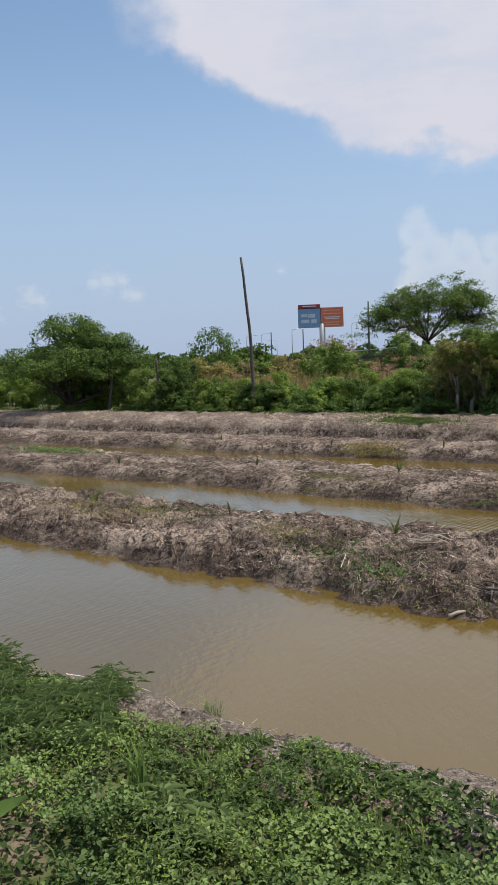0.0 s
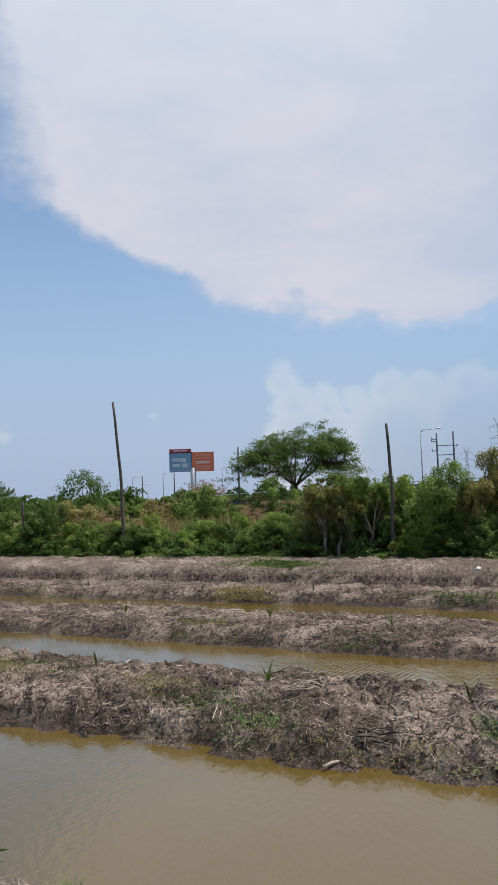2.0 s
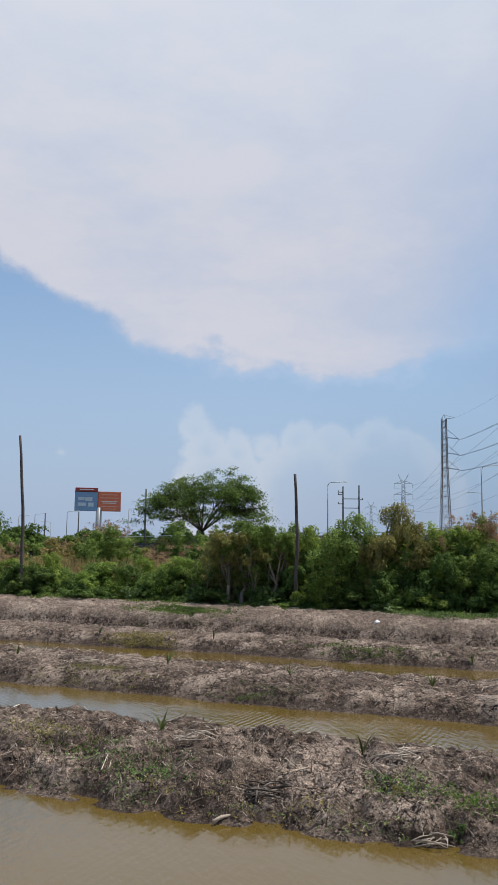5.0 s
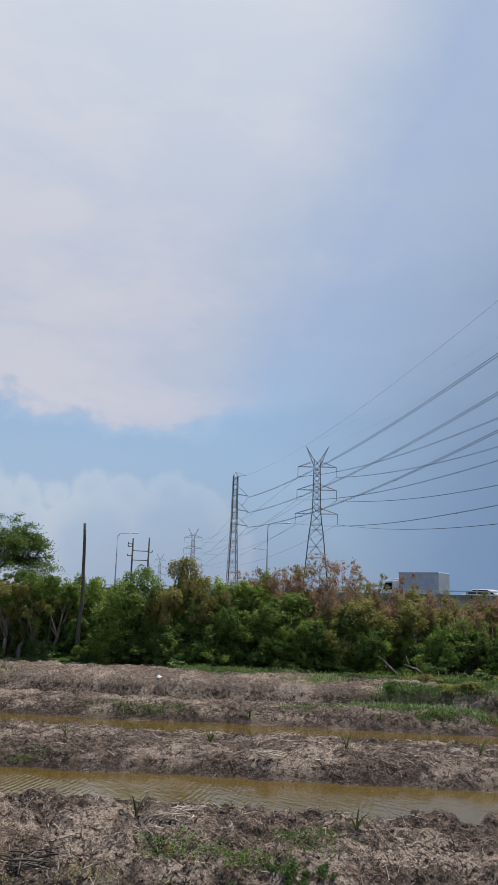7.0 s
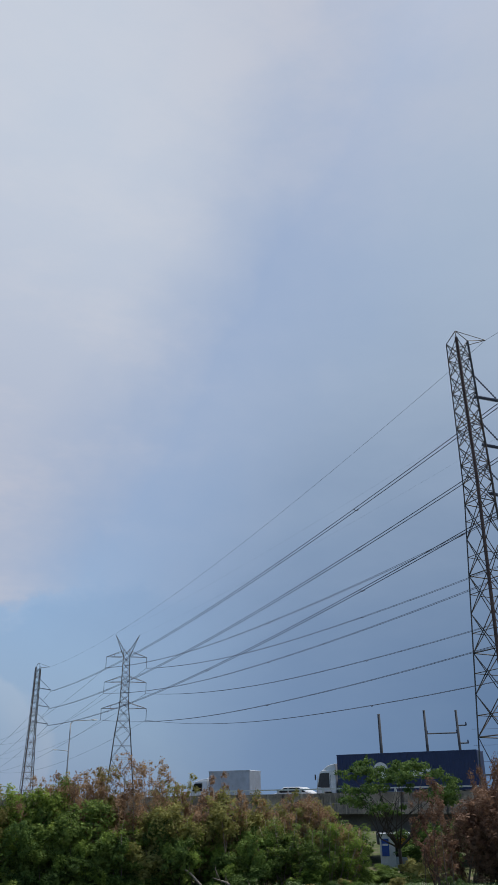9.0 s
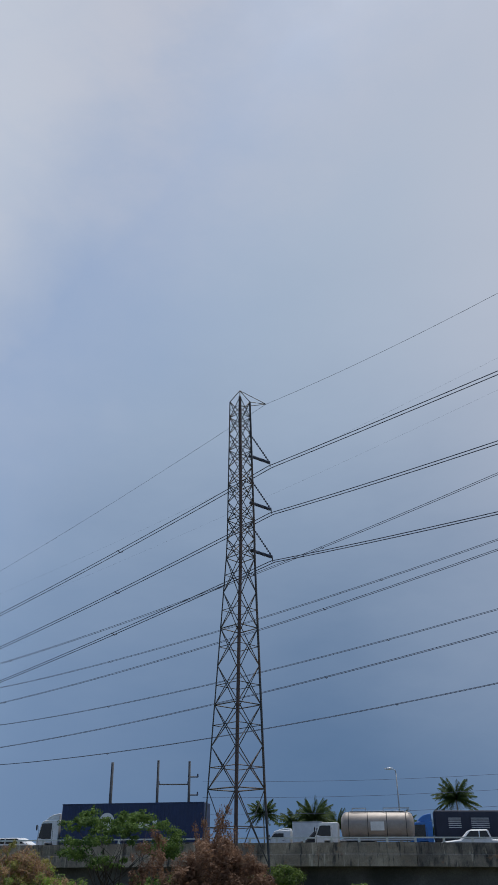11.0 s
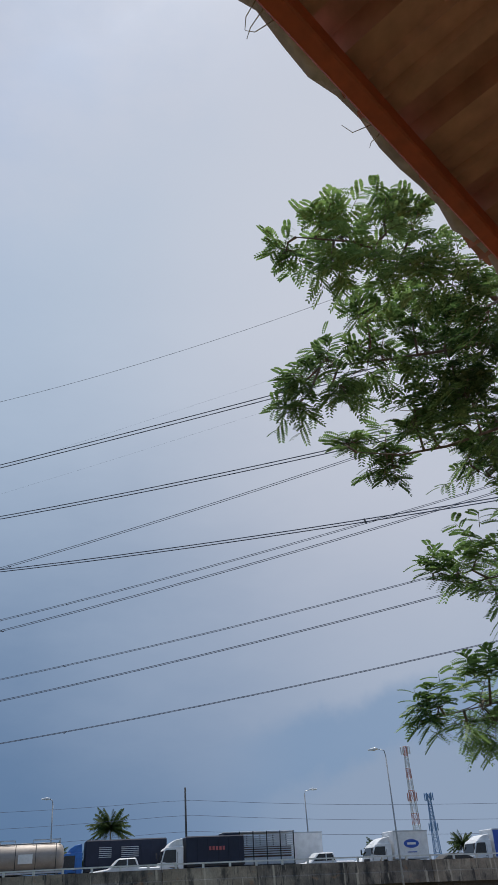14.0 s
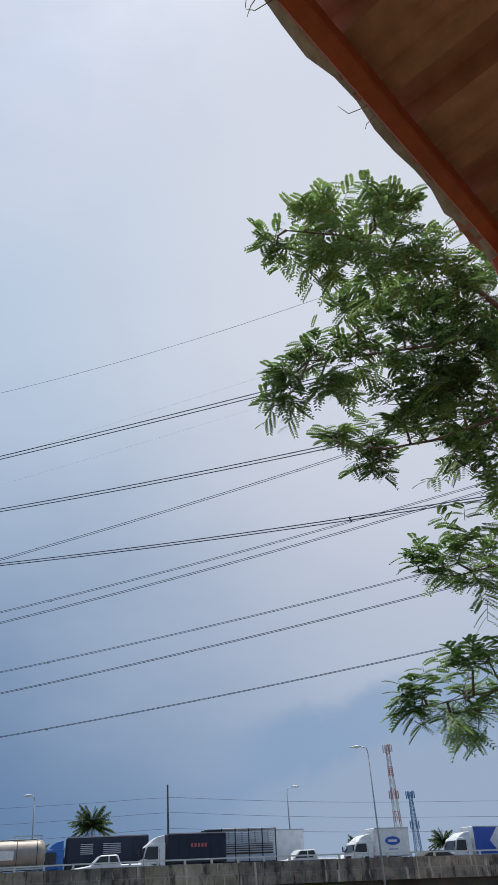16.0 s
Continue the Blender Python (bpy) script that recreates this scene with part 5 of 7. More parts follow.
# ---- street lamps, poles, masts, billboard ----
def street_lamp(foot, height, arm_az, arm, label, r=0.07):
    t = thing("street_lamp", label, "street lamp", foot, "street lamps")
    a = polar(arm_az, 1.0)
    tube("post", [(0, 0, -0.2), (0, 0, height * 0.5), (0, 0, height - 0.4)], [r * 1.3, r, r * 0.75], LAMP_GREY, t, 8)
    tube("arm", [(0, 0, height - 0.5), tuple(a * 0.12 * arm + Vector((0, 0, height - 0.15))), tuple(a * arm + Vector((0, 0, height)))], [r * 0.7, r * 0.6, r * 0.5], LAMP_GREY, t, 6)
    h = a * (arm + 0.35) + Vector((0, 0, height + 0.02))
    v, f = tube_arrays([h - a * 0.42, h - a * 0.1, h + a * 0.38], [0.05, 0.12, 0.04], 8)
    part_mesh("lamp_head", mesh_of("lamp_head", v, f, GLASS_LAMP, True), t)
    return t


def lamp_by(az, d, el_top, foot_z, arm_az, arm, label, r=0.07):
    p = polar(az, d, foot_z)
    street_lamp(p, EYE + d * math.tan(radians(el_top)) - foot_z, arm_az, arm, label, r)


lamp_by(22.1, 120, 4.75, 0.6, 112, 2.4, "tall grey street lamp with one long arm", 0.1)
lamp_by(32.9, 105, 5.9, 0.6, 120, 2.5, "tall grey street lamp with one long arm", 0.1)
lamp_by(32.9, 150, 4.0, 0.6, -60, 2.0, "grey street lamp far behind the hedge", 0.1)
for az, el in ((72.95, 5.45), (89.5, 5.05)):
    w = w_of(az)
    p = bridge(w * 1.2 + 1.0, W_DECK - 0.6, -0.85)
    d = p.xy.length
    a2 = math.degrees(math.atan2(p.x, p.y))
    p = polar(az, d, p.z)
    street_lamp(p, EYE + d * math.tan(radians(el)) - p.z, 150 if az > 80 else -20, 0.7 if az > 80 else 0.3, "street lamp on the far side of the bridge")
p = polar(95.2, 62.5, 0.55)
street_lamp(p, EYE + 62.5 * math.tan(radians(7.15)) - 0.55, 20, 0.55, "tall street lamp standing before the bridge", 0.06)
for az, el, d, arm in ((0.1, 1.96, 190, 2.0), (1.2, 2.08, 200, 2.0), (2.3, 1.55, 230, -2.0), (3.4, 2.32, 180, 2.0), (7.7, 2.6, 170, 1.5)):
    lamp_by(az, d, el, 0.6, 90 if arm > 0 else -90, abs(arm), "small far street lamp along the highway", 0.09)


def utility_pole(az, d, el_top, foot_z, label, r=0.13, bars=(), material=None, lean=(0, 0)):
    h = EYE + d * math.tan(radians(el_top)) - foot_z
    t = thing("utility_pole", label, "utility pole", polar(az, d, foot_z), "poles")
    top = (lean[0], lean[1], h)
    tube("pole", [(0, 0, -0.3), (lean[0] * 0.42, lean[1] * 0.42, h * 0.5), top], [r * 1.2, r, r * 0.8], material or POLE, t, 8)
    sd = polar(az + 90, 1.0)
    for frac, half, *shift in bars:
        c = Vector((0, 0, h * frac)) + sd * (shift[0] if shift else 0.0)
        beams("crossbar", [(c - sd * half, c + sd * half, 0.09)], material or POLE, t)
        for s in (-half * 0.9, half * 0.9):
            p = c + sd * s
            v, f = tube_arrays([p, p + Vector((0, 0, 0.3))], [0.09, 0.06], 6)
            part_mesh("insulator", mesh_of("insulator", v, f, CABLE), t)
    return t


utility_pole(1.9, 200, 2.14, 0.6, "far concrete utility pole", 0.16)
utility_pole(4.2, 190, 2.28, 0.6, "far concrete utility pole", 0.16)
utility_pole(8.9, 110, 4.03, 0.6, "grey utility pole beside a spreading tree", 0.13)
utility_pole(23.2, 130, 4.42, 0.6, "concrete pole of a transformer frame", 0.16, ((0.85, 1.35, 1.3), (0.74, 1.35, 1.3), (0.93, 0.4, -0.4), (0.90, 0.4, -0.4), (0.79, 0.4, -0.4)))
utility_pole(24.35, 130, 4.5, 0.6, "concrete pole of a transformer frame", 0.16, ((0.83, 0.3, 0.3),))
utility_pole(53.95, 84, 6.06, 0.6, "plain concrete pole behind the bridge", 0.17)
utility_pole(57.0, 86, 6.2, 0.6, "concrete pole of a switching frame behind the bridge", 0.15, ((0.826, 1.62, 1.58), (0.677, 1.62, 1.58)))
utility_pole(59.1, 86, 6.14, 0.6, "concrete pole of a switching frame with short arms", 0.15, ((0.885, 0.5, 0.4), (0.755, 0.5, 0.4)))
utility_pole(81.55, 95, 5.7, 0.6, "concrete pole carrying three low wires", 0.125)
for el0, el1, el2 in ((4.9, 4.95, 3.2), (3.9, 4.05, 2.3), (2.9, 3.1, 1.5)):
    t = thing("power_cable", "thin low wire strung along the road", "power cable", group="power cables")
    pts = []
    for i in range(25):
        az = 60 + i * 2.0
        el = el0 + (el1 - el0) * min(1, (az - 60) / 21.5) if az < 81.5 else el1 + (el2 - el1) * (az - 81.5) / 21.5
        pts.append(up_at(az, 95 / max(0.5, math.cos(radians(az - 78))), el - 0.12 * math.sin(math.pi * ((az - 60) % 21.5) / 21.5)))
    tube("strand", pts, [0.017] * len(pts), CABLE, t, 4)


def wooden_pole(az0, el0, az1, el1, s, label):
    """A rough wooden pole from its foot to its top, leaning as it stands."""
    def at(az, el):
        d = s / math.cos(radians(az - (BED_AZ + 90)))
        return up_at(az, d, el)
    a, b = at(az0, el0), at(az1, el1)
    a.z = gz(a) - 0.3
    t = thing("wooden_pole", label, "pole", a, "wooden poles")
    n = 9
    pts = [(b - a) * (i / n) + Vector((0.16 * math.sin(math.pi * i / n) + 0.02 * math.sin(i * 1.7), 0.02 * math.cos(i * 2.3), 0)) for i in range(n + 1)]
    tube("shaft", pts, [0.125 - 0.05 * i / n for i in range(n + 1)], POLEWOOD, t, 8)


wooden_pole(0.5, -3.3, -0.1, 7.5, 41.3, "tall leaning weathered wooden pole")
wooden_pole(19.7, -4.4, 19.7, 5.3, 40.9, "tall straight weathered wooden pole")
wooden_pole(-10.1, -2.5, -9.7, 0.9, 42.5, "short weathered post among bushes")
wooden_pole(-6.7, -3.1, -6.5, 0.6, 41.0, "short weathered post among bushes")

MASTRED, MASTWHITE, MASTBLUE = plain("mast_red", (0.50, 0.25, 0.23), 0.6), plain("mast_white", (0.62, 0.62, 0.64), 0.6), plain("mast_blue", (0.13, 0.25, 0.45), 0.6)


def radio_mast(az, d, el, k, paints, label):
    t = thing("radio_mast", label, "radio mast", polar(az, d, 0.4), "radio masts")
    h = EYE + d * math.tan(radians(el)) - 0.4
    n = 12
    for i in range(n):
        z0, z1 = h * i / n, h * (i + 1) / n
        r0, r1 = k * (1.5 - 1.0 * i / n), k * (1.5 - 1.0 * (i + 1) / n)
        a, b = square(Vector((0, 0, 0)), r0, z0, 20), square(Vector((0, 0, 0)), r1, z1, 20)
        seg = [(a[j], b[j], 0.13 * k) for j in range(4)] + [(a[j], b[(j + 1) % 4], 0.08 * k) for j in range(4)] + [(b[j], a[(j + 1) % 4], 0.08 * k) for j in range(4)] + [(b[j], b[(j + 1) % 4], 0.08 * k) for j in range(4)]
        beams("section", seg, paints[i % len(paints)], t)
    for fz in (0.97, 0.62):
        for j in range(6):
            p = polar(60 * j, 1.15 * k, h * fz)
            bx("antenna", paints[0] if fz > 0.9 else paints[-1], t, tuple(p), (0.28, 0.28, 2.0 * k), 0.05)


radio_mast(96.5, 230, 7.2, 1.0, (MASTWHITE, MASTRED), "red and white lattice radio mast")
radio_mast(97.55, 250, 4.2, 1.0, (MASTBLUE,), "blue lattice radio mast with antennas")


def billboard():
    d = 215
    a, b = up_at(3.85, d, 2.35), up_at(7.1, d, 2.3)
    t = thing("billboard", "large two-panel roadside billboard on a post", "billboard", polar(5.5, d, 0.5))
    o = t.matrix_basis.translation
    x = (b - a).normalized()
    w = (b - a).length
    base = a.z - o.z
    m = Matrix(((x.x, -x.y, 0), (x.y, x.x, 0), (0, 0, 1)))

    def slab(name, mat, cx, cy, cz, sx, sy, sz, parent=t, label=""):
        bm = bmesh.new()
        box(bm, 0, 0, 0, sx, sy, sz, 0.04)
        c = m @ Vector((cx, cy, 0)) + Vector((0, 0, base + cz))
        bmesh.ops.transform(bm, matrix=Matrix.Translation(c) @ m.to_4x4(), verts=bm.verts[:])
        return part(name, bm, mat, parent, label)
    h = 5.3
    slab("frame", CHASSIS, 0, 0.35, h / 2, w, 0.4, h)
    p1 = slab("panel", plain("panel_blue", (0.20, 0.34, 0.55), 0.5), -w * 0.25, 0.1, h / 2 - 0.1, w * 0.49, 0.12, h - 0.3, t, "blue picture panel with white building shapes")
    slab("red_header", plain("header_red", (0.36, 0.05, 0.05), 0.5), -w * 0.25, 0.1, h + 0.42, w * 0.49, 0.3, 1.0, t)
    p2 = slab("panel", ORANGE_SIGN, w * 0.25, 0.1, h / 2, w * 0.49, 0.12, h - 0.1, t, "orange-red panel with pale lines")
    for i, (fx, fz, sx, sz) in enumerate(((-0.36, 0.62, 0.14, 0.8), (-0.20, 0.60, 0.16, 1.0), (-0.34, 0.33, 0.18, 0.9), (-0.15, 0.32, 0.12, 1.1))):
        slab("picture_block", plain("pale_picture", (0.58, 0.66, 0.74), 0.5), w * fx, 0.02, h * fz, w * sx, 0.04, sz, p1)
    for i, (fz, sx) in enumerate(((0.84, 0.36), (0.68, 0.40), (0.50, 0.34), (0.42, 0.30), (0.24, 0.36), (0.12, 0.28))):
        slab("line_bar", BARWHITE if i in (2, 3) else plain("pale_orange", (0.78, 0.42, 0.32), 0.5), w * 0.25, 0.02, h * fz, w * sx, 0.04, 0.22, p2)
    slab("header_bar", BARWHITE, -w * 0.25, -0.07, h + 0.42, w * 0.3, 0.04, 0.25)
    tube("post", [tuple(m @ Vector((w * 0.03, 0.6, 0)) + Vector((0, 0, -0.4))), tuple(m @ Vector((w * 0.03, 0.6, 0)) + Vector((0, 0, base + 1.0)))], [0.85, 0.8], LAMP_GREY, t, 12)


billboard()

# ---- hedge and trees behind the dike ----
def s_dist(az, s):
    return s / math.cos(radians(az - (BED_AZ + 90)))


K_ROUND = [bush_kind(100 + i, (2.3, 2.1, 2.2), 9500, 0.135, 0.085, 15, 7, 14, ragged=0.24) for i in range(4)]
K_TALL = [bush_kind(120 + i, (2.0, 1.9, 3.0), 10500, 0.135, 0.080, 20, 9, 30, ragged=0.26) for i in range(4)]
K_THIN = [sapling_kind(140 + i, (2.0, 1.9, 2.9), 15, 8500, 0.12, 0.060, 0.28) for i in range(4)]
K_RUST = [sapling_kind(150 + i, (2.0, 1.9, 2.9), 13, 7600, 0.125, 0.068, 0.5) for i in range(3)]
K_FAR = [bush_kind(170 + i, (2.3, 2.1, 2.2), 4200, 0.19, 0.12, 13, 6, 8, ragged=0.24) for i in range(2)]
K_LOW = [bush_kind(160 + i, (1.5, 1.4, 0.75), 1800, 0.185, 0.075, 10, 3, ragged=0.3) for i in range(3)]
STEM = {"far": BARK, "rust": PALE_BARK, "round": BARK, "tall": BARK, "thin": PALE_BARK, "low": BARK}
KINDS = {"far": K_FAR, "rust": K_RUST, "round": K_ROUND, "tall": K_TALL, "thin": K_THIN, "low": K_LOW}
HEDGE = "bushes of the hedge"


def bush(az, s, el_top, width, kind, leaf, label, seed, d=None):
    """A bush at a bearing, s metres across the beds, its top at an angle of sight."""
    d = d or s_dist(az, s)
    p = on_ground(az, d, 0.1) if d < 75 else polar(az, d, 0.55)
    h = EYE + d * math.tan(radians(el_top)) - p.z
    data = KINDS[kind][seed % len(KINDS[kind])]
    full = {"far": 4.3, "rust": 5.3, "round": 4.3, "tall": 6.4, "thin": 5.9, "low": 1.4}[kind]
    half = {"far": 2.2, "rust": 2.05, "round": 2.2, "tall": 1.8, "thin": 1.95, "low": 1.45}[kind]
    return place_bush("bush", label, data, leaf, STEM[kind], p, (seed * 67) % 360, (width / 2 / half, width / 2 / half, h / full), HEDGE)


G = "dense green bush with small leaves behind the dike"
# left: low bushes under the big tree
for i, az in enumerate(np.arange(-24, -5, 1.9)):
    bush(float(az), 42.8 + (i % 3) * 0.9, -0.55 + 0.5 * math.sin(i * 2.1), 4.2, "round", (L_MID, L_BRIGHT, L_MID)[i % 3], G, i)
for i, az in enumerate(np.arange(-26, -9, 2.4)):
    bush(float(az), 52 + (i % 2) * 5, 0.2 + 0.4 * math.sin(i * 1.3), 6.5, "far", (L_DARK, L_MID)[i % 2], "tall dark bush under trees", i + 3)
bush(-5.4, 42.2, 0.3, 3.4, "tall", L_DARK, "vine-draped dark mound of leaves", 4)
bush(-4.2, 42.6, 0.75, 2.4, "tall", L_DARK, "vine-draped dark mound of leaves", 5)
bush(-4.9, 42.0, -1.4, 3.0, "round", L_DARK, "vine-draped dark mound of leaves", 6)
# reeds and low greenery in the middle
for i, az in enumerate(np.arange(-3.0, 13.5, 1.45)):
    bush(float(az), 42.2 + (i % 3) * 0.6, -1.25 + 0.35 * math.sin(i * 1.9), 3.2, "round", (L_BRIGHT, L_MID, L_BRIGHT, L_DARK)[i % 4], "fresh green low bush by the dike", i + 11)
bush(0.9, 41.9, -1.1, 3.0, "round", L_DARK, "dark leafy bush round the leaning pole", 2)
bush(2.6, 42.1, -1.7, 3.2, "round", L_DARK, "dark leafy bush beside the dike", 8)
for i, az in enumerate(np.arange(-2.5, 14.5, 1.5)):
    bush(float(az), 56 + (i % 3) * 3, 0.25 + 0.5 * math.sin(i * 1.4) + 0.045 * max(0, az), 5.6, ("far", "thin")[i % 2], (L_OLIVE, L_RUST, L_MID, L_OLIVE)[i % 4], "olive and dry brown scrub behind reeds", i + 21)
for i, az in enumerate(np.arange(3.0, 14, 1.7)):
    bush(float(az), 62, 1.0 + 0.35 * math.sin(i * 2.3), 5.0, "thin", (L_RUST, L_OLIVE)[i % 2], "half-dry reddish scrub behind reeds", i + 31)
# olive thorn thicket
for i, (az, el, w) in enumerate(((13.4, 1.2, 4.0), (14.6, 1.9, 4.0), (16.0, 2.1, 4.4), (17.5, 2.0, 4.0), (18.8, 2.3, 3.6), (15.2, 0.6, 3.8), (17.0, 0.8, 3.6))):
    bush(az, 42.6 + (i % 3) * 0.8, el, w, "thin", (L_MID, L_OLIVE, L_RUST)[i % 3], "olive thorn thicket with bare pale stems", i)
for i, az in enumerate((13.0, 15.0, 17.2, 19.2)):
    bush(az, 45.0, -0.2, 4.0, "far", L_DARK, "shaded bush behind the thicket", i + 2)
for i, (az, h) in enumerate(((14.9, 4.6), (15.9, 5.0), (16.6, 4.4), (18.1, 4.8))):
    limb_tree("small_tree", "slender pale-stemmed tree in the olive thicket", on_ground(az, s_dist(az, 41.6), 0.1), h, 0.11, (1.5, 1.4, 1.1), h - 2.3, (L_OLIVE, L_MID)[i % 2], PALE_BARK, 700 + i, 5, 5200, 12, 0.12, 0.055, ragged=0.36)
# right: tall hedge
els = (1.6, 2.1, 2.3, 1.9, 2.2, 2.0, 1.7, 2.3, 2.0, 1.8, 2.0, 2.5, 1.9, 2.1, 1.6, 1.5, 1.1, 1.0, 0.9, 0.8, 0.4)
for i, az in enumerate(np.arange(20.3, 51.5, 1.5)):
    bush(float(az), 43.0 + 0.8 * math.sin(i * 2.7), (els[i % len(els)] if az < 31 else 1.0 + 0.5 * math.sin(i * 1.7) - 0.3 * max(0.0, az - 48.5)), 3.7, ("tall", "round", "tall")[i % 3] if az < 36 else ("thin", "tall", "thin")[i % 3], (L_MID, L_BRIGHT, L_MID, L_BRIGHT, L_OLIVE)[i % 5] if az < 33 else (L_MID, L_OLIVE, L_BRIGHT)[i % 3], "tall leafy bush of the hedge", i + 41)
for i, az in enumerate(np.arange(20, 49, 1.7)):
    bush(float(az), 41.6 + 0.4 * math.sin(i * 3.1), -0.6 - 0.9 * (i % 3), 3.0, "round", (L_DARK, L_BRIGHT, L_DARK, L_MID)[i % 4], "low bush at the foot of the hedge", i + 61)
for i, az in enumerate(np.arange(31, 49, 1.6)):
    bush(float(az), 43.6 + (i % 2) * 0.9, (2.0, 2.9, 3.4, 3.6, 3.3, 2.8, 2.3, 2.5, 1.9, 2.1, 1.7, 1.3)[i % 12], 3.9, "rust", (L_RUST, L_OLIVE, L_RUST, L_RUST)[i % 4], "half-dry bush with rust-red leaves", i + 71)
for i, az in enumerate(np.arange(44, 59, 1.7)):
    if 51.8 < az < 55.5:                                # a gap before the stall
        continue
    bush(float(az), 0, -0.5 - 0.5 * (i % 2), 4.6, "far", L_DARK, "shaded bush at the foot of the bridge", i + 87, d=62.5)
# scrub before the bridge and round the pylon's foot
for i, (az, d, el, w) in enumerate(((52.5, 46, -3.0, 3.4), (54.5, 46, -3.2, 3.2), (57.0, 47, -2.2, 3.8), (50.6, 45, -1.6, 3.4), (64.5, 52, -0.6, 4.0), (67.0, 54, -1.0, 4.2), (70, 55, -1.4, 4.0), (75, 55, -1.6, 4.5), (80, 55, -1.8, 4.5))):
    bush(az, 0, el, w, "round", (L_MID, L_DARK, L_OLIVE)[i % 3], "green scrub in front of the bridge", i + 81, d=d)
for i, (az, d, el, w) in enumerate(((60.7, 47, 4.2, 2.6), (61.9, 48, 3.6, 2.8), (59.6, 46, 2.4, 2.8), (63.1, 47, 2.2, 2.8), (60.9, 45, 1.4, 3.6), (62.2, 45.5, 1.2, 3.2), (58.6, 45, 0.6, 2.8))):
    bush(az, 0, el, w, ("rust", "thin")[i % 2] if el > 2 else "tall", L_DEAD, "dead rust-brown creeper-covered bush", i + 91, d=d)
# low mixed growth over the bank before the bridge
q = np.random.default_rng(58)
for i in range(40):
    az = float(q.uniform(41.5, 59.0))
    d = float(q.uniform(33.0, 41.0))
    z = gz(polar(az, d))
    if z > 0.25:
        bush(az, 0, math.degrees(math.atan2(z + q.uniform(0.15, 0.5) - EYE, d)), float(q.uniform(1.0, 2.2)), "low", (L_CREEP, L_DARK, L_MID, L_OLIVE)[i % 4], "low green growth spreading over the bank", i + 120, d=d)
for i, (az, d, el, w, leaf) in enumerate(((47.6, 44, 1.5, 3.0, L_OLIVE), (48.8, 45, 1.8, 2.8, L_RUST), (50.0, 44, 1.2, 3.0, L_OLIVE), (51.2, 44.5, 0.6, 2.6, L_RUST), (49.4, 43.5, 0.4, 3.2, L_MID))):
    bush(az, 0, el, w, ("thin", "rust")[i % 2], leaf, "half-dry olive bush before the bridge", i + 33, d=d)

for i, (az, el, w) in enumerate(((31.3, 2.5, 1.1), (33.7, 3.5, 1.5), (35.3, 3.2, 1.3), (36.7, 3.75, 1.6), (38.6, 3.3, 1.4), (40.3, 2.7, 1.1), (42.9, 2.55, 0.9), (45.0, 2.0, 1.0), (47.6, 1.7, 0.9))):
    d = s_dist(az, 44.2)
    h = EYE + d * math.tan(radians(el)) - 0.6
    limb_tree("small_tree", "small half-dry tree with rust-red leaves above the hedge", on_ground(az, d, 0.1), h, 0.08, (w, w, 1.25), h - 2.5, (L_RUST, L_DRY, L_OLIVE)[i % 3], PALE_BARK, 740 + i, 10, 1900, 11, 0.095, 0.045, ragged=0.8, heart=False)
# low growth that closes the foot of the hedge
for i, az in enumerate(np.arange(-26, 49, 1.15)):
    bush(float(az), 41.3 + 0.35 * math.sin(i * 2.3), -2.75 + 0.45 * math.sin(i * 1.7) - 0.035 * max(0.0, float(az)), 2.5 + 0.5 * math.sin(i * 3.3), "low", (L_MID, L_DARK, L_CREEP, L_DARK)[(i * 7) % 4], "low leafy undergrowth along the dike's crest", i + 5)
limb_tree("tree", "broad dense dark-green tree behind the dike", on_ground(-12.3, 64, 0.1), 8.3, 0.3, (5.7, 4.8, 3.0), 1.15, L_DARK, DARKBARK, 12, 9, 42000, 40, 0.17, 0.095, ragged=0.22)
limb_tree("tree", "small far tree with open crown", polar(-2.3, 84, 0.5), 7.8, 0.16, (2.5, 2.3, 2.4), 2.6, L_DARK, PALE_BARK, 6, 8, 2600, 22, 0.17, 0.10, ragged=0.4)
limb_tree("tree", "small far tree with open crown", polar(-2.6, 82, 0.5), 4.2, 0.16, (2.5, 2.4, 1.7), 1.0, L_DARK, BARK, 16, 6, 6500, 16, 0.17, 0.10)
limb_tree("tree", "very far round tree by the highway", polar(1.1, 190, 0.5), 7.5, 0.3, (4.2, 4.0, 2.6), 2.4, L_DARK, BARK, 7, 6, 2600, 18, 0.6, 0.4)
limb_tree("tree", "bare reddish tree behind the billboard post", polar(6.2, 150, 0.5), 8, 0.2, (4.2, 4.0, 2.6), 3.0, L_RUST, PALE_BARK, 8, 8, 900, 22, 0.3, 0.15, ragged=0.5)
for i, az in enumerate(np.arange(-22, 12, 1.6)):
    p = polar(float(az), 150 + 18 * (i % 4), 0.4)
    limb_tree("tree", "far hazy roadside tree", p, 6, 0.25, (6.5, 5.5, 2.4 + 0.3 * (i % 3)), 1.0, L_DARK, BARK, 300 + i, 4, 1100, 14, 0.7, 0.45)


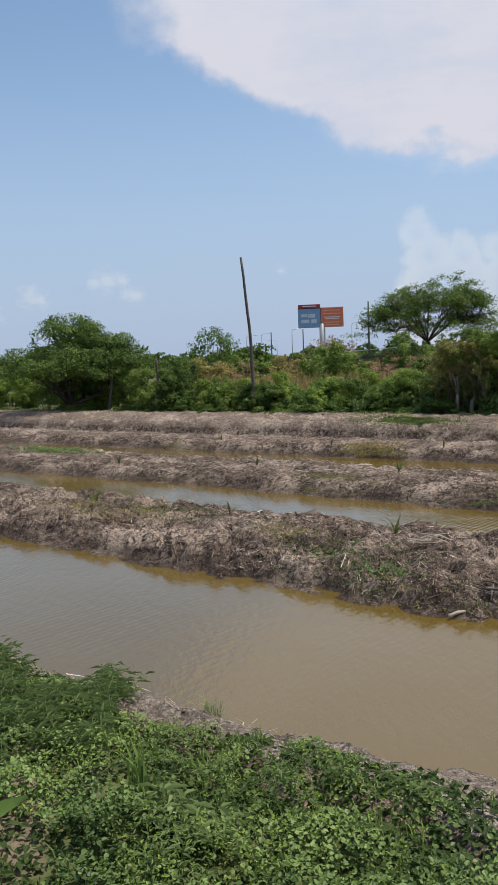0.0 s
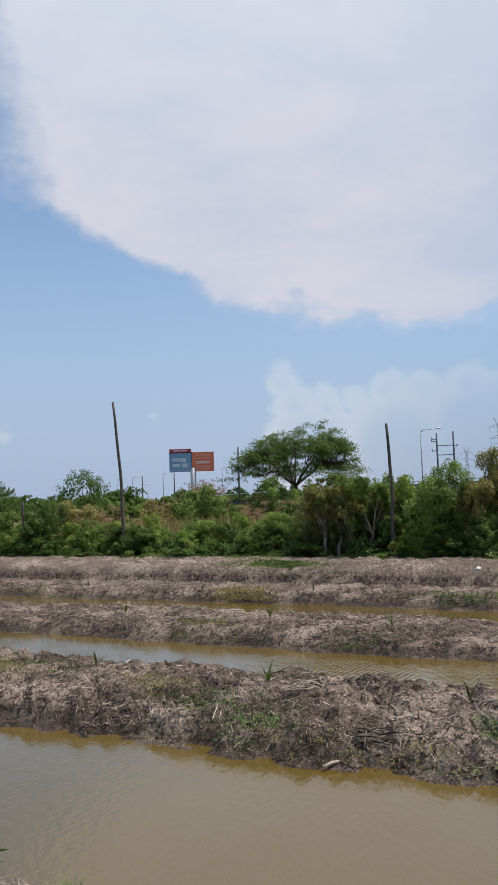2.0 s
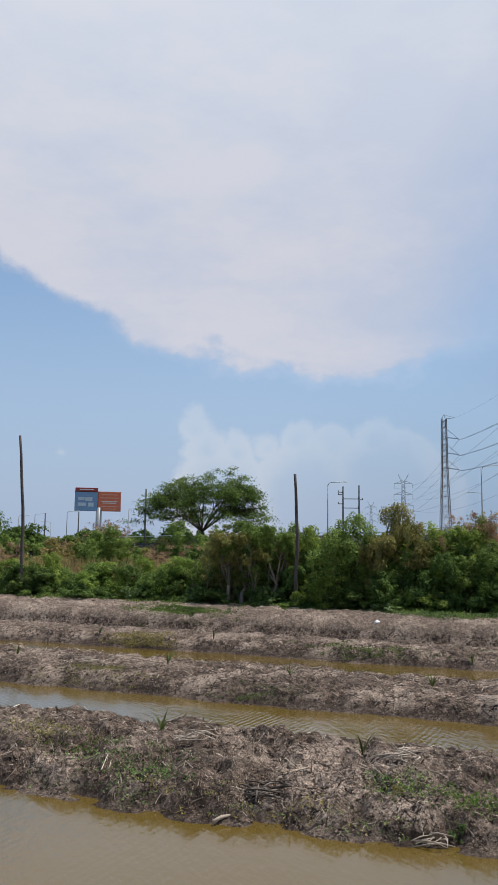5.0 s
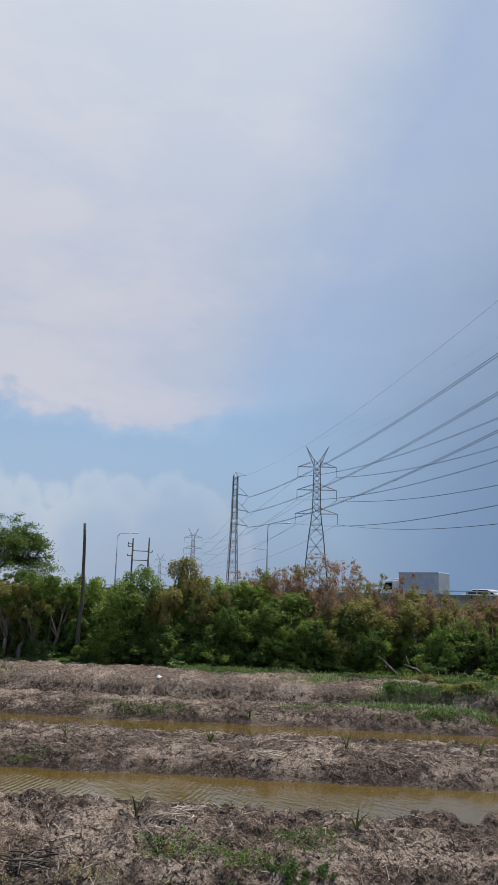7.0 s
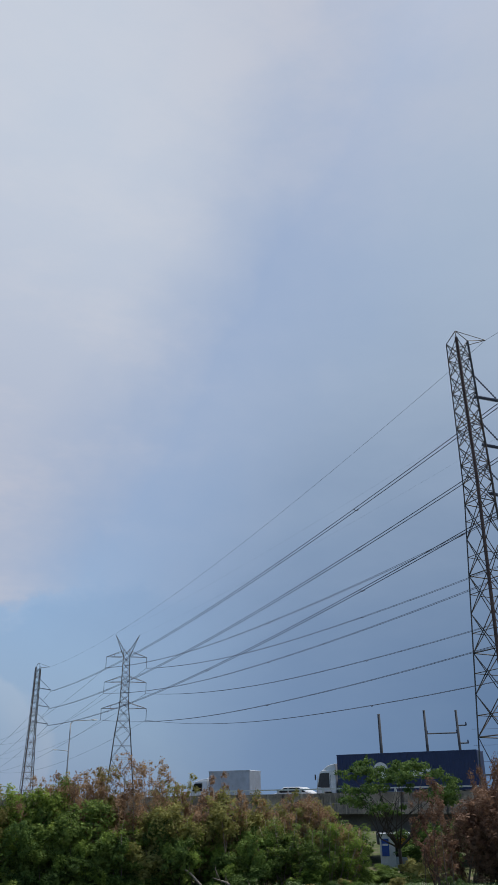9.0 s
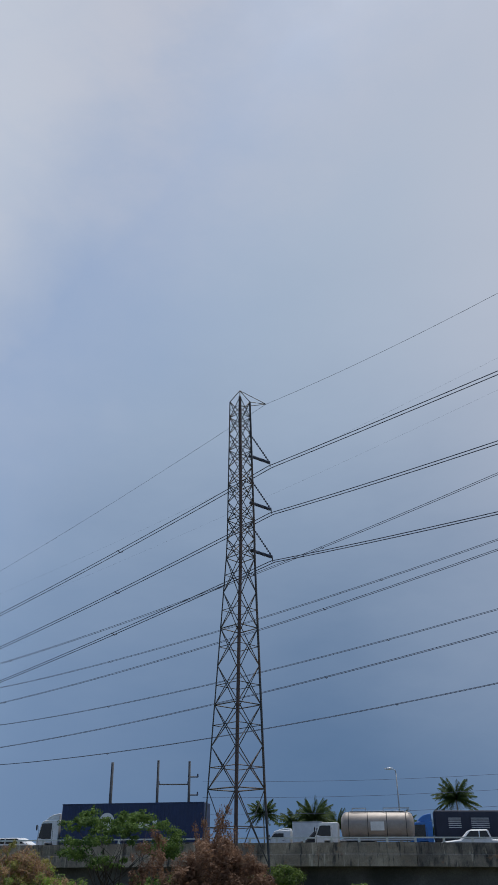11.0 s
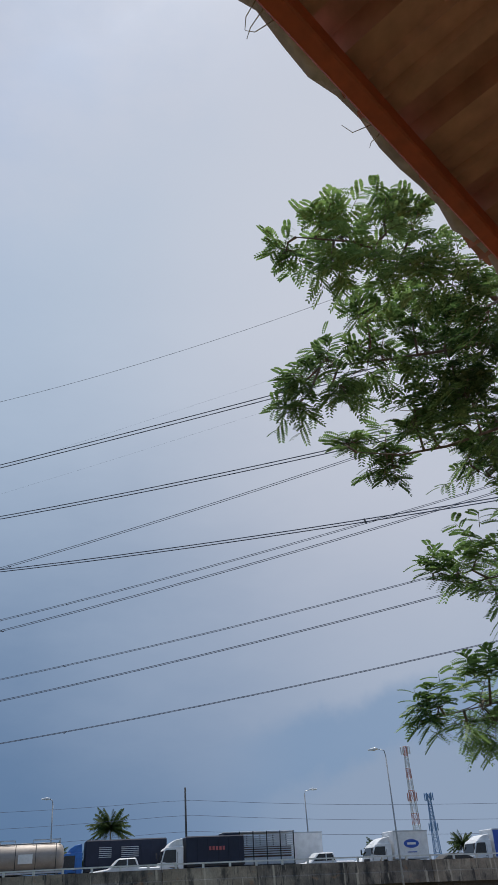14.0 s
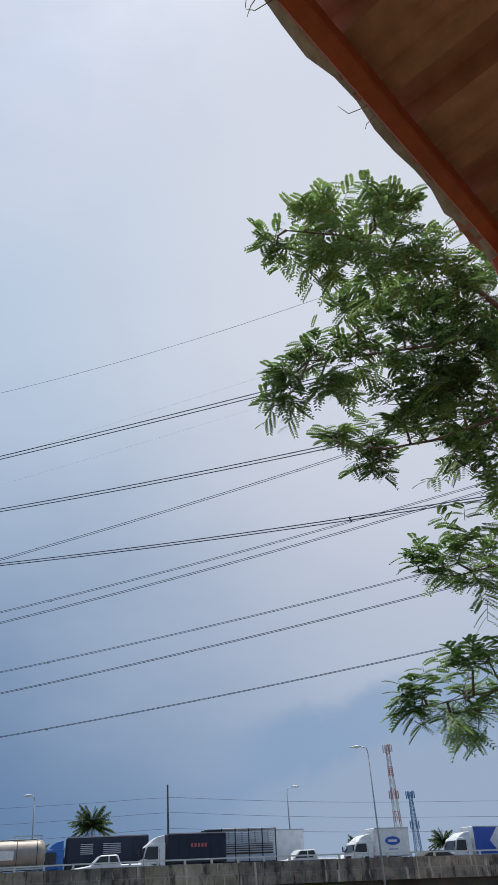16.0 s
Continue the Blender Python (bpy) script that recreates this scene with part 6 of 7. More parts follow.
def umbrella_tree(az, d, el_top, el_fork, width):
    """A spreading rain tree: limbs fan out from a low fork, each carrying its own leafy layers with sky between."""
    r = np.random.default_rng(3)
    foot = polar(az, d, 0.5)
    top = EYE + d * math.tan(radians(el_top)) - 0.5
    fz = EYE + d * math.tan(radians(el_fork)) - 0.5
    t = thing("rain_tree", "spreading umbrella-shaped tree with open leafy layers", "tree", Matrix.Translation(foot) @ pose(0, 0, 0, 0, 0, -az))
    fork = np.array([0.0, 0.0, fz])
    R, H = width / 2, top - fz

    def dome(x, y):
        """Height of the crown's upper face over the fork: full on one side, sloping on the other."""
        q_ = min(1.0, math.hypot(x, y) / R)
        return H * (1 + 0.07 * math.sin(x * 2.3 + 1.0) + 0.05 * math.sin(y * 2.9)) * math.sqrt(max(0.0, 1 - q_ ** 2.1)) * (1.0 if x > 0 else 1 - 0.28 * min(1.0, -x / R))
    ch, tufts = [tube_arrays([(0, 0, -0.3), (0.1, 0, fz * 0.5), fork], [0.36, 0.28, 0.24], 9)], []
    n = 19
    for i in range(n):
        a = 2.39996 * i + r.normal(0, 0.2)
        reach = R * (0.35 + 0.55 * math.sqrt((i + 0.5) / n))
        x, y = reach * math.cos(a) + 0.3, reach * math.sin(a) * 0.9
        h = np.array([x, y, fz + dome(x, y) * r.uniform(0.28, 0.92)])
        m = fork * 0.5 + h * 0.5 + [0, 0, 0.18 * H] + r.normal(0, 0.25, 3)
        ch.append(tube_arrays([fork, fork * 0.72 + m * 0.28, m, h], [0.075, 0.06, 0.045, 0.018], 6))
        for j in range(11):
            s_ = m * (1 - j / 11) + h * (j / 11)
            b = a + r.normal(0, 0.75)
            g = s_ + np.array([math.cos(b), math.sin(b) * 0.9, 0.0]) * r.uniform(0.5, 1.5)
            g[2] = fz + dome(g[0], g[1]) * (r.uniform(0.70, 1.0) if j % 3 else r.uniform(0.25, 0.70))
            if math.hypot(g[0], g[1]) > R * 1.02:
                continue
            ch.append(tube_arrays([s_, (s_ + g) / 2 + r.normal(0, 0.1, 3), g], [0.032, 0.022, 0.009], 5))
            for k in range(3):
                e = g + r.normal(0, 1, 3) * [0.42, 0.42, 0.16]
                ch.append(tube_arrays([g, e], [0.011, 0.005], 4))
                tufts.append(e)
    tv, tf = joined(ch)
    part_mesh("trunk", mesh_of("trunk", tv, tf, DARKBARK, True), t)
    tufts, n = np.array(tufts), 40000
    big_ = r.uniform(0.6, 1.3, len(tufts))
    k = r.choice(len(tufts), n, p=big_ ** 2 / np.sum(big_ ** 2))
    pos = tufts[k] + r.normal(0, 1, (n, 3)) * [0.32, 0.32, 0.12] * big_[k][:, None]
    pos[:, 2] -= 0.35 * np.sum((pos[:, :2] - tufts[k][:, :2]) ** 2, 1)
    nr = r.normal(0, 0.4, (n, 3)) + [0, 0, 1.0]
    nr /= np.linalg.norm(nr, axis=1, keepdims=True)
    v, f = leaf_tris(pos, nr, 0.20, 0.10, r)
    part_mesh("crown", mesh_of("crown", v, f, L_TREE), t)


umbrella_tree(13.0, 72, 5.55, 1.0, 12.4)

# green tree before the container truck, with flat sprays
limb_tree("tree", "young green tree with loose leafy sprays before the bridge", on_ground(54.6, 50, 0.1), 7, 0.10, (4.1, 2.7, 1.5), 3.5, L_DARK, DARKBARK, 61, 9, 11000, 17, 0.18, 0.085, ragged=0.5, heart=False)


def palm(az, d, el_top, label, k=1.0, seed=0):
    r = np.random.default_rng(seed)
    top = EYE + d * math.tan(radians(el_top))
    foot = polar(az, d, 0.4)
    h = top - 0.4 - 2.0 * k
    t = thing("coconut_palm", label, "palm", foot, "coconut palms")
    tube("trunk", [(0, 0, -0.3), (0.15, 0.1, h * 0.5), (0.05, 0.2, h)], [0.2, 0.14, 0.11], PALE_BARK, t, 8)
    o = Vector((0.05, 0.2, h))
    for i in range(36):
        a, lift = 2.39996 * i + r.normal(0, 0.15), -0.55 + 1.95 * ((i + r.random()) / 36)
        d_ = Vector((math.cos(a), math.sin(a), 0))
        ln = 2.9 * k * r.uniform(0.85, 1.1)
        sag = r.uniform(0.12, 0.36)
        rib = [o + d_ * (ln * q * (math.cos(lift) * (1 - 0.25 * q) + 0.22 * q)) + Vector((0, 0, ln * (q * math.sin(lift) - sag * q ** 2.2))) for q in np.linspace(0, 1, 9)]
        v, f = tube_arrays(rib, [0.035, 0.03, 0.028, 0.025, 0.02, 0.018, 0.014, 0.01, 0.005], 4)
        chunk = [(v, f)]
        side = d_.cross(Vector((0, 0, 1)))
        for j in range(1, 25):
            q = j / 25
            x = q * 8
            p = rib[int(x)].lerp(rib[min(8, int(x) + 1)], x - int(x))
            L = 0.85 * k * math.sin(math.pi * (0.12 + 0.85 * q)) + 0.1
            for s in (-1, 1):
                e = p + side * (s * L * r.uniform(0.45, 0.7)) + d_ * (L * 0.5) - Vector((0, 0, L * r.uniform(0.25, 0.75)))
                wv_ = d_ * 0.085 * k
                o_ = [tuple(p - wv_), tuple(p + wv_), tuple(e)]
                chunk.append((o_, [(0, 1, 2)]))
        v, f = joined(chunk)
        part_mesh("frond", mesh_of("frond", v, f, L_PALM), t)


PL = "coconut palm standing behind the bridge"
for i, (az, el, d, k) in enumerate(((64.1, 3.8, 180, 1.4), (66.2, 3.2, 190, 1.7), (67.4, 3.8, 180, 1.9), (68.9, 3.1, 190, 1.7), (73.3, 2.9, 190, 1.15), (74.9, 2.3, 200, 1.2), (76.7, 4.75, 170, 1.75), (79.4, 2.4, 200, 1.2), (93.8, 1.9, 190, 1.2), (72.9, 2.9, 120, 0.8), (99.3, 1.9, 120, 0.8))):
    palm(az, d, el, PL, k, i)

# pale dirt track in the grass before the bridge, dead branches, a thin half-dry tree
TRACK = surface("pale_dirt", (0.34, 0.28, 0.21), (0.50, 0.43, 0.34), 1.5, 0.95, 0.4, 30.0, c3=(0.25, 0.21, 0.14), depth=0.03)
vv, ff = [], []
for i in range(25):
    az = 44 + i * 0.9
    d = 47.5 - 0.055 * max(0.0, az - 46) ** 1.9
    for k in (-0.75, -0.5, 0.5, 0.75):
        p = on_ground(az, d + k * (1 + 0.3 * math.sin(i * 1.9)))
        vv.append((p.x, p.y, p.z + (0.05 if abs(k) < 0.6 else -0.06)))
for i in range(24):
    for k in range(3):
        ff.append((4 * i + k, 4 * i + k + 1, 4 * i + k + 5, 4 * i + k + 4))
tagged(new("dirt_track", mesh_of("dirt_track", vv, ff, TRACK, True)), "pale trodden dirt track through the grass", "path", kind="structure")
for az0, d0, az1, z1 in ((42.4, 40.0, 40.0, 2.3), (44.4, 39.6, 42.6, 1.6), (43.6, 39.2, 46.0, 0.9)):
    a, b = on_ground(az0, d0), polar(az1, d0 + 1.0, z1)
    t = thing("dead_branch", "grey fallen branch leaning in the scrub", "branch", a, "dead branches")
    tube("wood", [(0, 0, -0.05), (b - a) * 0.5 + Vector((0, 0, 0.12)), b - a], [0.06, 0.045, 0.02], PALE_BARK, t, 6)
    for j in range(4):
        o_ = (b - a) * (0.4 + 0.14 * j)
        tube("twig", [o_, o_ + Vector((0.25 * math.sin(j * 2.1), 0.2, 0.35 + 0.1 * j))], [0.015, 0.005], PALE_BARK, t, 4)
limb_tree("small_tree", "thin half-dry tree with rust-brown leaves", on_ground(57.1, 34, 0.1), 4.4, 0.06, (1.0, 1.0, 1.75), 2.2, L_DEAD, DARKBARK, 77, 9, 3600, 14, 0.10, 0.05, ragged=0.6, heart=False)

# low buildings under and behind the bridge
def low_house(az, d, w, h, label, wall, roofm):
    t = thing("house", label, "house", polar(az, d, 0.4))
    t.matrix_basis = Matrix.Translation(polar(az, d, 0.4)) @ pose(0, 0, 0, 0, 0, -az)
    bx("wall", wall, t, (0, 0, h / 2 - 0.2), (w, 5, h + 0.4), 0.03)
    prism("roof", roofm, t, [(-w / 2 - 0.4, h), (0, h + 0.9), (w / 2 + 0.4, h), (w / 2 + 0.4, h - 0.08), (0, h + 0.8), (-w / 2 - 0.4, h - 0.08)], -3.0, 3.0, bevel=0)
    bx("door", NAVY_BOX, t, (-w * 0.25, -2.51, 1.0), (0.9, 0.06, 2.0), 0.01)
    win = bx("window", DARKGLASS, t, (w * 0.2, -2.51, 1.5), (1.2, 0.05, 1.0), 0.01)
    bx("window_frame", BARWHITE, win, (w * 0.2, -2.53, 0.96), (1.4, 0.08, 0.08), 0)
    return t


low_house(65.5, 88, 9, 3.2, "low white shed with pale metal roof behind the bridge", WHITE, GREYPANEL)
low_house(78, 92, 12, 3.2, "low white shed with pale metal roof behind the bridge", WHITE, GREYPANEL)
sh = thing("roadside_stall", "white roadside stall with orange awning and blue sign", "stall", Matrix.Translation(polar(54.3, 64.0, 0.5)) @ pose(0, 0, 0, 0, 0, -54.3) @ Matrix.Diagonal((0.85, 0.85, 0.85, 1)))
bx("wall", WHITE, sh, (0, 0, 1.3), (2.4, 2.2, 2.7), 0.03)
bx("opening", DARKGLASS, sh, (0.55, -1.105, 1.45), (1.0, 0.03, 1.0), 0)
bx("roof", GREYPANEL, sh, (0, 0, 2.7), (2.7, 2.6, 0.1), 0.02)
bx("sign", BARBLUE, sh, (-0.75, -1.13, 1.7), (0.6, 0.06, 1.3), 0.01)
bx("sign_bar", BARWHITE, sh, (-0.75, -1.17, 1.9), (0.45, 0.03, 0.15), 0)
prism("awning", plain("orange_awning", (0.75, 0.33, 0.06), 0.6), sh, [(0.1, 2.35), (1.1, 2.35), (1.3, 1.95), (0.3, 1.95)], -1.8, -1.12, bevel=0)
bx("counter", GREYPANEL, sh, (0.6, -1.3, 0.75), (1.1, 0.4, 0.5), 0.02)

# ---- undergrowth: weeds, reeds, grass ----
r = np.random.default_rng(21)
c = []
for az in list(np.arange(-26, 28, 0.7)) + list(np.arange(28, 52, 0.25)):
    s = 40.3 + r.uniform(-0.6, 1.2) - (0.8 if az > 30 else 0)
    d = s_dist(az, s)
    p = polar(az, d)
    c.append((p.x, p.y, gz(p)))
v, f = blades(r, [x for x in c if lattice_noise(x[0] * 0.5, x[1] * 0.5, 9) > 0.0], 40, 0.22, 0.045, 0.42, 1.4)
stuff("weeds", "green weeds along the dike top", "weeds", v, f, L_MID)
c = []
for i in range(560):
    az = r.uniform(26, 58)
    s = r.uniform(36.0, 40.5)
    if az < 46 and lattice_noise(az * 0.45, s * 0.4, 4) + 0.25 * (s - 39.5) < 0.0:
        continue
    d = s_dist(az, s)
    if az < 36 and r.random() < 0.6:
        continue
    p = polar(az, d)
    c.append((p.x, p.y, gz(p)))
v, f = blades(r, c, 26, 0.18, 0.035, 0.42, 1.1)
stuff("grass", "green grass spreading over the dike's slope", "grass", v, f, L_CREEP)
c = []
for k in range(2600):
    az, d = r.uniform(38, 60), r.uniform(31.5, 42)
    p = polar(az, d)
    z = gz(p)
    if z > 0.18 and lattice_noise(p.x * 0.45, p.y * 0.45, 21) + r.normal(0, 0.15) > 0.30 - 0.085 * (az - 43):
        c.append((p.x, p.y, z))
v, f = blades(r, c, 22, 0.17, 0.032, 0.38, 1.2)
stuff("grass", "rank green grass over the bank before the bridge", "grass", v, f, L_CREEP)
c = []
for i in range(230):
    az = r.uniform(-2.6, 13.0)
    p = polar(az, s_dist(az, r.uniform(44.5, 49)))
    c.append((p.x, p.y, 0.6))
v, f = blades(r, c, 14, 2.6, 0.07, 0.4, 0.25)
stuff("reeds", "dry straw-coloured reeds with plumes", "reeds", v, f, L_STRAW)


def patch(u, s, ru, rs, n, height, seed, mat=None, label="low green weeds on a bed", name="weeds", leaf=1.0):
    """A ragged patch of low weeds on the beds."""
    q = np.random.default_rng(seed)
    uu, ss = u + q.normal(0, ru / 2, n), s + q.normal(0, rs / 2, n)
    zz = ground_z(uu, ss)
    a, b = np.array(AU), np.array(AS)
    pts = uu[:, None] * a + ss[:, None] * b
    pts[:, 2] = zz
    pts = pts[zz > 0.06]
    pts = np.repeat(pts, 12, 0)
    pts = pts + q.normal(0, 1, pts.shape) * [0.13, 0.13, 0.0] + np.stack([np.zeros(len(pts)), np.zeros(len(pts)), q.uniform(0.0, height, len(pts))], 1)
    nr = q.normal(0, 0.6, pts.shape) + [0, 0, 1.0]
    nr /= np.linalg.norm(nr, axis=1, keepdims=True)
    v, f = leaf_quads(pts, nr, 0.075 * leaf, 0.026 * leaf, q)
    stuff(name, label, "weeds", v, f, mat or L_MID)


def at_us(az, el, z=0.5):
    d = (EYE - z) / math.tan(radians(-el))
    return us_of(polar(az, d))


for i, (az, el, ru, rs, n) in enumerate(((-13.4, -12.6, 1.6, 0.8, 120), (-11, -10.0, 3.0, 0.8, 160), (-6, -10.4, 1.5, 0.8, 80), (8.5, -14.6, 1.2, 0.9, 120), (12, -16.5, 2.2, 0.6, 160), (5.2, -13.2, 0.9, 0.6, 50),
                                          (22, -17.2, 1.6, 0.7, 130), (19, -16.6, 1.5, 0.6, 80), (27, -15.4, 0.6, 0.5, 60), (36, -14.9, 0.7, 0.5, 60), (2.0, -12.5, 0.8, 0.5, 50), (32, -15.9, 0.8, 0.4, 60),
                                          (-8, -7.4, 2.5, 0.8, 90), (6, -8.6, 2.0, 0.8, 80), (17, -9.6, 1.6, 0.6, 70), (-14, -5.6, 3.0, 0.8, 120), (-6, -5.4, 2.5, 0.8, 80), (11.7, -5.2, 2.6, 1.0, 200), (30.5, -5.4, 2.4, 1.0, 240), (9, -6.3, 1.6, 0.7, 90), (28, -10.4, 1.4, 0.5, 80), (39, -10.6, 2.0, 0.6, 90),
                                          (42.4, -5.9, 2.4, 0.6, 90), (45.4, -5.8, 2.4, 0.7, 110), (48.4, -5.9, 2.4, 0.7, 110), (44.9, -6.9, 1.0, 0.5, 40), (36.6, -6.8, 2.0, 0.5, 22), (24.5, -6.9, 2.2, 0.6, 34), (40.5, -5.5, 1.6, 0.5, 90), (34.2, -5.0, 2.0, 0.6, 110))):
    u, s = at_us(az, el)
    patch(u, s, ru, rs, int(n * (0.95 if el < -7 else 1.9)), 0.065 if el < -7 else 0.12, 400 + i, (L_CREEP, L_OLIVE, L_DARK)[i % 3] if az < 20 else (L_CREEP, L_DARK)[i % 2], leaf=1.0 if el < -7 else 1.5)
for i, (az, el, k) in enumerate(((31.0, -17.4, 1.0), (35.5, -17.2, 1.3), (37.6, -17.2, 0.9), (33.9, -16.9, 0.8), (26.5, -16.4, 1.0))):
    u, s = at_us(az, el, 0.35)
    p = us(u, s)
    p.z = gz(p) - 0.03
    place_bush("weed_clump", "leafy green weed clump on the bed's slope", K_LOW[i % 2], L_CREEP if i != 4 else L_OLIVE, BARK, p, i * 70, (0.13 * k, 0.13 * k, 0.15 * k), "weed clumps", "weed", "foliage", "branchwork")

# ---- seedlings on the beds ----
def seedling(seed):
    q = np.random.default_rng(seed)
    ch = []
    for i in range(6):
        a, lean = q.uniform(0, 6.28), q.uniform(0.1, 0.75)
        L = q.uniform(0.30, 0.52)
        d_ = Vector((math.cos(a), math.sin(a), 0))
        s_ = Vector((-math.sin(a), math.cos(a), 0))
        o_, v_, f_ = Vector((0, 0, 0)), [], []
        for k, (q_, w_) in enumerate(((0, 0.010), (0.35, 0.024), (0.7, 0.019), (1.0, 0.003))):
            p = o_ + d_ * (L * lean * q_ * (0.5 + q_)) + Vector((0, 0, L * q_ * (1 - 0.25 * lean * q_)))
            v_ += [tuple(p - s_ * w_), tuple(p + s_ * w_ + d_ * 0.004)]
        f_ = [(2 * k, 2 * k + 1, 2 * k + 3, 2 * k + 2) for k in range(3)]
        ch.append((v_, f_))
    return ch


def place_seedling(az, el, k, seed, z=0.6):
    u, s = at_us(az, el, z)
    p = us(u, s)
    p.z = gz(p) - 0.02
    t = thing("seedling", "young coconut seedling with upright blades in bare soil", "seedling", Matrix.Translation(p) @ Matrix.Diagonal((k, k, k, 1)), "seedlings")
    for v, f in seedling(seed):
        part_mesh("blade", mesh_of("blade", v, f, L_SEED), t)
    tube("sprout", [(0, 0, -0.02), (0, 0, 0.1)], [0.03, 0.015], BARK, t, 6)


for i, (az, el) in enumerate(((-11.3, -9.33), (-1.6, -10.7), (10.5, -12.38), (24.55, -13.1), (39.4, -13.71), (53.0, -13.9), (-19.5, -8.1))):
    place_seedling(az, el, 1.0, 500 + i)
for i, (az, el) in enumerate(((-9.5, -6.6), (0.5, -7.2), (10.8, -7.95), (19.5, -8.67), (29.3, -8.8), (38.7, -9.1), (47.5, -9.0))):
    place_seedling(az, el, 1.0, 520 + i)
for i, (az, el) in enumerate(((-2, -5.3), (6, -5.9), (14, -6.3), (23, -6.7), (32, -6.9), (41, -6.9))):
    place_seedling(az, el, 0.85, 540 + i)

# ---- litter: dry stalks, clods, stick heap ----
def litter(n, seed, length, width, u0, u1, s0, s1, name, label, mat, lift=0.012):
    """Dry stalks lying about on the beds, following the ground."""
    q = np.random.default_rng(seed)
    uu, ss = q.uniform(u0, u1, n), q.uniform(s0, s1, n)
    thick = fbm(uu * 0.9, ss * 0.9, 3, seed) > q.uniform(-0.45, 0.35, n)
    uu, ss = uu[thick], ss[thick]
    zz = ground_z(uu, ss)
    ok = zz > 0.1
    uu, ss, zz = uu[ok], ss[ok], zz[ok]
    m = len(uu)
    a = q.uniform(0, 2 * np.pi, m)
    L = length * q.lognormal(-0.1, 0.5, m)
    du, ds = np.cos(a) * L / 2, np.sin(a) * L / 2
    z0, z1 = ground_z(uu - du, ss - ds), ground_z(uu + du, ss + ds)
    A, B = np.array(AU), np.array(AS)
    p0 = (uu - du)[:, None] * A + (ss - ds)[:, None] * B
    p1 = (uu + du)[:, None] * A + (ss + ds)[:, None] * B
    p0[:, 2], p1[:, 2] = np.maximum(z0, zz - 0.05) + lift, np.maximum(z1, zz - 0.05) + lift + q.uniform(0, 0.09, m)
    d = p1 - p0
    d /= np.linalg.norm(d, axis=1, keepdims=True)
    sd = np.cross(d, [0, 0, 1.0])
    w = (width * q.uniform(0.5, 1.4, m))[:, None]
    up = np.array([0, 0, 1.0]) * w
    v = np.stack([p0 - sd * w, p0 + sd * w, p0 + up, p1 - sd * w * 0.5, p1 + sd * w * 0.5, p1 + up * 0.5], 1).reshape(-1, 3)
    i = np.arange(m)[:, None] * 6
    f = np.concatenate([i + [0, 3, 5, 2], i + [1, 2, 5, 4], i + [0, 1, 4, 3]], 0)
    stuff(name, label, "dry stalks", v, f, mat)


litter(6000, 61, 0.10, 0.009, -14, 26, 11.7, 18.0, "dry_stalks", "pale dry stalks strewn on the near bed", DRYWOOD)
litter(230, 64, 0.30, 0.011, -14, 26, 12.0, 17.8, "dry_stalks", "longer dry stalks strewn on the near bed", DRYWOOD, 0.03)
litter(4200, 62, 0.15, 0.014, -12, 40, 20.4, 27.0, "dry_stalks", "pale dry stalks strewn on the second bed", DRYWOOD)
litter(2600, 63, 0.18, 0.017, -10, 50, 28.4, 40.0, "dry_stalks", "pale dry stalks strewn on the far beds", DRYWOOD)


litter(5000, 66, 0.15, 0.014, -14, 26, 11.7, 17.2, "dry_stalks", "rotten brown stalks strewn on the near bed", DARKBITS, 0.004)
litter(3500, 67, 0.18, 0.018, -12, 40, 20.4, 26.2, "dry_stalks", "rotten brown stalks strewn on the second bed", DARKBITS, 0.004)


def clods(n, seed, u0, u1, s0, s1, size):
    q = np.random.default_rng(seed)
    uu, ss = q.uniform(u0, u1, n), q.uniform(s0, s1, n)
    zz = ground_z(uu, ss)
    ok = zz > 0.02
    uu, ss, zz = uu[ok], ss[ok], zz[ok]
    base = np.array([(1, 0, 0), (-1, 0, 0), (0, 1, 0), (0, -1, 0), (0, 0, 0.55), (0, 0, -0.6)])
    m = len(uu)
    R = size * q.lognormal(0, 0.38, m)
    v = base[None] * q.uniform(0.6, 1.3, (m, 6, 1)) * R[:, None, None]
    a = q.uniform(0, 6.28, m)
    ca, sa = np.cos(a)[:, None], np.sin(a)[:, None]
    v = np.stack([v[..., 0] * ca - v[..., 1] * sa, v[..., 0] * sa + v[..., 1] * ca, v[..., 2]], -1)
    o = uu[:, None] * np.array(AU) + ss[:, None] * np.array(AS)
    o[:, 2] = zz + R * 0.15
    v = (v + o[:, None]).reshape(-1, 3)
    t = np.array([(0, 2, 4), (2, 1, 4), (1, 3, 4), (3, 0, 4), (2, 0, 5), (1, 2, 5), (3, 1, 5), (0, 3, 5)])
    f = (np.arange(m)[:, None, None] * 6 + t[None]).reshape(-1, 3)
    ob = stuff("soil_clods", "lumpy clods of dug soil on the beds", "soil", v, f, CLOD)
    ob.data.polygons.foreach_set("use_smooth", [True] * len(ob.data.polygons))


clods(15000, 71, -12, 24, 11.5, 17.4, 0.017)
clods(7000, 72, -12, 40, 20.4, 26.4, 0.026)
clods(5000, 73, -10, 50, 28.8, 40.0, 0.032)


def stick_heap(az, el, n, size, label, mat):
    u, s = at_us(az, el, 0.5)
    p = us(u, s)
    p.z = gz(p)
    t = thing("stick_heap", label, "stick heap", p, "stick heaps")
    q = np.random.default_rng(int(az * 10) + 900)
    for i in range(n):
        a, L = q.uniform(0, 6.28), size * q.uniform(0.4, 1.0)
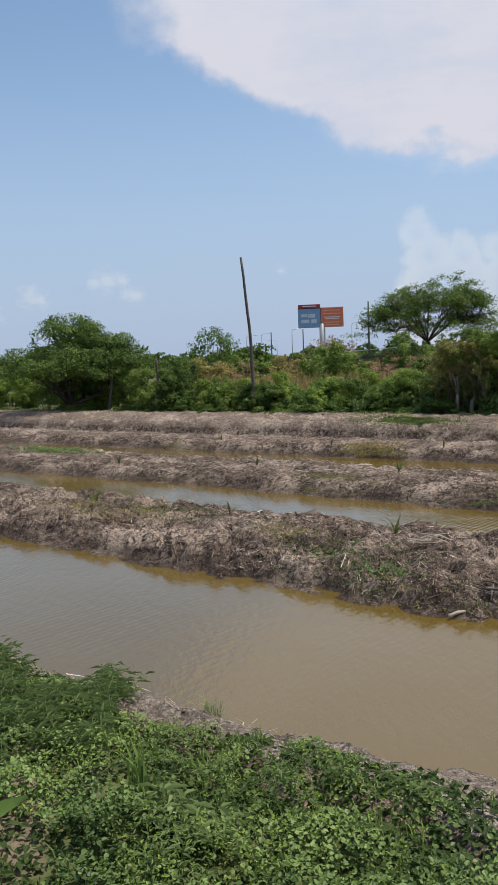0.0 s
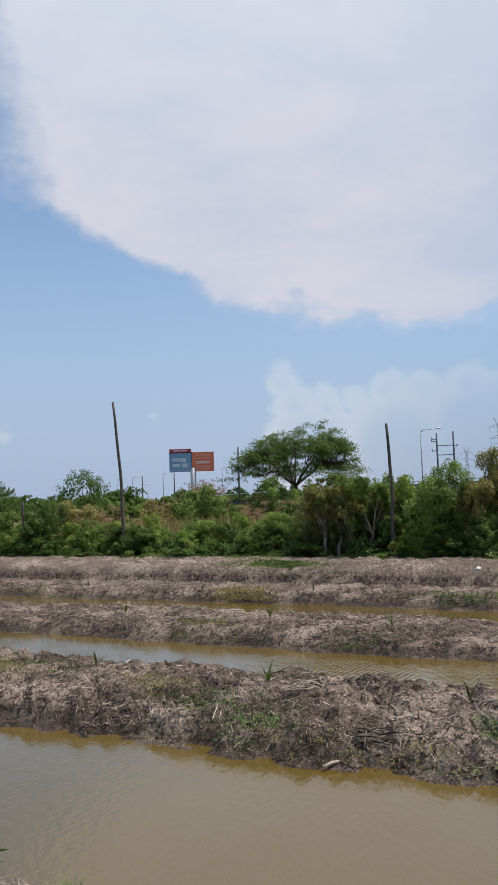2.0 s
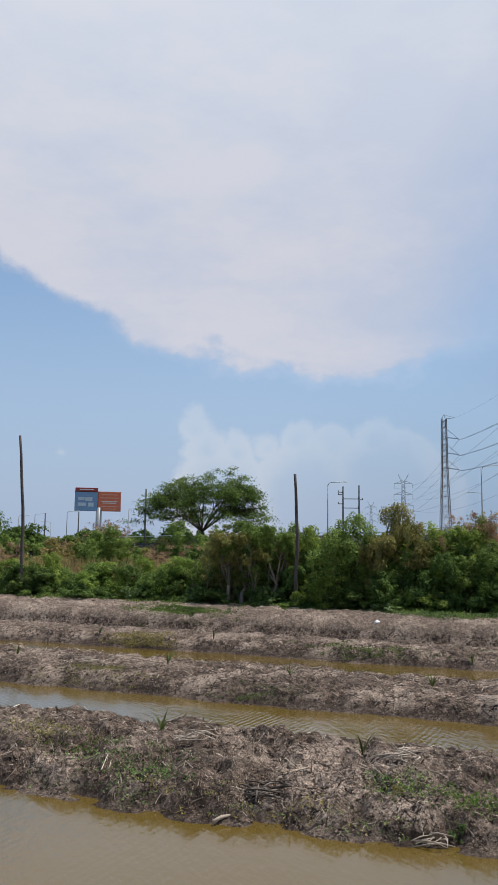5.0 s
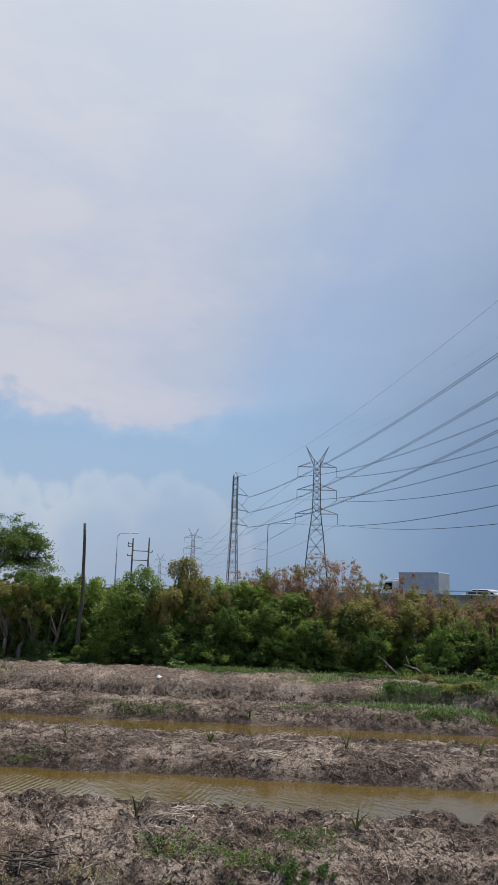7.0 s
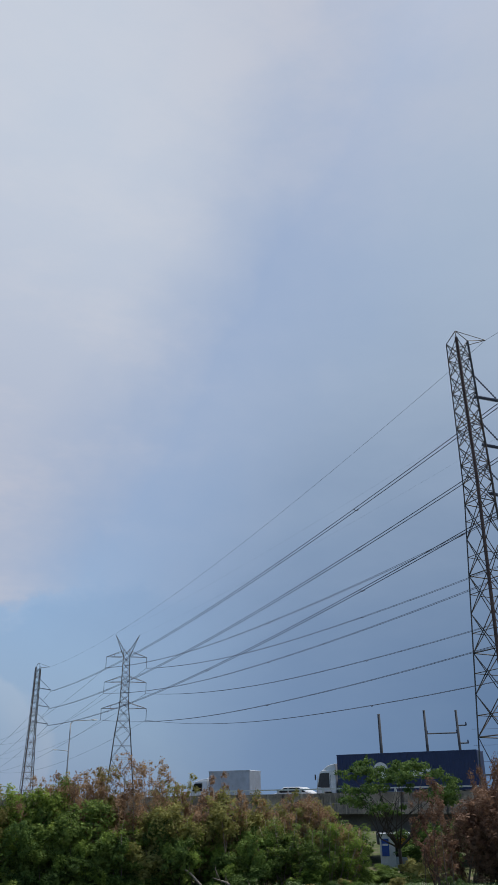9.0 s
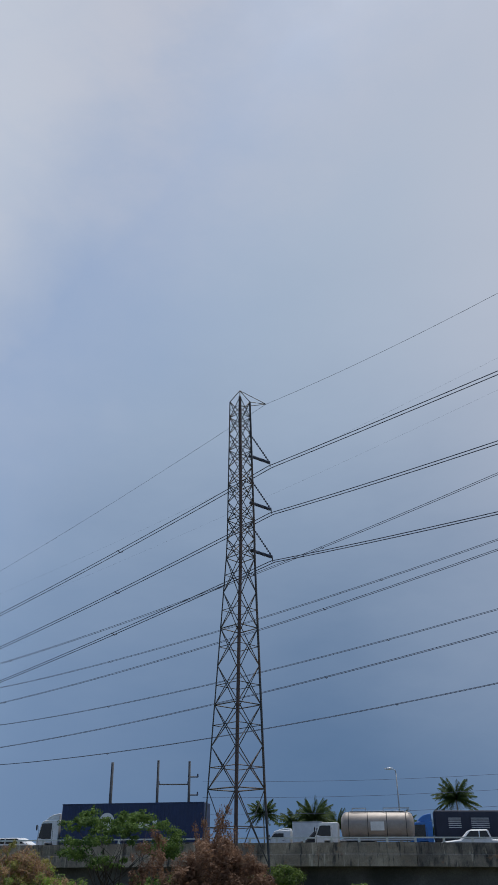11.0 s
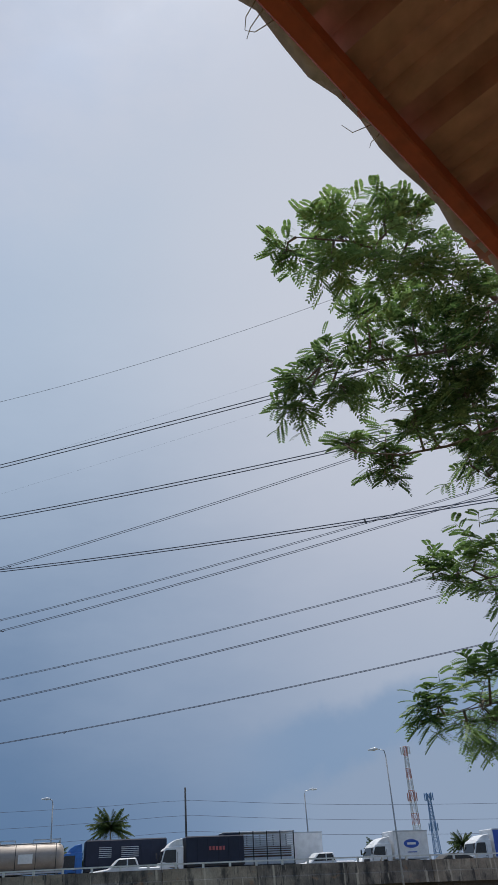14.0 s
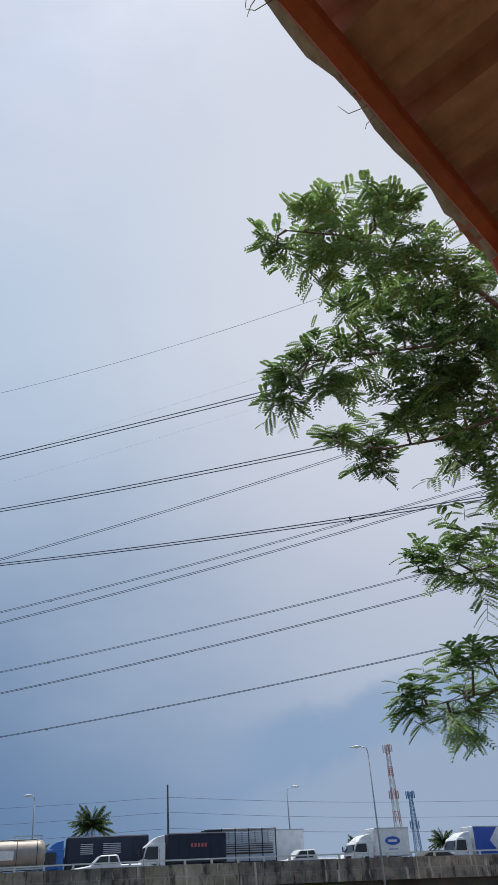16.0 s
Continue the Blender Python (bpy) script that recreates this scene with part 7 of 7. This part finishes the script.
        c0 = Vector((q.normal(0, size * 0.2), q.normal(0, size * 0.16), 0.04 + 0.2 * size * q.random() ** 2))
        d_ = Vector((math.cos(a), math.sin(a) * 0.7, q.uniform(-0.1, 0.22)))
        tube("stick", [c0 - d_ * L / 2, c0 + Vector((q.normal(0, 0.05), q.normal(0, 0.05), 0.04)) * size, c0 + d_ * L / 2], [0.013 * size * (1.25 if mat is WOOD else 1), 0.017 * size * (1.25 if mat is WOOD else 1), 0.007 * size], DARKBARK if mat is WOOD and i % 5 < 3 else mat, t, 5)


stick_heap(17.8, -15.6, 30, 0.78, "heap of grey dead branches on the near bed", WOOD)
stick_heap(12.8, -13.4, 14, 0.7, "little heap of pale dry stalks", DRYWOOD)
stick_heap(27.6, -14.3, 16, 0.8, "flat heap of pale dry stalks", DRYWOOD)
stick_heap(33.5, -9.9, 26, 0.8, "upright tangle of pale dry stalks at a bed's edge", DRYWOOD)
stick_heap(29.2, -17.0, 14, 0.6, "tangle of dry twigs on the slope", DRYWOOD)
stick_heap(5.5, -8.1, 10, 0.8, "little heap of pale dry stalks", DRYWOOD)


def log(az, el, L, turn, label):
    u, s = at_us(az, el, 0.15)
    p = us(u, s)
    p.z = gz(p) + 0.04
    t = thing("log", label, "log", Matrix.Translation(p) @ pose(0, 0, 0, 0, 0, turn), "logs")
    tube("wood", [(-L / 2, 0, 0), (0, 0.03, 0.02), (L / 2, 0, 0.03)], [0.025, 0.03, 0.018], DRYWOOD, t, 7)


log(14.9, -17.75, 0.36, 20, "pale short log lying at the waterline")
log(8.0, -8.3, 0.9, -10, "pale stick lying on the second bed")

bag = on_ground(25.6, s_dist(25.6, 36.3))
t = thing("white_bag", "crumpled white bag lying on the dike's slope", "bag", bag)
bm = bmesh.new()
bmesh.ops.create_icosphere(bm, subdivisions=3, radius=0.16)
for vv in bm.verts:
    vv.co = Vector((vv.co.x, vv.co.y * 0.8, max(-0.05, vv.co.z * 0.8))) * (1 + 0.25 * noise.noise(vv.co * 6))
part("sheet", bm, BARWHITE, t)

# ---- near bank: creepers, weeds and the water's edge ----
def bank_points(n, seed, az0, az1, d0, d1, smax=6.1):
    q = np.random.default_rng(seed)
    az, d = np.radians(q.uniform(az0, az1, n)), np.sqrt(q.uniform(d0 ** 2, d1 ** 2, n))
    x, y = d * np.sin(az), d * np.cos(az)
    u, s = x * AU.x + y * AU.y, x * AS.x + y * AS.y
    lim = smax + 0.25 * fbm(u * 0.9, s * 0.3, 3, 77) - 0.55 * np.exp(-((u - 5.7) / 0.9) ** 2)
    ok = s < lim
    return x[ok], y[ok], u[ok], s[ok], ground_z(u[ok], s[ok])


def creepers():
    q = np.random.default_rng(81)
    x, y, u, s, z = bank_points(125000, 82, -30, 30, 4.4, 13.0)
    cover = fbm(u * 0.55, s * 0.55, 3, 83)
    corner = polar(-19.5, 5.7)
    bare = (fbm(u * 1.6 + 5, s * 1.6, 3, 84) > 0.40) | (np.hypot(x - corner.x, y - corner.y) < 0.55 + 0.35 * fbm(u * 3, s * 3, 2, 90))
    ok = ~bare
    x, y, z, cover = x[ok], y[ok], z[ok], cover[ok]
    u, s = u[ok], s[ok]
    mound = fbm(u * 2.6, s * 2.6, 3, 85)
    h = (np.clip(0.11 + 0.26 * (cover + 0.25), 0.03, 0.30) + 0.30 * np.clip(mound, -0.6, 1)) * q.uniform(0.5, 1.1, len(x)) * (0.35 + 0.65 * sstep(6.1 - s, 0, 0.8))
    h = np.maximum(h, 0.01)
    pos = np.stack([x, y, z + h], 1)
    nr = q.normal(0, 0.62, pos.shape) + [0, 0, 1.0]
    nr /= np.linalg.norm(nr, axis=1, keepdims=True)
    n = len(pos)
    a = q.uniform(0, 6.28, n)
    t = np.stack([np.cos(a), np.sin(a), np.zeros(n)], 1)
    t -= nr * np.sum(t * nr, 1, keepdims=True)
    t /= np.linalg.norm(t, axis=1, keepdims=True)
    b = np.cross(nr, t)
    L = (0.033 * q.uniform(0.5, 1.4, n))[:, None]
    kind = fbm(u * 0.8 + 3, s * 0.8, 3, 87) + q.normal(0, 0.16, n)
    for name, label, pick, mat, k, wide in (("creeper_carpet", "carpet of fresh green creeper leaves on the near bank", kind > -0.10, L_CREEP, 1.0, 0.50),
                                            ("herb_carpet", "patches of small yellow-green herbs on the near bank", (kind <= -0.10) & (kind > -0.30), L_BRIGHT, 0.75, 0.34),
                                            ("vine_carpet", "patches of grey-green narrow-leaved vines on the near bank", kind <= -0.30, L_WILLOW, 1.35, 0.14)):
        p0, t0, b0, n0, l0 = pos[pick], t[pick], b[pick], nr[pick], L[pick] * k
        ring = [(0.0, 0.0, 0.0), (0.22, wide * 0.95, 0.14), (0.72, wide * 0.85, 0.12), (1.15, 0.0, -0.12), (0.72, -wide * 0.85, 0.12), (0.22, -wide * 0.95, 0.14)]
        v = np.stack([p0 + t0 * l0 * a_ + b0 * l0 * b_ + n0 * l0 * c_ for a_, b_, c_ in ring], 1).reshape(-1, 3)
        i2 = np.arange(len(p0))[:, None] * 6
        stuff(name, label, "creeper", v, np.concatenate([i2 + [0, 1, 2, 3], i2 + [0, 3, 4, 5]], 0), mat)


creepers()
# leaf layer in a dark tone, painting the shade in the creepers' gaps
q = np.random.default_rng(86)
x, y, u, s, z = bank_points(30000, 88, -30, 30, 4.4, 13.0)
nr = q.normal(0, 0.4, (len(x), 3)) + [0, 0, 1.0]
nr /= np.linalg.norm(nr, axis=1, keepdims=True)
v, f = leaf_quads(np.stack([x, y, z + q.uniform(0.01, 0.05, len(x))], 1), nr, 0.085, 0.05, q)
stuff("undergrowth", "lower leaves coloured dark for the shade under the creepers", "undergrowth", v, f, L_PALM)


def leafy_weed(p, k, stems, leaf_l, leaf_w, label, seed, lean=0.5, mat=None):
    """An upright weed: thin stems with long narrow leaves."""
    q = np.random.default_rng(seed)
    t = thing("weed", label, "weed", p, "tall weeds")
    ch, pos, dirs = [], [], []
    for i in range(stems):
        a = q.uniform(0, 6.28)
        d_ = np.array([math.cos(a), math.sin(a), 0]) * lean * q.uniform(0.2, 1.0)
        h = k * q.uniform(0.6, 1.1)
        pts = [np.array([q.normal(0, 0.06), q.normal(0, 0.06), -0.05]) + d_ * h * w * w + np.array([0, 0, h * w]) for w in (0, 0.4, 0.75, 1.0)]
        ch.append(tube_arrays(pts, [0.008, 0.006, 0.004, 0.002], 4))
        for j in range(13):
            w = 0.2 + 0.8 * j / 12
            x = w * 3
            i0 = min(2, int(x))
            c0 = pts[i0] * (1 - (x - i0)) + pts[i0 + 1] * (x - i0)
            b_ = a + j * 2.4
            pos.append(c0)
            dirs.append((math.cos(b_), math.sin(b_), q.uniform(-0.1, 0.6)))
    v, f = joined(ch)
    tagged(part_mesh("branchwork", mesh_of("branchwork", v, f, L_WILLOW), t), kind="stuff")
    pos, dirs = np.array(pos), np.array(dirs)
    dirs /= np.linalg.norm(dirs, axis=1, keepdims=True)
    sd = np.cross(dirs, [0, 0, 1.0])
    sd /= np.linalg.norm(sd, axis=1, keepdims=True)
    n = len(pos)
    L, W = (leaf_l * q.uniform(0.6, 1.2, n))[:, None], (leaf_w * q.uniform(0.7, 1.2, n))[:, None]
    dn = np.array([0, 0, -1.0])
    v = np.stack([pos, pos + dirs * L * 0.45 + sd * W / 2, pos + dirs * L + dn * L * 0.35, pos + dirs * L * 0.45 - sd * W / 2], 1).reshape(-1, 3)
    i = np.arange(n)[:, None] * 4
    part_mesh("foliage", mesh_of("foliage", v, np.concatenate([i + [0, 1, 2], i + [0, 2, 3]], 0), mat or L_WILLOW), t)


def bank_at(az, d):
    p = polar(az, d)
    p.z = gz(p)
    return p


q = np.random.default_rng(91)
for i in range(36):
    az, d = q.uniform(-25, -9), q.uniform(7.0, 11.0)
    p = bank_at(az, d)
    if us_of(p)[1] > 6.1:
        continue
    leafy_weed(p, 0.38, 6, 0.18, 0.016, "tall weed with long narrow drooping leaves", 600 + i, 0.7)
for i, (az, d, k) in enumerate(((-6.2, 5.75, 0.36), (-4.6, 5.6, 0.32), (-7.8, 5.9, 0.30), (12.5, 6.3, 0.18), (9.5, 6.5, 0.19), (6.0, 6.4, 0.18))):
    leafy_weed(bank_at(az, d), k, 7, 0.2 if k > 0.2 else 0.11, 0.040 if k > 0.2 else 0.018, "broad clump of lance-leaved weeds", 700 + i, 0.6)
tf = bank_at(-3.8, 9.0)
v, f = blades(q, [(0, 0, 0)], 80, 0.24, 0.008, 0.06, 0.9)
tg = thing("grass_tuft", "fine green grass tuft at the water's edge", "grass tuft", tf)
part_mesh("foliage", mesh_of("foliage", v, f, L_WILLOW), tg)
v, f = blades(q, [(0, 0, 0)], 16, 0.50, 0.035, 0.05, 0.5)
tg = thing("grass_tuft", "clump of broad upright green blades in the creepers", "grass tuft", bank_at(-9.3, 6.25))
part_mesh("foliage", mesh_of("foliage", v, f, L_DARK), tg)
c = []
x, y, u, s, z = bank_points(500, 93, -28, 24, 5, 12.5, 5.9)
v, f = blades(q, np.stack([x, y, z], 1), 7, 0.16, 0.014, 0.08, 0.8)
stuff("grass", "sparse short grass among the creepers", "grass", v, f, L_MID)
litter(500, 95, 0.12, 0.006, -3, 14, 5.6, 7.0, "dry_stalks", "dry twigs along the near water's edge", DRYWOOD)
clods(700, 96, -4, 14, 5.6, 7.4, 0.018)
t = thing("banana_leaf", "green banana leaf tip at the bank", "leaf", up_at(-20.6, 5.2, -29.0))
t.matrix_basis = Matrix.Translation(up_at(-20.9, 5.6, -29.2)) @ pose(0, 0, 0, 10, -20, 20)
vv, ff = [], []
for i in range(9):
    w = 0.11 * math.sin(math.pi * (0.08 + 0.88 * i / 8)) + 0.005
    x = -0.45 + 0.1 * i
    vv += [(x, -w, 0.03 - 0.05 * (i / 8) ** 2), (x, 0, -0.05 * (i / 8) ** 2), (x, w, 0.03 - 0.05 * (i / 8) ** 2)]
for i in range(8):
    for k in range(2):
        ff.append((3 * i + k, 3 * i + k + 1, 3 * i + k + 4, 3 * i + k + 3))
part_mesh("blade", mesh_of("blade", vv, ff, L_DARK), t)
gp = t.matrix_basis.translation
tube("stalk", [t.matrix_basis.inverted() @ Vector((gp.x - 0.3, gp.y - 0.2, gz(gp) - 0.1)), (-0.45, 0, 0.0)], [0.03, 0.015], L_BRIGHT, t, 6)

# ---- roof over the eye ----
ORANGE = surface("orange_primer_steel", (0.36, 0.050, 0.016), (0.44, 0.070, 0.024), 2.0, 0.55, 0.1, 25.0, c3=(0.27, 0.055, 0.024))
SHEET = surface("brown_roof_sheet", (0.49, 0.195, 0.155), (0.64, 0.28, 0.23), 0.8, 0.6, 0.1, 20.0, c3=(0.35, 0.19, 0.15), stretch=(1, 1, 1))
EDGE = surface("dusty_sheet_edge", (0.34, 0.255, 0.26), (0.50, 0.385, 0.385), 6.0, 0.8, 0.3, 30.0)


def roof():
    ex = Vector((0.797, -0.604, 0))                     # along the eave
    inn = Vector((-0.604, -0.797, 0))                   # inwards
    o = Vector((0.755, -0.071, 5.345))                    # a point of the eave
    t = thing("roof", "corrugated brown metal roof on orange steel purlins", "roof", kind="structure")
    slope = 0.12
    pitch = 0.265
    prof = []
    x = -4.0
    while x < 5.0:
        prof += [(x, 0.0), (x + 0.04, 0.0), (x + 0.046, -0.012), (x + 0.052, 0.0), (x + 0.095, 0.0), (x + 0.101, -0.012), (x + 0.107, 0.0), (x + 0.15, 0.0), (x + 0.162, 0.05), (x + 0.238, 0.05), (x + 0.25, 0.0)]
        x += pitch
    v, f = [], []
    q = np.random.default_rng(5)
    runs = [0.0, 0.03, 0.6, 1.6, 3.2]
    for j, d in enumerate(runs):
        for i, (x, z) in enumerate(prof):
            wav = 0.012 * math.sin(x * 5.1) + 0.008 * math.sin(x * 13.0) if j == 0 else 0.0
            dd = d + wav
            v.append(tuple(o + ex * x + inn * dd + Vector((0, 0, z + dd * slope + (0.006 * math.sin(x * 9) if j == 0 else 0)))))
    n = len(prof)
    for j in range(len(runs) - 1):
        for i in range(n - 1):
            f.append((j * n + i, j * n + i + 1, (j + 1) * n + i + 1, (j + 1) * n + i))
    me = mesh_of("roof_sheet", v, f, [SHEET])
    ob = part_mesh("roof_sheet", me, t)
    sol = ob.modifiers.new("thickness", "SOLIDIFY")
    sol.thickness, sol.offset = 0.006, 1.0
    # rolled grey edge strip under the eave
    v, f = [], []
    for i in range(120):
        x = -4 + i * 0.075
        k = 0.010 * math.sin(x * 23.7) + 0.006 * math.sin(x * 51) + q.normal(0, 0.004)
        for d, z in ((-0.004, 0.002), (-0.006, -0.014 + k * 0.6), (0.03, -0.008 + k), (0.034, -0.002)):
            v.append(tuple(o + ex * x + inn * (d + k * 0.5) + Vector((0, 0, z))))
    for i in range(119):
        for k in range(4):
            f.append((i * 4 + k, i * 4 + (k + 1) % 4, i * 4 + 4 + (k + 1) % 4, i * 4 + 4 + k))
    part_mesh("eave_strip", mesh_of("eave_strip", v, f, EDGE, True), t, "dusty grey rolled edge strip")
    m = Matrix((ex, inn, Vector((0, 0, 1)))).transposed()

    def bar(name, x, d, z, lx, ld, lz, turn=None):
        bm = bmesh.new()
        box(bm, 0, 0, 0, lx, ld, lz, 0.004, turn)
        bmesh.ops.transform(bm, matrix=Matrix.Translation(o + m @ Vector((x, d, z))) @ m.to_4x4(), verts=bm.verts[:])
        return part(name, bm, ORANGE, t)
    bar("purlin", 0.5, 0.043, -0.028, 9.0, 0.036, 0.05)
    for d in (1.1, 2.2):
        bar("purlin", 0.5, d, d * slope - 0.03, 9.0, 0.04, 0.05)
    for x in (0.93, 3.1, -2.6):
        bar("rafter", x, 1.55, 1.55 * slope - 0.10, 0.05, 3.1, 0.09, Matrix.Rotation(math.atan(slope), 3, "X"))
        bar("strut", x + 0.02, 0.35, -0.16, 0.04, 0.62, 0.04, Matrix.Rotation(0.5, 3, "X"))
    for x in (-2.6, 3.1):
        p = o + ex * x + inn * 2.2
        bm = bmesh.new()
        box(bm, p.x, p.y, (p.z + 0.2) / 2, 0.1, 0.1, p.z - 0.1, 0.006)
        part("roof_post", bm, ORANGE, t)
    # dead tendrils on the eave
    for x, a, L in ((0.05, 0.5, 0.06), (0.08, -0.6, 0.06), (0.37, -1.2, 0.06), (0.395, 0.4, 0.025), (0.03, 0.9, 0.04)):
        p = o + ex * x
        c = -inn * (0.6 * L) + ex * (math.sin(a) * L * 0.5)
        tube("tendril", [p + inn * 0.02 - Vector((0, 0, 0.015)), p + c * 0.6 - Vector((0, 0, 0.02)), p + c - Vector((0, 0, 0.02 + 0.02 * a))], [0.0011, 0.0009, 0.0006], DRYWOOD, t, 5)


roof()

# ---- feathery tree beside the roof ----
def feather_tree():
    q = np.random.default_rng(33)
    foot = Vector((5.0, -3.3, 0))
    foot.z = gz(foot) - 0.1
    t = thing("feathery_tree", "slender tree with feathery compound leaves by the roof", "tree", foot)
    wood, pos, dirs = [], [], []
    crown = Vector((5.0, -2.9, 6.4))
    trunk = [foot, Vector((5.1, -3.25, 2.5)), Vector((5.1, -3.1, 4.6)), crown, Vector((4.8, -2.6, 8.2))]
    wood.append(tube_arrays([p - foot for p in trunk], [0.11, 0.09, 0.075, 0.055, 0.03], 8))
    # boughs: bearing, sight angle and distance of each bough's tip; spray width
    eye = Vector((0, -0.06, 4.05))

    def sight(az, el, d):
        ca = math.cos(radians(el)) * d
        return eye + Vector((math.sin(radians(az)) * ca, math.cos(radians(az)) * ca, math.sin(radians(el)) * d))

    def bough(way, sprays, thick, depth):
        """A bough through bearings (az, el), with leafy sprays (az, el, radius) on twigs."""
        line = [sight(az_, el_, depth) for az_, el_ in way]
        root = min(trunk, key=lambda p: (p - line[0]).length)
        line = [root, root.lerp(line[0], 0.6) - Vector((0, 0, 0.1))] + line
        wood.append(tube_arrays([p - foot for p in line], [thick * (1 - 0.85 * i / (len(line) - 1)) for i in range(len(line))], 7))
        dense = [line[i].lerp(line[i + 1], k / 6) for i in range(1, len(line) - 1) for k in range(7)]
        for az_, el_, rad in sprays:
            c = sight(az_, el_, depth + q.normal(0, 0.22))
            near = min(dense, key=lambda p: (p - c).length)
            bend = near.lerp(c, 0.5) + Vector(q.normal(0, 0.04, 3))
            wood.append(tube_arrays([near - foot, bend - foot, c - foot], [0.011, 0.008, 0.004], 5))
            for j in range(int(6 + 50 * rad)):
                a_ = bend.lerp(c, q.uniform(0.4, 1.0)) + Vector(q.normal(0, 0.33 * rad, 3))
                out = (a_ - near).normalized() * 0.7 + Vector(q.normal(0, 0.6, 3)) + Vector((0, 0, 0.1))
                out.normalize()
                b_ = a_ + out * q.uniform(0.10, 0.17)
                wood.append(tube_arrays([a_ - foot, b_ - foot], [0.0028, 0.0012], 4))
                if j % 2:
                    wood.append(tube_arrays([bend.lerp(c, 0.7) - foot, a_ - foot], [0.004, 0.0022], 4))
                for g in range(5):                      # pinnae of one compound leaf
                    side = out.cross(Vector((0, 0, 1))).normalized() * (1 if g % 2 else -1)
                    dd = (out * 0.55 + side * 0.75 + Vector((0, 0, q.uniform(-0.35, 0.25)))).normalized()
                    pos.append(a_.lerp(b_, 0.2 + 0.2 * g) - foot)
                    dirs.append(dd)

    bough(((111.0, 35.0), (108.2, 38.3), (103.7, 40.3), (99.0, 42.6), (93.7, 43.6)),
          ((92.6, 42.7, 0.15), (96.2, 44.5, 0.15), (98.5, 43.0, 0.28), (102.2, 43.6, 0.2), (104.6, 42.6, 0.22), (100.7, 40.7, 0.26), (96.5, 40.9, 0.16), (103.9, 40.0, 0.22), (106.4, 38.1, 0.26), (109.1, 35.5, 0.26)), 0.03, 5.8)
    bough(((110.6, 33.5), (106.0, 33.7), (99.3, 34.1), (94.3, 34.3)),
          ((99.0, 38.0, 0.19), (103.0, 37.4, 0.26), (99.4, 34.9, 0.24), (105.4, 36.0, 0.26), (108.6, 33.2, 0.28), (105.0, 31.4, 0.24), (103.4, 34.2, 0.24), (106.6, 32.8, 0.24), (91.4, 31.5, 0.13), (92.7, 33.9, 0.12), (94.9, 34.9, 0.17), (96.2, 32.6, 0.18), (97.7, 33.5, 0.15)), 0.026, 6.1)
    bough(((108.9, 27.8), (103.5, 27.2), (99.8, 27.2), (96.3, 27.9)),
          ((96.4, 28.6, 0.14), (98.6, 28.2, 0.18), (99.0, 26.3, 0.14), (102.6, 28.4, 0.19), (104.8, 28.8, 0.22), (107.6, 28.2, 0.27), (101.6, 30.4, 0.16), (106.0, 30.4, 0.24), (108.5, 30.3, 0.22)), 0.022, 6.0)
    bough(((109.5, 22.5), (107.4, 23.6), (105.4, 25.0)), ((104.8, 26.3, 0.18), (107.2, 25.6, 0.24), (109.0, 26.6, 0.25), (109.2, 24.0, 0.22), (107.6, 23.0, 0.15)), 0.018, 6.2)
    bough(((109.0, 18.2), (106.8, 17.9), (103.1, 17.6), (100.0, 18.3)), ((100.8, 18.7, 0.09), (102.3, 18.3, 0.18), (104.3, 20.0, 0.17), (105.7, 18.3, 0.24), (104.7, 16.6, 0.14)), 0.016, 6.1)
    bough(((108.0, 10.4), (105.0, 9.9), (101.5, 9.5), (97.6, 9.0)),
          ((98.0, 9.6, 0.09), (99.2, 9.7, 0.18), (101.8, 9.8, 0.24), (102.2, 11.9, 0.13), (104.0, 12.2, 0.13), (100.8, 8.2, 0.14), (103.0, 8.2, 0.16)), 0.014, 6.1)
    # filler bough beyond the view, added only for the shadows it casts
    bough(((112, 30), (114, 36)), ((111, 32, 0.4), (112, 38, 0.4), (112, 26, 0.4), (111, 18, 0.35), (110, 12, 0.3)), 0.03, 6.4)
    tv, tf = joined(wood)
    part_mesh("trunk", mesh_of("trunk", tv, tf, BARK, True), t)
    P, D = np.array([tuple(p) for p in pos]), np.array([tuple(d) for d in dirs])
    n, m = len(P), 7
    L = q.uniform(0.085, 0.145, n)[:, None]
    S = np.cross(D, [0, 0, 1.0]) + q.normal(0, 0.25, D.shape)
    S -= D * np.sum(S * D, 1, keepdims=True)
    S /= np.linalg.norm(S, axis=1, keepdims=True)
    vs, fs, off = [], [], 0
    droop = np.array([0, 0, -1.0])
    for j in range(m):
        w = (j + 0.6) / m
        c0 = P + D * L * w + droop * L * 0.32 * w * w
        ll = 0.034 * (0.75 + 0.4 * np.sin(math.pi * w))
        for s in (-1, 1):
            e = c0 + (S * s * 0.9 + D * 0.42) * ll + droop * ll * 0.2
            wide = D * 0.0085
            m1, m2 = c0 * 0.62 + e * 0.38, c0 * 0.2 + e * 0.8
            v = np.stack([c0, m1 - wide, m2 - wide * 0.8, e, m2 + wide * 0.8, m1 + wide], 1).reshape(-1, 3)
            i = np.arange(n)[:, None] * 6 + off
            vs.append(v)
            fs.append(i + [0, 1, 2, 3, 4, 5])
            off += n * 6
    v, f = np.concatenate(vs), np.concatenate(fs)
    part_mesh("foliage", mesh_of("foliage", v, f, L_FEATHER), t)


feather_tree()
